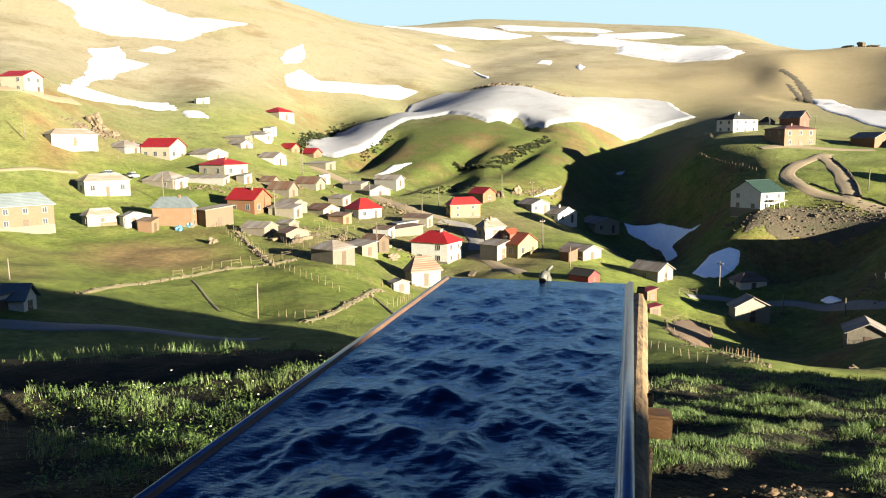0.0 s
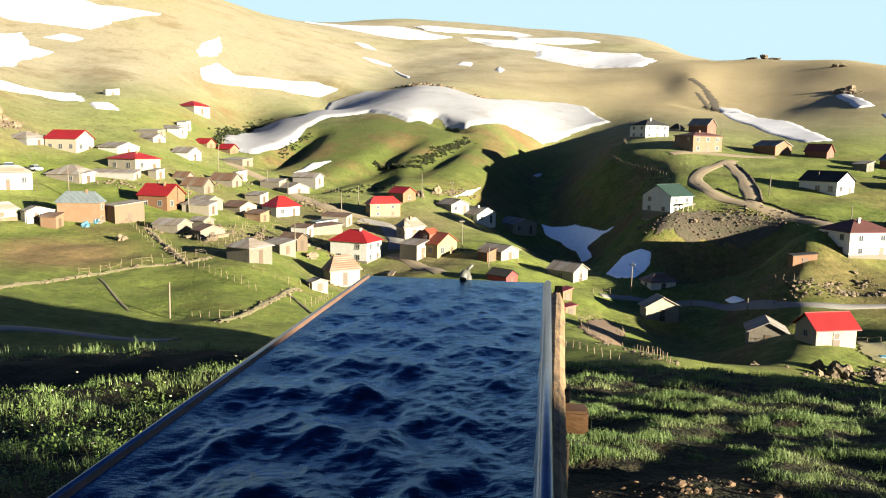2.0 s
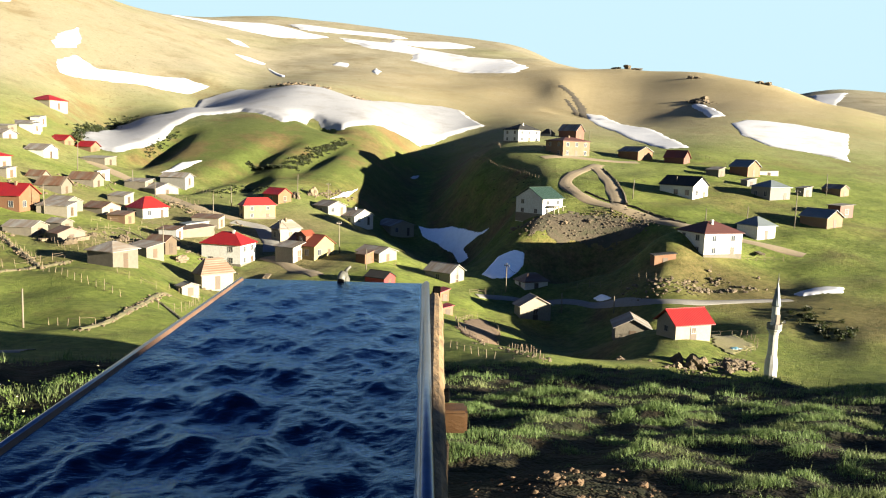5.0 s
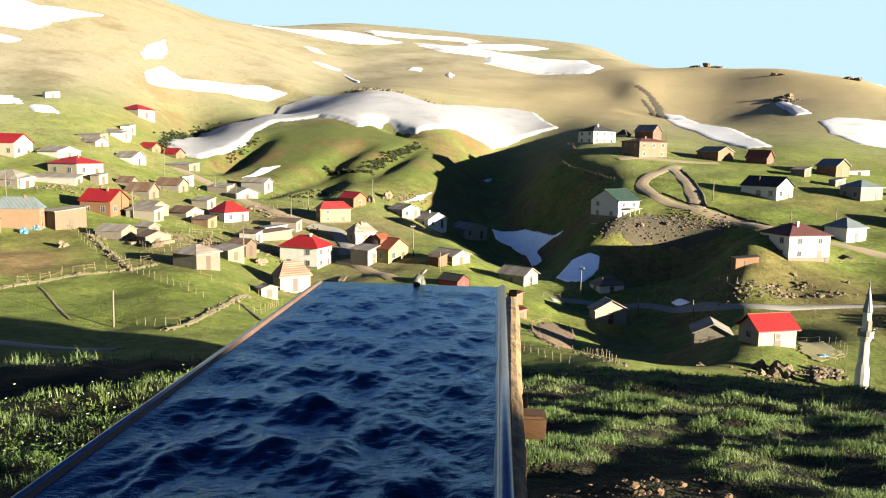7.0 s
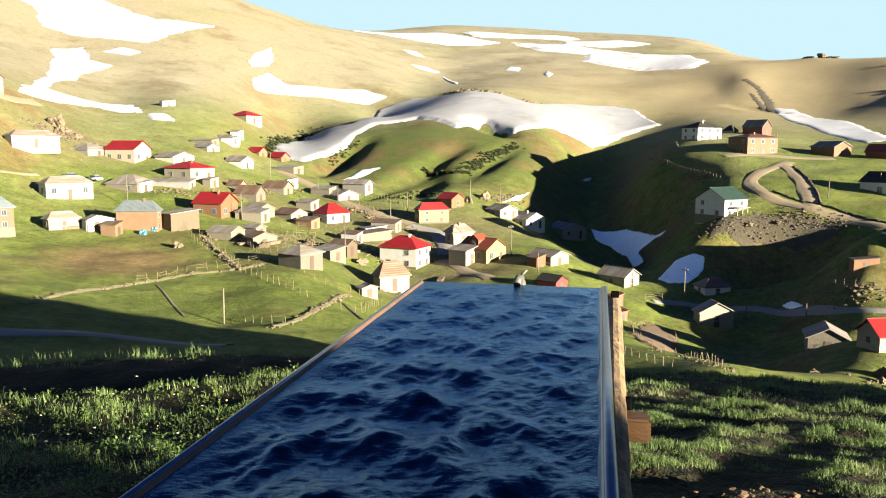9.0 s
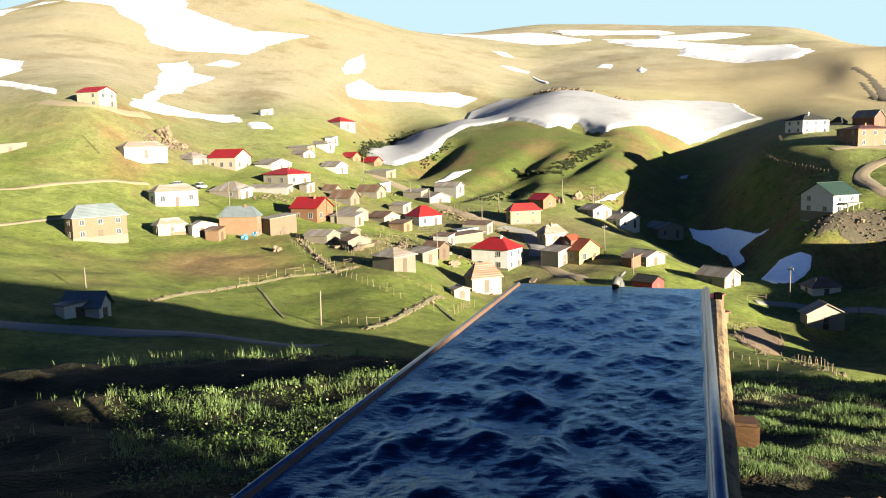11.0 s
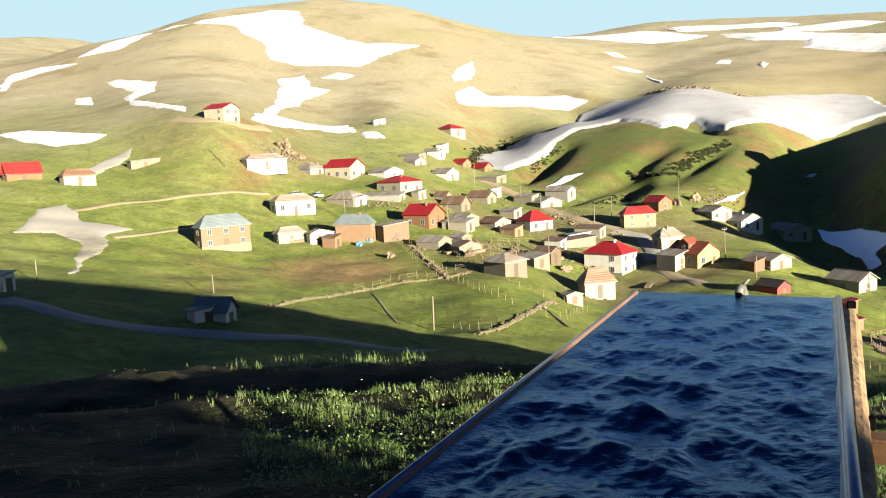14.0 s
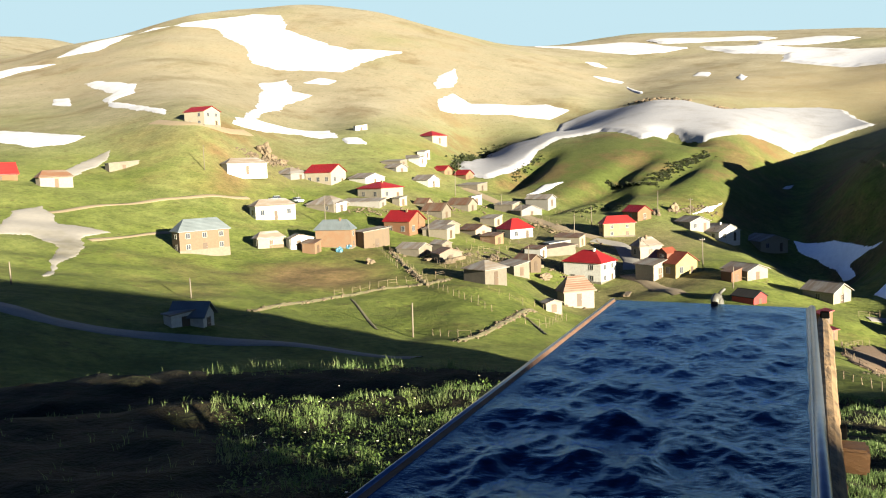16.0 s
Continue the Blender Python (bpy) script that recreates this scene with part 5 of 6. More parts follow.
house('barn', 'plank and plaster barn with a patched tin roof', -47.9, 158.0, -42, 4.2, 6.4, 3.6, 0.6, 'shed', 'wood', 'tin', 0, 1, False, door=True, category='barn', base=-15.4)
house('shed', 'small white shed on the green slope', -61.9, 150.5, -42, 1.8, 3.6, 2.4, 0.7, 'along', 'white', 'tin', 0, 1, False, door=True, over=0.2, category='shed', base=-14.8)
house('cottage', 'low cream cottage with a tin hip roof', -67.7, 149.3, -41, 2.4, 5.9, 2.2, 1.2, 'hip', 'cream', 'tin', 1, 1, False, category='cottage', base=-14.3)
house('shed', 'white shed with a tin roof beside the brick house', -61.6, 151.4, -45, 1.9, 5.4, 2.2, 0.7, 'along', 'white', 'tin', 0, 1, False, door=True, over=0.2, category='shed', base=-14.7)
house('house', 'big pale orange house with a blue-grey hip roof', -75.9, 136.4, -38, 3.6, 10.0, 4.2, 2.1, 'hip', 'peach', 'blue', 2, 2, False, category='house', base=-13.4)
house('house', 'cream house with a red hip roof above the sheds', -59.0, 204.9, -27, 8.8, 8.9, 3.4, 1.5, 'hip', 'cream', 'red', 2, 1, True, category='house', base=-7.1)
house('shed', 'long grey tin-roofed shed', -60.7, 194.1, -5, 11.0, 4.9, 1.9, 0.7, 'shed', 'grey', 'tin', 0, 1, False, door=True, over=0.2, category='shed', base=-8.9)
house('house', 'cream house with a long red gable roof', -79.6, 218.4, -15, 9.1, 7.9, 4.0, 2.2, 'along', 'cream', 'red', 1, 1, False, category='house', base=-3.0)
house('cottage', 'long low white cottage', -67.7, 221.0, -29, 7.1, 7.7, 2.0, 1.2, 'along', 'white', 'tin', 0, 1, False, category='cottage', base=-3.0)
house('cottage', 'grey cottage with a wide tin roof', -89.6, 216.0, -22, 7.8, 8.2, 2.0, 1.7, 'hip', 'grey', 'tin', 0, 1, False, category='cottage', base=-1.1)
house('house', 'long bright white house', -95.8, 198.2, -41, 4.3, 11.5, 2.7, 1.4, 'hip', 'white', 'tin', 0, 1, False, category='house', base=1.5)
house('cottage', 'white cottage with a patched whitish tin roof', -76.9, 172.9, -43, 3.7, 10.1, 3.3, 1.4, 'hip', 'white', 'tin', 1, 1, False, category='cottage', base=-9.7)
house('cottage', 'stone cottage with a grey tin hip roof', -69.0, 190.2, -16, 8.6, 7.5, 2.3, 1.9, 'hip', 'stone', 'tin', 1, 1, False, category='cottage', base=-9.4)
house('shed', 'old stone shed with a warped tin roof', -37.2, 152.3, -21, 5.5, 4.8, 1.8, 0.9, 'along', 'stone', 'tin', 0, 1, False, door=True, over=0.2, category='shed', base=-16.7)
house('shed', 'old shed with a rusty roof', -29.5, 147.4, -48, 3.3, 5.1, 1.6, 0.9, 'along', 'stone', 'rust', 0, 1, False, door=True, over=0.2, category='shed', base=-17.1)
house('barn', 'square barn with a tin hip roof in the meadow', -18.8, 126.4, -36, 5.0, 5.2, 2.5, 1.1, 'hip', 'stone', 'tin', 0, 1, False, door=True, category='barn', base=-18.2)
house('shed', 'grey stone shed with a tin roof', -36.2, 179.0, -31, 5.3, 5.3, 2.2, 1.1, 'along', 'stone', 'tin', 0, 1, False, door=True, over=0.2, category='shed', base=-14.7)
house('shed', 'low shed with a rust-brown roof', -29.4, 183.2, -34, 5.5, 5.6, 1.6, 1.1, 'along', 'cream', 'rust', 0, 1, False, door=True, over=0.2, category='shed', base=-15.5)
house('house', 'white house with a steep red roof amid the village', -20.3, 187.9, -46, 5.6, 6.9, 2.5, 2.3, 'hip', 'white', 'red', 1, 1, False, category='house', base=-16.7)
house('shed', 'low stone shed with a rusty roof', -46.6, 203.7, -21, 4.0, 3.3, 1.4, 1.2, 'along', 'stone', 'rust', 0, 1, False, door=True, over=0.2, category='shed', base=-9.6)
house('barn', 'stone barn with a striped rusty roof', -41.8, 197.4, -19, 6.1, 4.6, 2.3, 1.8, 'along', 'stone', 'rust', 0, 1, False, door=True, category='barn', base=-12.2)
house('barn', 'brown stone barn with a rusty roof', -37.7, 213.4, -20, 6.7, 5.0, 2.2, 1.6, 'along', 'stone', 'rust', 0, 1, False, door=True, category='barn', base=-11.4)
house('hut', 'small white hut with a flat roof', -35.3, 222.4, -56, 1.8, 3.3, 2.3, 0.5, 'shed', 'white', 'slab', 0, 1, False, door=True, over=0.2, category='hut', base=-9.9)
house('house', 'small house with a red roof', -52.5, 260.8, -26, 4.9, 4.5, 1.5, 1.5, 'along', 'tan', 'red', 0, 1, False, category='house', base=-1.3)
house('house', 'small house with a bright red roof', -45.2, 261.3, -28, 4.9, 4.4, 1.9, 1.5, 'along', 'tan', 'red', 0, 1, False, category='house', base=-3.4)
house('shed', 'low stone byre with a flat roof', -39.9, 246.0, -23, 7.6, 6.1, 2.2, 0.5, 'shed', 'stone', 'slab', 0, 1, False, door=True, over=0.2, category='shed', base=-6.8)
house('cottage', 'whitish cottage with a tin roof', -52.5, 233.8, -25, 6.1, 5.7, 2.3, 1.4, 'along', 'white', 'tin', 0, 1, False, category='cottage', base=-4.7)
house('cottage', 'small grey cottage with a tin roof', -63.7, 240.1, -27, 5.3, 5.4, 1.6, 1.1, 'along', 'grey', 'tin', 0, 1, False, category='cottage', base=0.1)
house('cottage', 'low whitish cottage high on the slope', -62.9, 260.7, -27, 6.9, 6.6, 1.7, 1.2, 'along', 'white', 'tin', 0, 1, False, category='cottage', base=2.8)
house('house', 'lone cream house with a red roof', -66.2, 308.5, -30, 8.7, 8.8, 3.0, 1.8, 'hip', 'cream', 'red', 0, 1, False, category='house', base=11.1)
house('hut', 'lone white hut below the snow', -90.4, 289.4, -48, 2.2, 4.9, 2.0, 0.7, 'shed', 'white', 'slab', 0, 1, False, door=True, over=0.2, category='hut', base=16.2)
house('house', 'tall cream house with a red roof on a terrace', -120.1, 221.7, -12, 7.6, 7.4, 4.7, 1.5, 'along', 'cream', 'red', 1, 2, False, category='house', base=16.1)
house('barn', 'barn with a big red roof on the far slope', -137.0, 155.4, -28, 2.6, 7.8, 1.8, 2.6, 'across', 'brick', 'red', 0, 1, False, door=True, category='barn', base=1.3)
house('cottage', 'cottage with a dark rusty roof', -125.9, 160.3, -30, 2.5, 7.5, 2.2, 1.5, 'hip', 'cream', 'rust', 0, 1, False, category='cottage', base=-0.1)
house('shed', 'long beige stone shed', -124.0, 184.4, -34, 2.7, 8.0, 2.3, 0.6, 'shed', 'stone', 'slab', 0, 1, False, door=True, over=0.2, category='shed', base=2.9)
house('cottage', 'shaded cottage with a blue roof beside the road', -42.9, 74.1, 2, 3.7, 2.5, 1.3, 1.3, 'along', 'white', 'blue', 1, 1, False, category='cottage', base=-14.9)
house('shed', 'whitish shed beside the shaded cottage', -43.5, 73.0, -34, 1.8, 3.2, 1.4, 0.3, 'shed', 'white', 'tin', 0, 1, False, door=True, over=0.2, category='shed', base=-14.6)
house('shed', 'small white and blue shed in the shade', -67.9, 72.2, -1, 1.8, 1.8, 1.9, 0.3, 'shed', 'white', 'blue', 0, 1, False, door=True, over=0.2, category='shed', base=-11.0)
house('shed', 'small pale shed with a tin roof', -7.5, 120.3, -59, 1.8, 2.8, 1.2, 0.4, 'along', 'cream', 'tin', 0, 1, False, door=True, over=0.2, category='shed', base=-21.7)
house('cottage', 'cottage with a steep striped rusty roof', -4.1, 133.9, -62, 2.8, 5.7, 2.4, 2.4, 'hip', 'cream', 'rust', 0, 1, False, category='cottage', base=-23.2)
house('byre', 'long byre with a rusty roof', -10.0, 171.1, -57, 5.1, 8.5, 1.6, 0.6, 'shed', 'stone', 'rust', 0, 1, False, door=False, category='byre', base=-19.0)
house('shed', 'long bluish tin shed', -8.8, 179.9, -62, 3.2, 7.2, 1.0, 0.7, 'shed', 'grey', 'blue', 0, 1, False, door=True, over=0.2, category='shed', base=-18.1)
house('cottage', 'grey cottage with a tin roof', -20.5, 217.6, -45, 6.2, 7.4, 1.7, 1.3, 'along', 'grey', 'tin', 0, 1, False, category='cottage', base=-13.2)
house('shed', 'low tumbledown stone shed beside the meadow barn', -16.1, 143.4, -40, 5.0, 4.0, 1.6, 0.6, 'shed', 'stone', 'tin', 0, 1, False, door=True, over=0.2, category='shed')
house('shed', 'white plank lean-to with a rusty roof', -13.6, 166.6, -30, 4.2, 2.2, 1.7, 0.5, 'shed', 'white', 'rust', 0, 1, False, door=True, over=0.2, category='shed')
house('shed', 'long low stone shed with a dull tin roof', -25.7, 219.0, -25, 6.0, 4.0, 1.8, 0.7, 'shed', 'stone', 'tin', 0, 1, False, door=True, over=0.2, category='shed')
house('barn', 'grey barn with a wide tin roof above the lane', -16.8, 229.6, -25, 7.5, 5.0, 1.9, 1.1, 'along', 'grey', 'tin', 0, 1, False, door=True, category='barn')
house('hut', 'small white hut under the mountain slope', -60.6, 257.2, -22, 4.6, 3.5, 1.8, 0.6, 'shed', 'white', 'slab', 0, 1, False, door=True, over=0.2, category='hut')
house('hut', 'tiny white hut high on the slope', -61.2, 270.2, -22, 3.4, 3.0, 2.0, 0.5, 'shed', 'white', 'slab', 0, 1, False, door=True, over=0.2, category='hut')
house('shed', 'long low stone byre on the upper slope', -65.2, 244.0, -20, 7.6, 4.0, 1.4, 0.5, 'shed', 'stone', 'slab', 0, 1, False, door=True, over=0.2, category='shed')
house('shed', 'long whitish shed below the brick house', -36.2, 172.6, -20, 6.6, 3.6, 1.8, 0.7, 'shed', 'cream', 'tin', 0, 1, False, door=True, over=0.2, category='shed')
house('house', 'cream annex with a tin roof before the yellow house', 9.9, 153.3, -43, 4.4, 4.0, 2.7, 0.9, 'shed', 'cream', 'tin', 1, 1, False, category='house')
house('barn', 'dark plank barn with a rusty roof', -14.0, 152.0, -35, 4.2, 3.2, 2.0, 0.9, 'along', 'wood', 'rust', 0, 1, False, door=True, category='barn')
house('shed', 'small tin-roofed shed on the village slope', -27.6, 199.2, -28, 4.6, 3.6, 1.6, 0.7, 'shed', 'cream', 'tin', 0, 1, False, door=True, over=0.2, category='shed')
house('shed', 'low brown shed with a rusty lean-to roof', -24.4, 176.0, -30, 4.4, 3.2, 1.5, 0.6, 'shed', 'tan', 'rust', 0, 1, False, door=True, over=0.2, category='shed')
house('shed', 'brick annex with a rusty lean-to roof beside the brick house', -58.1, 148.9, -10, 3.0, 2.6, 1.9, 0.6, 'shed', 'tan', 'rust', 0, 1, False, door=True, over=0.2, category='shed')
house('shed', 'small white shed beside the hip-roofed cottage', -65.3, 187.8, -35, 2.2, 3.4, 1.9, 0.5, 'shed', 'white', 'tin', 0, 1, False, door=True, over=0.2, category='shed')
house('shed', 'pale annex with a flat roof behind the red-roofed house', -52.0, 198.6, -27, 2.6, 3.0, 1.8, 0.4, 'shed', 'cream', 'slab', 0, 1, False, door=True, over=0.2, category='shed')
house('shed', 'low tumbledown stone shed with a flat roof', -16.4, 145.4, -36, 4.4, 2.6, 1.5, 0.4, 'shed', 'stone', 'tin', 0, 1, False, door=True, over=0.2, category='shed')
house('shed', 'low orange shed with a tin roof by the lane', 23.6, 146.3, -50, 2.4, 2.6, 1.6, 0.6, 'shed', 'brick', 'rust', 0, 1, False, door=True, over=0.2, category='shed')
house('shed', 'stone shed with a warped tin roof among the fences', -32.2, 155.3, -30, 3.4, 3.0, 1.7, 0.6, 'along', 'stone', 'tin', 0, 1, False, door=True, over=0.2, category='shed')
house('byre', 'long low stone byre with a patched roof', -6.7, 181.1, -25, 6.5, 3.0, 1.7, 0.6, 'shed', 'cream', 'rust', 0, 1, False, door=True, over=0.2, category='byre')
dormer(yellow_house, pose(-0.4, -0.9, 3.3), 2.4, 3.0, 1.3, 1.0, "darkred", "orange")
for k in (-1.6, 0.0, 1.6):
    part("porch_post", boxes((5.4, 5.6, k - 0.1, k + 0.1, -1.2, 2.2)), WALLS["cream"], porch_house)
part("porch_roof", boxes((2.6, 5.9, -2.2, 2.2, 2.2, 2.36)), ROOFS["slab"], porch_house)

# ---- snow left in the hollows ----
snow('long crescent of old snow along the hill', [(-51.4, 278.5), (-49.2, 348.8), (-27.4, 330.1), (-19.0, 404.7), (1.5, 423.8), (21.1, 388.8), (41.7, 384.9), (54.6, 367.1), (78.7, 394.0), (105.6, 408.9), (115.3, 400.8), (114.2, 354.9), (97.0, 344.1), (73.0, 315.8), (68.8, 318.7), (56.7, 317.3), (38.7, 302.7), (34.0, 310.0), (29.0, 318.5), (16.5, 302.3), (1.2, 323.6), (-14.9, 318.0), (-22.6, 297.7), (-24.9, 286.0), (-30.8, 273.6), (-36.9, 260.9), (-45.2, 265.2)], 0.9, 1.6, 30.0, SHADED_SNOW)
snow('wide snow field below the mountain top', [(-282.5, 536.4), (-268.3, 584.8), (-242.8, 581.3), (-218.4, 537.1), (-185.6, 510.7), (-159.1, 490.8), (-123.9, 509.8), (-135.7, 474.9), (-145.4, 435.5), (-184.4, 436.3), (-204.5, 445.2), (-229.7, 480.2), (-261.3, 511.4), (-288.8, 514.1), (-326.1, 538.1), (-313.5, 451.4), (-340.3, 447.4), (-350.8, 486.2)], 1.0, 4.0, 60.0)
snow('branching snow tongue on the mountain', [(-177.6, 392.1), (-171.2, 416.4), (-156.8, 384.2), (-143.6, 378.0), (-143.4, 343.2), (-134.7, 298.2), (-126.3, 274.1), (-104.4, 294.4), (-94.4, 275.2), (-110.8, 274.5), (-119.5, 239.3), (-142.4, 306.9), (-162.4, 359.7)], 0.7, 2.0, 30.0)
snow('small snow patch', [(-93.4, 274.1), (-86.5, 274.5), (-79.8, 264.8), (-87.7, 264.5)], 0.4, 0.8, 14.0)
snow('long snow tongue under a fold of the slope', [(-84.0, 408.3), (-79.9, 432.1), (-67.1, 420.6), (-28.7, 439.3), (-14.5, 427.5), (-24.3, 413.1), (-44.7, 411.0), (-67.3, 402.1), (-79.1, 393.7)], 0.7, 2.0, 30.0)
snow('rounded snow patch', [(-92.9, 441.2), (-91.8, 470.3), (-88.4, 490.8), (-82.9, 468.9), (-81.1, 444.5), (-88.7, 432.8)], 0.6, 1.5, 24.0)
snow('hooked snow patch', [(-259.6, 359.2), (-252.9, 361.9), (-216.5, 338.2), (-198.9, 309.5), (-200.9, 298.1), (-196.0, 288.7), (-142.4, 239.7), (-138.8, 231.7), (-187.9, 274.7), (-210.2, 302.3), (-214.6, 316.6)], 0.6, 1.5, 24.0)
snow('long snow patch on the far slope', [(-207.6, 226.7), (-199.7, 233.5), (-158.3, 218.1), (-158.0, 207.8), (-164.6, 201.1), (-183.0, 208.7)], 0.6, 1.5, 24.0)
snow('grey slush in the stream bed', [(-135.3, 174.8), (-138.8, 191.6), (-137.9, 199.8), (-132.5, 190.3), (-130.8, 177.8), (-128.6, 168.0)], 0.12, 0.8, 10.0, SLUSH)
snow('small snow patch', [(-254.1, 328.3), (-243.8, 325.9), (-224.2, 300.3), (-242.2, 311.4)], 0.4, 0.8, 14.0)
snow('thin snow band', [(-346.7, 384.2), (-376.8, 425.9), (-357.1, 433.1), (-325.2, 426.8), (-343.4, 416.1), (-348.3, 396.9), (-327.8, 367.3), (-329.6, 364.8)], 0.5, 1.2, 20.0)
snow('thin snow band', [(-159.5, 407.8), (-154.6, 422.0), (-142.0, 416.4), (-143.7, 405.0)], 0.4, 1.0, 20.0)
snow('thin grey melting snow fan above the stream', [(-104.5, 114.9), (-114.4, 133.1), (-115.0, 142.1), (-103.8, 132.6), (-94.4, 135.3), (-94.5, 126.7), (-88.7, 118.9), (-84.0, 106.5), (-76.8, 95.4), (-77.2, 94.1), (-86.2, 107.8), (-93.4, 118.0), (-101.3, 121.4)], 0.12, 0.8, 10.0, SLUSH)
snow('long snow streak high on the far plateau', [(52.0, 840.0), (65.8, 852.3), (151.3, 835.2), (170.0, 800.0), (151.3, 790.0), (104.6, 796.2), (62.2, 806.8)], 1.0, 3.0, 60.0)
snow('snow streak high on the far plateau', [(144.4, 782.5), (183.0, 775.0), (204.0, 770.0), (224.0, 735.0), (202.9, 722.3), (175.3, 722.0), (139.8, 738.1)], 1.0, 3.0, 60.0)
snow('broad broken snow on the far plateau', [(92.0, 765.0), (120.0, 752.0), (152.6, 729.1), (178.0, 702.0), (196.4, 660.5), (226.9, 640.3), (222.0, 580.0), (200.0, 556.5), (171.6, 572.4), (151.5, 605.0), (134.4, 631.9), (148.0, 668.0), (112.3, 700.0)], 1.0, 4.0, 60.0)
snow('thin snow band along the far plateau', [(-62.0, 806.0), (-30.0, 812.0), (24.5, 833.0), (61.5, 797.8), (84.0, 758.1), (61.8, 736.6), (31.5, 733.2), (-4.1, 759.5), (-37.2, 783.3), (-63.0, 793.9)], 0.8, 1.5, 30.0)
snow('small far snow patch', [(-2.7, 592.3), (8.9, 595.4), (19.2, 582.5), (17.3, 574.9), (4.6, 580.5)], 0.5, 0.5, 12.0)
snow('small far snow patch', [(19.9, 557.7), (28.6, 508.9), (26.7, 487.2), (20.1, 543.1)], 0.5, 0.5, 12.0)
snow('tapering snow tongue above the bench', [(181.4, 387.4), (189.2, 381.6), (173.6, 306.5), (147.1, 230.4), (138.6, 232.8), (142.5, 263.3), (156.3, 314.6)], 0.2, 1.2, 26.0)
snow('wide snow field on the hillside', [(206.6, 294.5), (219.5, 301.1), (233.3, 289.6), (244.0, 267.6), (195.7, 213.4), (191.7, 225.6), (182.8, 237.2), (188.4, 261.1)], 0.2, 1.2, 26.0)
snow('snow streak under a crag', [(239.1, 377.8), (244.0, 374.0), (219.4, 316.6), (210.7, 316.6)], 0.6, 1.0, 18.0)
snow('blue-shaded snow in the ravine', [(53.4, 228.5), (60.0, 214.4), (64.1, 190.7), (62.2, 196.6), (59.5, 199.7), (58.5, 191.3), (56.8, 195.9), (57.2, 203.2), (55.0, 212.7), (52.6, 220.7)], 0.3, 0.3, 14.0, SHADE_LIFTED_SNOW)
snow('blue-shaded snow bank in the ravine', [(46.3, 142.7), (51.4, 148.4), (55.4, 148.8), (57.2, 147.7), (55.7, 144.5), (50.9, 139.0), (47.4, 139.5)], 0.25, 0.2, 12.0, SHADE_LIFTED_SNOW)
snow('small snow streak', [(-22.2, 240.6), (-17.4, 252.7), (-11.0, 253.7), (-17.7, 243.2)], 0.3, 0.5, 8.0)
snow('small snow streak', [(60.2, 278.5), (69.2, 292.1), (63.7, 281.1)], 0.3, 0.5, 8.0)
snow('small snow patch by the road', [(60.4, 122.6), (61.9, 121.4), (61.6, 116.1), (60.9, 118.5)], 0.3, 0.3, 5.0, SHADE_LIFTED_SNOW)
snow('thin snow streak along the ravine', [(24.5, 219.6), (29.6, 228.0), (35.9, 238.9), (31.2, 227.2)], 0.3, 0.4, 8.0, SHADE_LIFTED_SNOW)
snow('small far snow patch', [(66.8, 580.5), (73.2, 599.6), (80.7, 590.6), (76.8, 570.9)], 0.5, 1.0, 16.0)
snow('small far snow patch', [(89.7, 541.2), (99.2, 578.6), (97.3, 546.7), (91.1, 526.2)], 0.5, 1.0, 16.0)
snow('small far snow patch', [(-9.8, 670.9), (2.2, 674.5), (9.1, 648.2), (-2.5, 647.7)], 0.5, 1.0, 16.0)
snow('snow patch beside the lower road', [(86.7, 104.0), (90.4, 103.6), (95.8, 102.5), (93.0, 99.9), (86.8, 101.6)], 0.3, 0.4, 6.0)
snow('snow on the farthest hill', [(323.0, 411.0), (779.2, 865.3), (738.1, 878.9)], 0.8, 3.0, 40.0)

# ---- roads and tracks ----
road('road', 'pale gravel road along the valley', [(40.9, 128.0), (49.1, 129.0), (55.2, 125.7), (59.9, 120.2), (60.3, 111.3), (62.0, 105.9), (65.7, 102.9), (71.9, 102.6), (78.8, 101.8), (84.1, 100.5)], 1.5, GRAVEL)
road('track', 'sandy dirt track winding up to the bench', [(98.5, 199.7), (88.6, 191.7), (80.4, 183.8), (77.5, 167.9), (80.6, 159.9), (86.8, 150.7), (89.1, 140.7), (95.0, 134.3), (100.8, 128.3), (105.0, 122.5)], 3.0, TRACK)
road('track', 'rutted dirt short cut between bends', [(95.7, 196.3), (93.4, 184.6), (87.7, 168.7), (82.4, 155.2)], 3.2, TRACK)
road('track', 'dirt terrace before the ridge houses', [(85.2, 209.5), (94.3, 210.2), (101.6, 206.8), (114.7, 204.4)], 3.0, TRACK)
road('road', 'grey gravel road round the shaded hill foot', [(-64.1, 67.6), (-52.6, 62.0), (-49.1, 65.4), (-43.0, 68.5), (-34.3, 69.6), (-25.7, 74.0), (-16.3, 71.8)], 2.6, GRAVEL)
road('lane', 'grey paved lane through the village', [(-1.2, 187.2), (4.9, 184.3), (6.7, 176.1), (7.0, 160.7)], 3.4, GRAVEL)
road('lane', 'dirt lane below the yellow house', [(5.5, 158.2), (9.6, 149.1), (14.0, 136.6)], 2.6, TRACK)
road('lane', 'dirt lane through the upper village', [(-41.6, 243.8), (-33.0, 232.8), (-17.6, 210.1), (-7.8, 195.1), (0.9, 188.1)], 3.0, TRACK)
road('path', 'faint earth path across the meadow', [(-110.7, 131.7), (-110.3, 150.9), (-97.9, 165.5), (-87.4, 183.0)], 1.4, TRACK)
road('track', 'pale dirt terrace below the tall house', [(-138.3, 223.9), (-123.3, 214.9), (-114.4, 219.3), (-113.9, 242.1)], 3.0, TRACK)
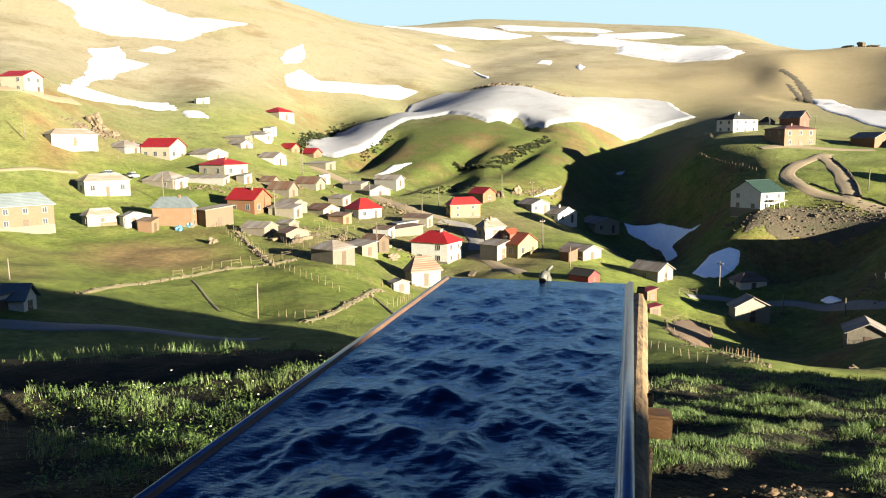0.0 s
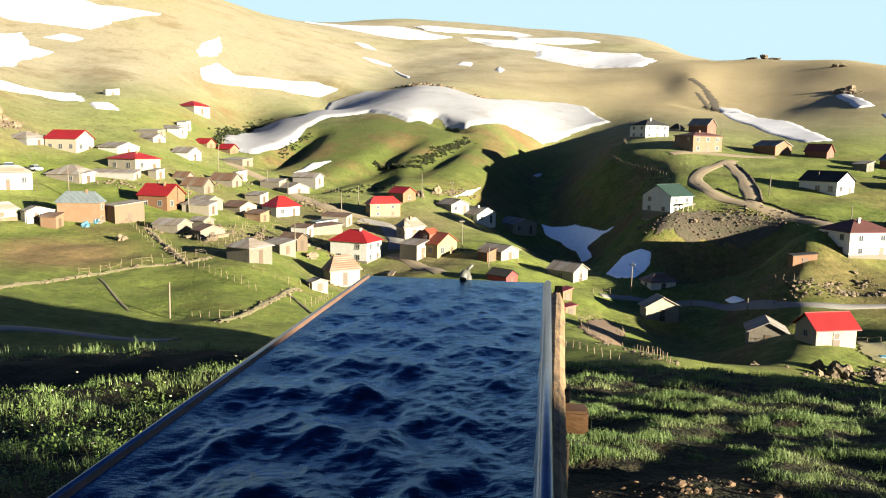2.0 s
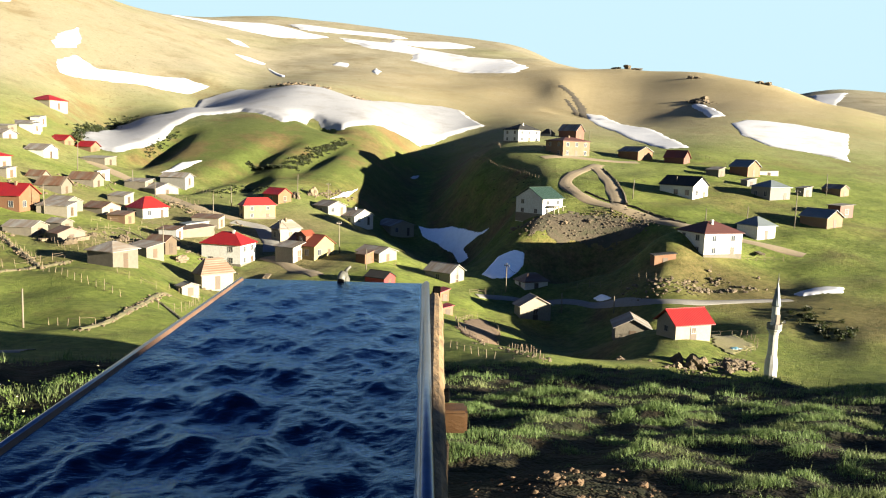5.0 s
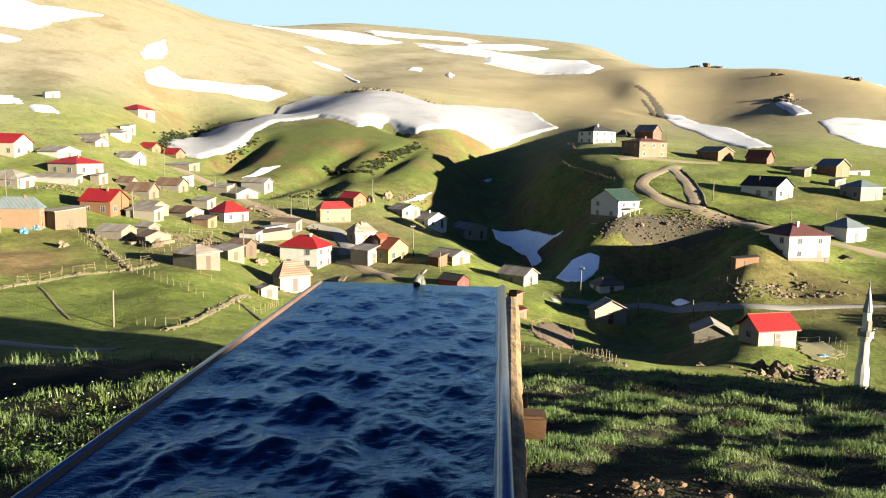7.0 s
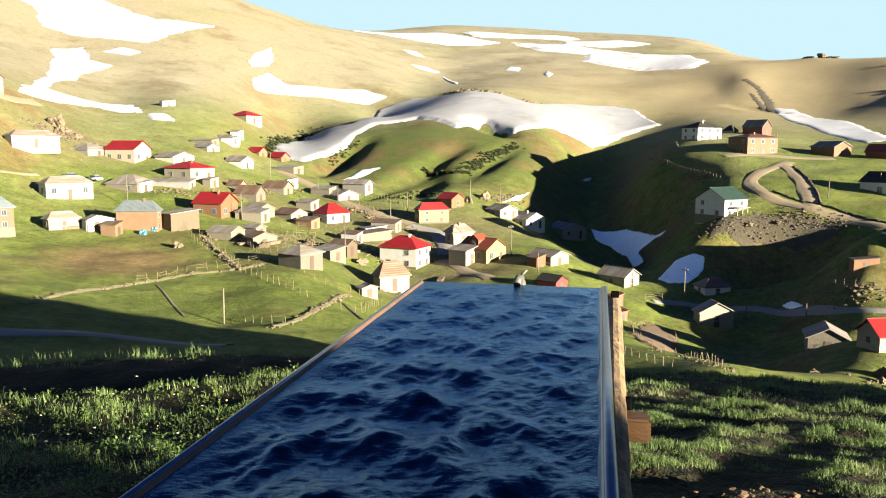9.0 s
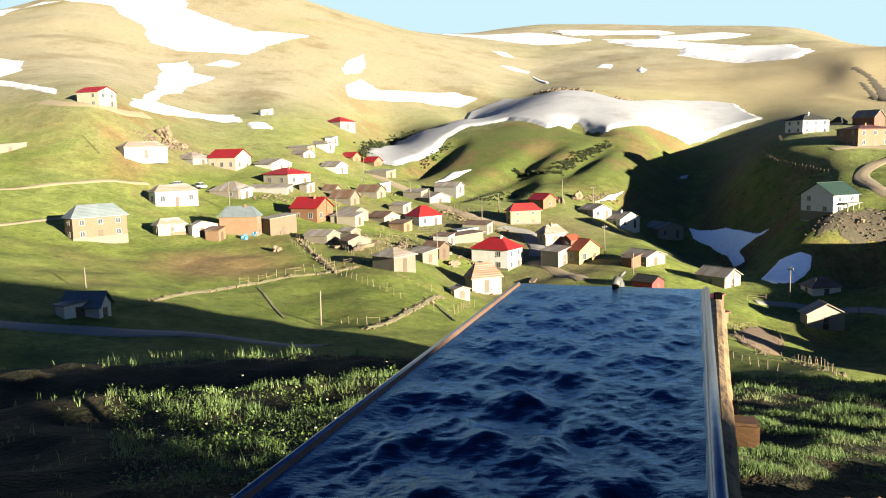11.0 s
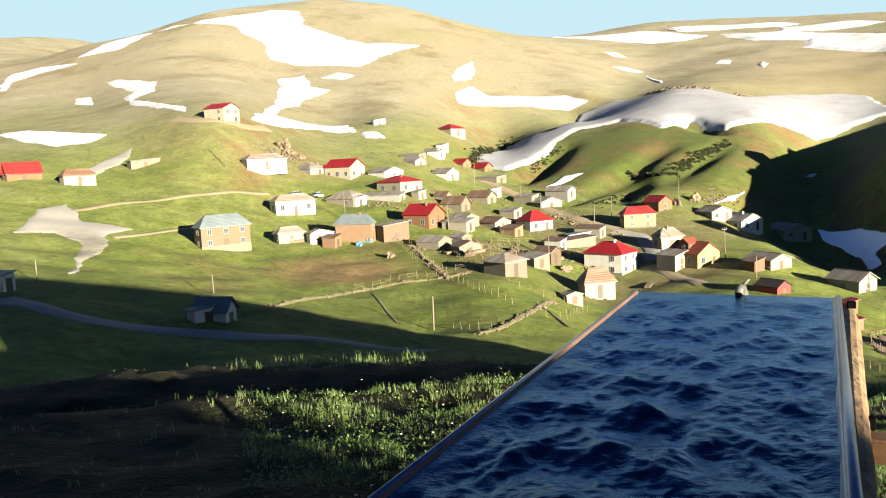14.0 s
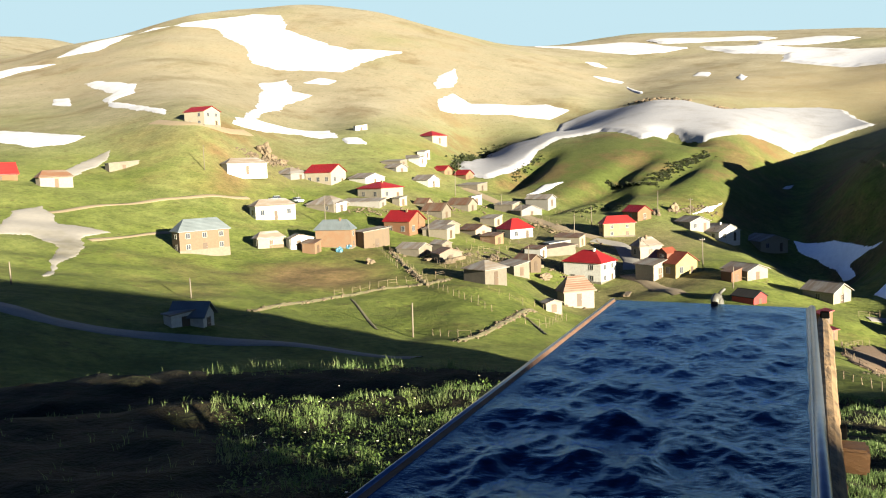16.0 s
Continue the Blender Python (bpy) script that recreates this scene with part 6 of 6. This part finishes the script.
road('path', 'faint earth path across the meadow', [(-92.6, 125.7), (-89.4, 139.3), (-86.9, 144.7)], 1.2, TRACK)

# ---- field banks, fences, poles and rocks ----
bank("uneven turf and stone dyke along a field", [(-45.4, 93.2), (-42.9, 108.5), (-37.3, 119.0), (-30.3, 122.8), (-24.8, 126.8)], .8, .28, BANK, 0)
bank("uneven turf and stone dyke along a field", [(-41.5, 150.8), (-34.7, 136.8), (-28.0, 122.5)], .7, .26, BANK, 1)
bank("uneven turf and stone dyke along a field", [(-16.0, 84.5), (-13.3, 91.7), (-11.8, 103.2), (-9.6, 113.5)], .7, .26, BANK, 2)
bank("uneven turf and stone dyke along a field", [(-37.6, 111.8), (-32.2, 101.0), (-27.9, 92.4)], .4, .12, BANK, 3)
bank("uneven turf and stone dyke along a field", [(-11.2, 106.5), (-8.7, 103.2), (-6.5, 95.1)], .5, .2, BANK, 4)
bank("uneven turf and stone dyke along a field", [(-12.7, 150.3), (-18.2, 160.5), (-23.9, 167.3)], .5, .2, BANK, 5)
fence("crooked grey stakes with thin rails", [(18.7, 68.4), (19.6, 62.9), (20.3, 57.4)], 1.5, 0.65, 2, 0)
fence("crooked grey stakes with thin rails", [(30.6, 105.5), (35.5, 113.8), (38.9, 114.8), (38.0, 106.4), (28.5, 81.0)], 1.5, 0.65, 2, 1)
fence("crooked grey stakes with thin rails", [(29.8, 84.7), (26.9, 69.5), (23.1, 54.6)], 1.8, 0.6, 2, 2)
fence("crooked grey stakes with thin rails", [(77.8, 253.6), (71.3, 227.6), (73.7, 212.4), (76.0, 199.7)], 2.2, 1.0, 2, 3)
fence("crooked grey stakes with thin rails", [(-25.9, 138.3), (-21.3, 148.9), (-14.7, 160.9)], 2.0, 1.0, 2, 4)
fence("crooked grey stakes with thin rails", [(-25.3, 160.8), (-20.6, 170.1), (-14.4, 171.9)], 2.0, 1.0, 2, 5)
fence("crooked grey stakes with thin rails", [(-18.0, 215.2), (-9.4, 200.4), (-2.0, 194.2)], 2.0, 1.0, 2, 6)
fence("crooked grey stakes with thin rails", [(-94.3, 209.3), (-86.2, 203.8), (-77.1, 193.2)], 2.0, 1.0, 2, 7)
fence("crooked grey stakes with thin rails", [(-20.2, 90.6), (-16.5, 87.1), (-13.7, 88.0)], 1.6, 1.0, 2, 8)
fence("crooked grey stakes with thin rails", [(88.5, 120.5), (94.3, 121.1), (99.0, 121.0)], 2.0, 1.0, 2, 9)
fence("crooked grey stakes with thin rails", [(67.0, 122.6), (66.0, 114.9), (67.7, 111.7)], 2.0, 1.0, 2, 10)
fence("crooked grey stakes with thin rails", [(57.9, 128.4), (62.3, 126.1), (65.4, 119.6)], 2.2, 1.0, 2, 11)
fence("crooked grey stakes with thin rails", [(93.6, 323.0), (95.0, 297.3), (79.3, 229.7)], 2.0, 1.0, 2, 12)
fence("crooked grey stakes with thin rails", [(-10.0, 118.0), (-6.6, 120.1), (-4.6, 116.3)], 1.6, 1.0, 2, 13)
fence("crooked grey stakes with thin rails", [(39.7, 128.5), (46.5, 129.7)], 1.6, 1.0, 2, 14)
fence("crooked grey stakes with thin rails", [(-19.4, 135.2), (-16.8, 147.7), (-11.8, 153.6)], 2.2, 1.0, 2, 15)
fence("crooked grey stakes with thin rails", [(-29.3, 170.0), (-23.8, 175.3), (-14.9, 177.4)], 2.2, 1.0, 2, 16)
fence("crooked grey stakes with thin rails", [(-35.7, 154.6), (-29.3, 140.1), (-24.4, 130.2)], 2.2, 1.0, 2, 17)
fence("crooked grey stakes with thin rails", [(-17.0, 118.2), (-13.1, 114.9), (-10.6, 114.9)], 2.2, 1.0, 2, 18)
fence("crooked grey stakes with thin rails", [(-15.2, 198.9), (-9.1, 192.2), (-3.3, 185.1)], 2.4, 1.0, 2, 19)
fence("crooked grey stakes with thin rails", [(79.7, 118.4), (79.7, 113.3), (79.4, 110.4)], 2.4, 1.0, 2, 20)
fence("crooked grey stakes with thin rails", [(-49.1, 160.0), (-41.7, 147.1), (-35.7, 134.7)], 2.4, 1.0, 2, 21)
fence("crooked grey stakes with thin rails", [(22.6, 146.6), (26.8, 145.1), (31.3, 146.0)], 2.4, 1.0, 2, 22)
pole(-22.7, 90.4, 4.3, False, -0.7)
pole(47.4, 131.2, 5.4, True, 1.4)
pole(53.9, 120.4, 3.4, False, 1.4)
pole(20.0, 156.7, 6.6, True, -1.4)
pole(15.6, 214.4, 6.7, False, -0.7)
pole(23.7, 210.8, 6.9, True, 0.0)
pole(22.8, 139.5, 3.8, False, 1.4)
pole(-13.5, 148.9, 5.3, False, 0.0)
pole(-42.3, 227.8, 7.5, False, -1.4)
pole(-5.8, 186.7, 5.8, False, 1.4)
pole(-1.8, 202.0, 5.4, False, 1.4)
pole(-63.9, 173.5, 6.8, False, -1.4)
pole(-38.2, 171.2, 6.0, False, -1.4)
pole(-27.0, 217.7, 4.9, False, -1.4)
pole(8.2, 160.5, 7.2, True, 1.4)
pole(89.1, 162.3, 4.6, False, 1.4)
pole(115.2, 139.1, 8.3, True, 0.0)
pole(146.3, 166.0, 5.5, False, -1.4)
pole(93.5, 139.3, 4.0, False, -0.7)
pole(106.9, 225.0, 5.9, False, 1.4)
pole(102.6, 166.0, 4.0, False, -1.4)
pole(-102.1, 187.8, 6.6, False, -1.4)
pole(-55.0, 95.1, 2.8, False, -0.7)
pole(103.0, 138.7, 4.6, False, -0.7)
pole(58.5, 110.3, 2.8, False, -1.4)
pole(-72.1, 82.3, 2.9, False, 0.0)
pole(-47.4, 264.1, 4.3, False, -1.4)
pole(-20.9, 210.3, 4.7, False, -1.4)
boulder("cracked pale boulder in the turf", 46.0, 68.4, (1.05, 0.85, 1.0), 1)
boulder("rough lichen-grey rock outcrop", 44.7, 69.6, (0.7, 0.6, 0.7), 2)
boulder("cracked pale boulder in the turf", 43.6, 68.0, (0.5, 0.45, 0.4), 3)
boulder("rough lichen-grey rock outcrop", 47.4, 69.4, (0.6, 0.5, 0.5), 22)
boulder("cracked pale boulder in the turf", 52.4, 70.3, (0.9, 0.8, 0.4), 5)
boulder("rough lichen-grey rock outcrop", 51.9, 71.1, (0.6, 0.5, 0.4), 6)
boulder("cracked pale boulder in the turf", 39.2, 71.9, (0.5, 0.4, 0.3), 7)
boulder("rough lichen-grey rock outcrop", 76.6, 86.0, (0.6, 0.5, 0.4), 8)
boulder("cracked pale boulder in the turf", -102.2, 226.3, (2.6, 2.1, 2.4), 9)
boulder("rough lichen-grey rock outcrop", -98.6, 224.5, (1.4, 1.1, 1.1), 10)
boulder("cracked pale boulder in the turf", 251.0, 384.9, (3.4, 2.8, 2.0), 11)
boulder("rough lichen-grey rock outcrop", 86.6, 112.3, (0.3, 0.3, 0.3), 12)
boulder("cracked pale boulder in the turf", -99.6, 222.4, (1.4, 1.1, 1.3), 13)
boulder("rough lichen-grey rock outcrop", 58.9, 159.2, (0.8, 0.7, 0.5), 14)
boulder("cracked pale boulder in the turf", 68.7, 154.4, (0.8, 0.7, 0.4), 15)
boulder("rough lichen-grey rock outcrop", 74.1, 153.6, (0.7, 0.6, 0.5), 16)
boulder("rough lichen-grey rock outcrop", 327.7, 433.1, (2.2, 1.8, 1.0), 18)
rubble('grey and tan spoil stones below the track', [(61.4, 157.1), (67.6, 154.7), (75.0, 153.7), (81.7, 151.2), (86.0, 148.0)], 2.2, 950, 0.24, 40)
rubble('loose stones under the white house', [(63.8, 114.6), (65.7, 109.1), (75.1, 112.7), (80.7, 113.1)], 1.2, 140, 0.35, 41)
rubble('broken stones along the road cutting', [(62.3, 110.1), (67.0, 106.2), (76.3, 108.1), (82.8, 107.1)], 0.9, 160, 0.3, 42)
rubble('rubble round the rocky knoll', [(42.6, 67.4), (45.2, 66.9), (49.0, 69.0)], 1.0, 60, 0.22, 43)
rubble('stones of an old pen wall', [(49.7, 69.4), (53.6, 71.9), (55.3, 71.4), (52.9, 69.1), (49.6, 67.9)], 0.5, 160, 0.3, 44)
rubble('loose stones and rubble in the village', [(-36.1, 151.3), (-29.4, 157.0), (-22.6, 157.9), (-15.1, 152.3)], 2.2, 320, 0.32, 45)
rubble('tumbled wall stones in the village', [(-13.6, 161.2), (-7.6, 161.4), (-3.6, 146.8), (-5.2, 131.6)], 1.6, 260, 0.32, 46)
rubble('rubble beside the village lane', [(-17.4, 207.1), (-7.5, 189.4), (0.8, 181.9)], 1.5, 220, 0.3, 47)
rubble('stones along the upper houses', [(-62.3, 188.2), (-48.8, 188.4), (-41.3, 205.8), (-34.3, 219.0)], 2.5, 260, 0.35, 48)
rubble('pale stones beside the long white house', [(-103.6, 215.3), (-100.0, 219.1), (-94.4, 222.9)], 2.0, 160, 0.6, 49)
rubble('crag stones on the crest', [(20.1, 428.0), (33.0, 398.0), (41.0, 391.6)], 2.2, 120, 0.9, 50)
rubble('crag stones above the snow', [(52.9, 374.5), (62.2, 372.4)], 2.0, 90, 0.8, 51)
rubble('dark crag stones on the far hill', [(246.4, 385.8), (246.6, 372.9)], 2.0, 80, 1.3, 52)
rubble('rubble at the foot of the hill', [(18.9, 221.8), (23.9, 221.8), (31.5, 229.7)], 1.6, 180, 0.4, 53)
rubble('grey stones strewn along the field dyke', [(-45.4, 93.2), (-42.9, 108.5), (-37.3, 119.0), (-30.3, 122.8), (-24.8, 126.8)], 0.35, 420, 0.24, 55)
rubble('grey stones strewn along the field dyke', [(-41.5, 150.8), (-34.7, 136.8), (-28.0, 122.5)], 0.35, 300, 0.24, 56)
rubble('grey stones strewn along the field dyke', [(-16.0, 84.5), (-13.3, 91.7), (-11.8, 103.2), (-9.6, 113.5)], 0.35, 300, 0.22, 57)
rubble('stones at the near paddock', [(24.4, 73.4), (23.9, 63.1), (23.3, 55.2)], 0.8, 110, 0.14, 54)
shrubs("dark low shrubs in the gullies", [(-30.1, 267.8), (-25.7, 283.5), (-21.2, 293.2)], 1.0, 60, 0.5, 70)
shrubs("dark low shrubs in the gullies", [(17.8, 253.4), (29.2, 273.8), (38.3, 285.7)], 1.1, 240, 0.6, 72)
shrubs("dark low shrubs in the gullies", [(-5.4, 215.0), (1.0, 238.7), (7.5, 223.3)], 1.6, 50, 0.5, 73)
shrubs("dark low shrubs in the gullies", [(67.1, 210.2), (72.0, 195.9), (72.6, 177.5)], 4.0, 60, 0.22, 74)
shrubs("dark low shrubs in the gullies", [(-53.1, 287.8), (-54.5, 350.5), (-47.0, 361.5)], 1.5, 60, 0.6, 76)
shrubs("dark low shrubs in the gullies", [(80.1, 93.5), (77.2, 85.7), (75.0, 79.4)], 1.4, 60, 0.5, 77)
soil("dug_plot", "brown dug plot inside the crooked fence", [(28.1, 97.0), (34.4, 111.6), (38.1, 113.7), (37.5, 105.9), (28.8, 82.2), (26.8, 82.4), (25.5, 84.4)], EARTH, 0.5, 5.0)
soil("eroded_ditch", "dark eroded ditch down the hillside", [(199.0, 470.5), (203.0, 471.4), (200.2, 445.1), (188.0, 400.0), (178.0, 378.0), (174.5, 379.0), (184.2, 405.0), (195.0, 440.0)], DITCH, 0.8, 7.0)
soil("eroded_ditch", "dark eroded ditch down the hillside", [(186.5, 430.0), (188.5, 428.0), (180.5, 396.0), (176.0, 384.0), (174.0, 386.0), (180.5, 408.0)], DITCH, 0.6, 5.0)
boulder("grey rock on the skyline", 297.0, 562.0, (3.4, 2.6, 2.6), 31, 0.35)
boulder("grey rock on the skyline", 303.5, 560.0, (4.0, 2.4, 1.2), 32, 0.35)
boulder("grey rock on the skyline", 289.0, 566.0, (5.0, 2.6, 1.0), 33, 0.3)
boulder("dark lichened outcrop on the far hill", 288.6, 458.7, (2.4, 1.8, 1.4), 34)
boulder("dark lichened outcrop on the far hill", 292.0, 456.0, (1.8, 1.4, 1.0), 35)
boulder("grey rock on the skyline", 318.3, 427.0, (2.6, 2.0, 1.3), 36)
boulder("grey rock on the skyline", 322.0, 424.0, (2.2, 1.6, 1.5), 37)
bank("dark cut edge beside the short cut", [(96.8, 193.5), (94.6, 183.2), (89.6, 168.0), (85.6, 158.6)], 0.7, 0.35, DITCH, 11)
bank("dark cut edge beside the loop", [(80.6, 170.0), (82.8, 162.5), (88.6, 152.6), (90.8, 142.0)], 0.6, 0.3, DITCH, 12)
fence("pale stakes along the shoulder of the ridge", [(74.6, 232.1), (72.6, 228.0), (73.2, 216.7), (75.5, 206.0), (77.3, 191.4)], 1.7, 1.0, 0, 83)
fence("pale stakes along the shoulder of the ridge", [(92.6, 320.3), (95.0, 311.6), (93.8, 293.8)], 2.4, 1.1, 0, 84)
fence("crooked grey stakes with thin rails", [(138.8, 215.0), (137.4, 196.0), (139.6, 186.5)], 2.2, 1.0, 1, 85)
fence("crooked grey stakes with thin rails", [(123.0, 182.1), (121.6, 170.5), (120.1, 162.8)], 2.2, 1.0, 1, 86)
plank_stack(-66.0, 149.3, 20, 3, 0.7, 0)
plank_stack(-26.9, 146.4, 60, 3, 0.6, 1)
plank_stack(-13.0, 154.4, 30, 4, 0.7, 2)
plank_stack(5.0, 142.8, 80, 4, 0.4, 3)
plank_stack(95.7, 124.7, 70, 5, 0.4, 4)
plank_stack(-36.4, 157.5, 10, 3, 0.5, 5)
plank_stack(-16.4, 154.3, 35, 3, 0.6, 6)
plank_stack(-32.3, 146.6, 50, 3, 0.5, 7)
cable((47.3, 131.2, -19.2), (51.3, 135.5, -21.7), 0.6)
cable((20.0, 156.7, -14.3), (28.8, 203.0, -16.3), 0.6)
cable((8.2, 160.5, -14.3), (13.1, 150.3, -17.8), 0.6)
tarp_heap('blue tarpaulin over a heap beside the brick house', -52.6, 150.4, (0.9, 0.7, 0.7), 2, TARP)
tarp_heap('blue tarpaulin over a heap beside the brick house', -51.7, 153.8, (1.2, 0.7, 0.9), 3, TARP)
tarp_heap('blue tarpaulin over firewood', -57.9, 148.5, (0.7, 0.6, 0.7), 5, TARP)
tarp_heap('heap of dark scrap wood', -95.8, 223.5, (1.8, 1.2, 1.2), 4, OLDWOOD)
tarp_heap('heap of split firewood in the village', -10.4, 148.3, (1.6, 1.0, 1.0), 6, OLDWOOD)
tarp_heap('heap of scrap boards in the village', -16.4, 153.5, (1.4, 1.0, 1.0), 7, OLDWOOD)
tarp_heap('heap of field stones', -21.2, 155.5, (1.2, 1.0, 0.9), 8, STONE)
tarp_heap('green-blue sheet by the old pen', 56.4, 76.5, (1.0, 0.3, 0.2), 9, TARP)
tarp_heap('heap of field stones', -27.9, 142.6, (1.2, 1.0, 0.9), 10, STONE)
tarp_heap('heap of scrap boards', -43.5, 141.7, (1.2, 0.9, 0.8), 11, OLDWOOD)
tarp_heap('heap of dark brushwood', 15.2, 215.6, (1.4, 1.0, 1.2), 12, OLDWOOD)
tarp_heap('heap of dark brushwood', 20.5, 221.3, (1.4, 1.0, 1.4), 13, OLDWOOD)
parked_car("pale blue-grey car parked on the meadow path", -77.7, 190.5, 150)
parked_car("pale blue-grey car parked on the meadow path", -81.8, 186.5, 10)
fence("crooked grey stakes with thin rails", [(-42.1, 151.5), (-35.4, 138.7), (-29.4, 126.2)], 1.8, 1.2, 2, 60)
fence("crooked grey stakes with thin rails", [(-41.0, 113.5), (-35.1, 122.5), (-25.4, 129.4)], 1.8, 1.2, 2, 61)
fence("crooked grey stakes with thin rails", [(-27.3, 120.3), (-20.3, 111.1), (-14.4, 104.5)], 1.8, 1.2, 2, 62)
fence("crooked grey stakes with thin rails", [(-26.7, 161.1), (-19.9, 163.5), (-14.7, 159.4)], 2.0, 1.2, 2, 63)
fence("crooked grey stakes with thin rails", [(-27.9, 142.6), (-21.6, 142.8), (-15.8, 147.3)], 2.0, 1.2, 2, 64)
fence("crooked grey stakes with thin rails", [(-9.8, 101.1), (-7.1, 100.5), (-5.6, 116.8)], 2.0, 1.2, 2, 65)
fence("crooked grey stakes with thin rails", [(-14.1, 228.9), (-3.7, 209.4), (0.9, 196.9)], 2.0, 1.2, 2, 66)
# dark clumps stand in for shade on the bank left of the crescent
shrubs("dark brush added as the shade of the bank beside the snow", [(-50.6, 261.4), (-50.7, 298.1), (-49.7, 352.4), (-42.3, 354.4)], 1.6, 170, 0.9, 91)
shrubs("dark brush along the dry watercourse", [(3.0, 257.4), (12.0, 248.6), (17.6, 249.7)], 0.8, 90, 0.6, 92)
soil("spoil_slope", "dark stony spoil on the slope below the track", [(60.5, 157.5), (65.0, 159.5), (73.7, 157.5), (80.9, 152.2), (86.5, 148.2), (82.0, 145.2), (74.0, 147.6), (66.5, 150.5), (61.0, 153.5)], SPOIL, 1.2, 6.0, 0.04)
soil("worn_ground", "pale trodden yard beside the knoll house", [(59.8, 86.8), (63.6, 86.6), (60.9, 78.4), (54.9, 74.5), (54.2, 77.6)], WORN, 0.5, 5.0, 0.04)
fence("crooked grey stakes with thin rails", [(60.5, 87.5), (64.4, 86.8), (61.6, 78.0), (56.0, 74.0)], 1.6, 0.8, 2, 82)
fence("crooked grey stakes with thin rails", [(31.1, 107.5), (28.1, 96.0), (26.1, 83.8), (27.0, 79.5)], 1.5, 0.65, 2, 81)
MINARET = (51.54, 63.77, -21.19, -15.54, -13.16, -9.93)


# ---- the minaret below the hill ----
def minaret(x, y, foot, balcony, eaves, tip):
    ob = thing("minaret", "slender white minaret with a blue-grey cone roof", "minaret", pose(x, y, foot, 0, 0, 11))
    b, e, t = balcony - foot, eaves - foot, tip - foot
    part("base", tube([(0, 0, -1.5), (0, 0, 2.2), (0, 0, 3.0)], [0.62, 0.62, 0.48], 12), WALLS["white"], ob)
    part("shaft", tube([(0, 0, 2.9), (0, 0, b - 0.35)], [0.47, 0.43], 14), WALLS["white"], ob, "whitewashed lower shaft")
    part("balcony", tube([(0, 0, b - 0.55), (0, 0, b - 0.25), (0, 0, b - 0.1), (0, 0, b)], [0.44, 0.56, 0.70, 0.72], 16), WALLS["white"], ob)
    rail = part("railing", tube([(0, 0, b), (0, 0, b + 0.55)], [0.71, 0.71], 16, False), WALLS["grey"], ob, "solid grey parapet")
    part("upper_shaft", tube([(0, 0, b), (0, 0, e)], [0.39, 0.37], 14), WALLS["white"], ob)
    part("door", boxes((-0.25, 0.25, -0.40, -0.35, b, b + 1.5)), DOOR, ob)
    for s in (-0.85, 0.85):
        part("loudspeaker", tube([(s * 0.75, -0.3, b + 0.62), (s * 0.95, -0.36, b + 0.66), (s * 1.1, -0.42, b + 0.68)], [0.05, 0.08, 0.18], 10), WALLS["white"], ob)
    part("roof", tube([(0, 0, e - 0.1), (0, 0, e), (0, 0, t - 0.9)], [0.43, 0.45, 0.04], 14), ROOFS["blue"], ob, "blue-grey lead cone")
    part("finial", tube([(0, 0, t - 0.95), (0, 0, t - 0.6), (0, 0, t - 0.5), (0, 0, t)], [0.05, 0.10, 0.04, 0.015], 8), PIPE, ob, "pale metal finial")
    return ob


minaret(*MINARET)
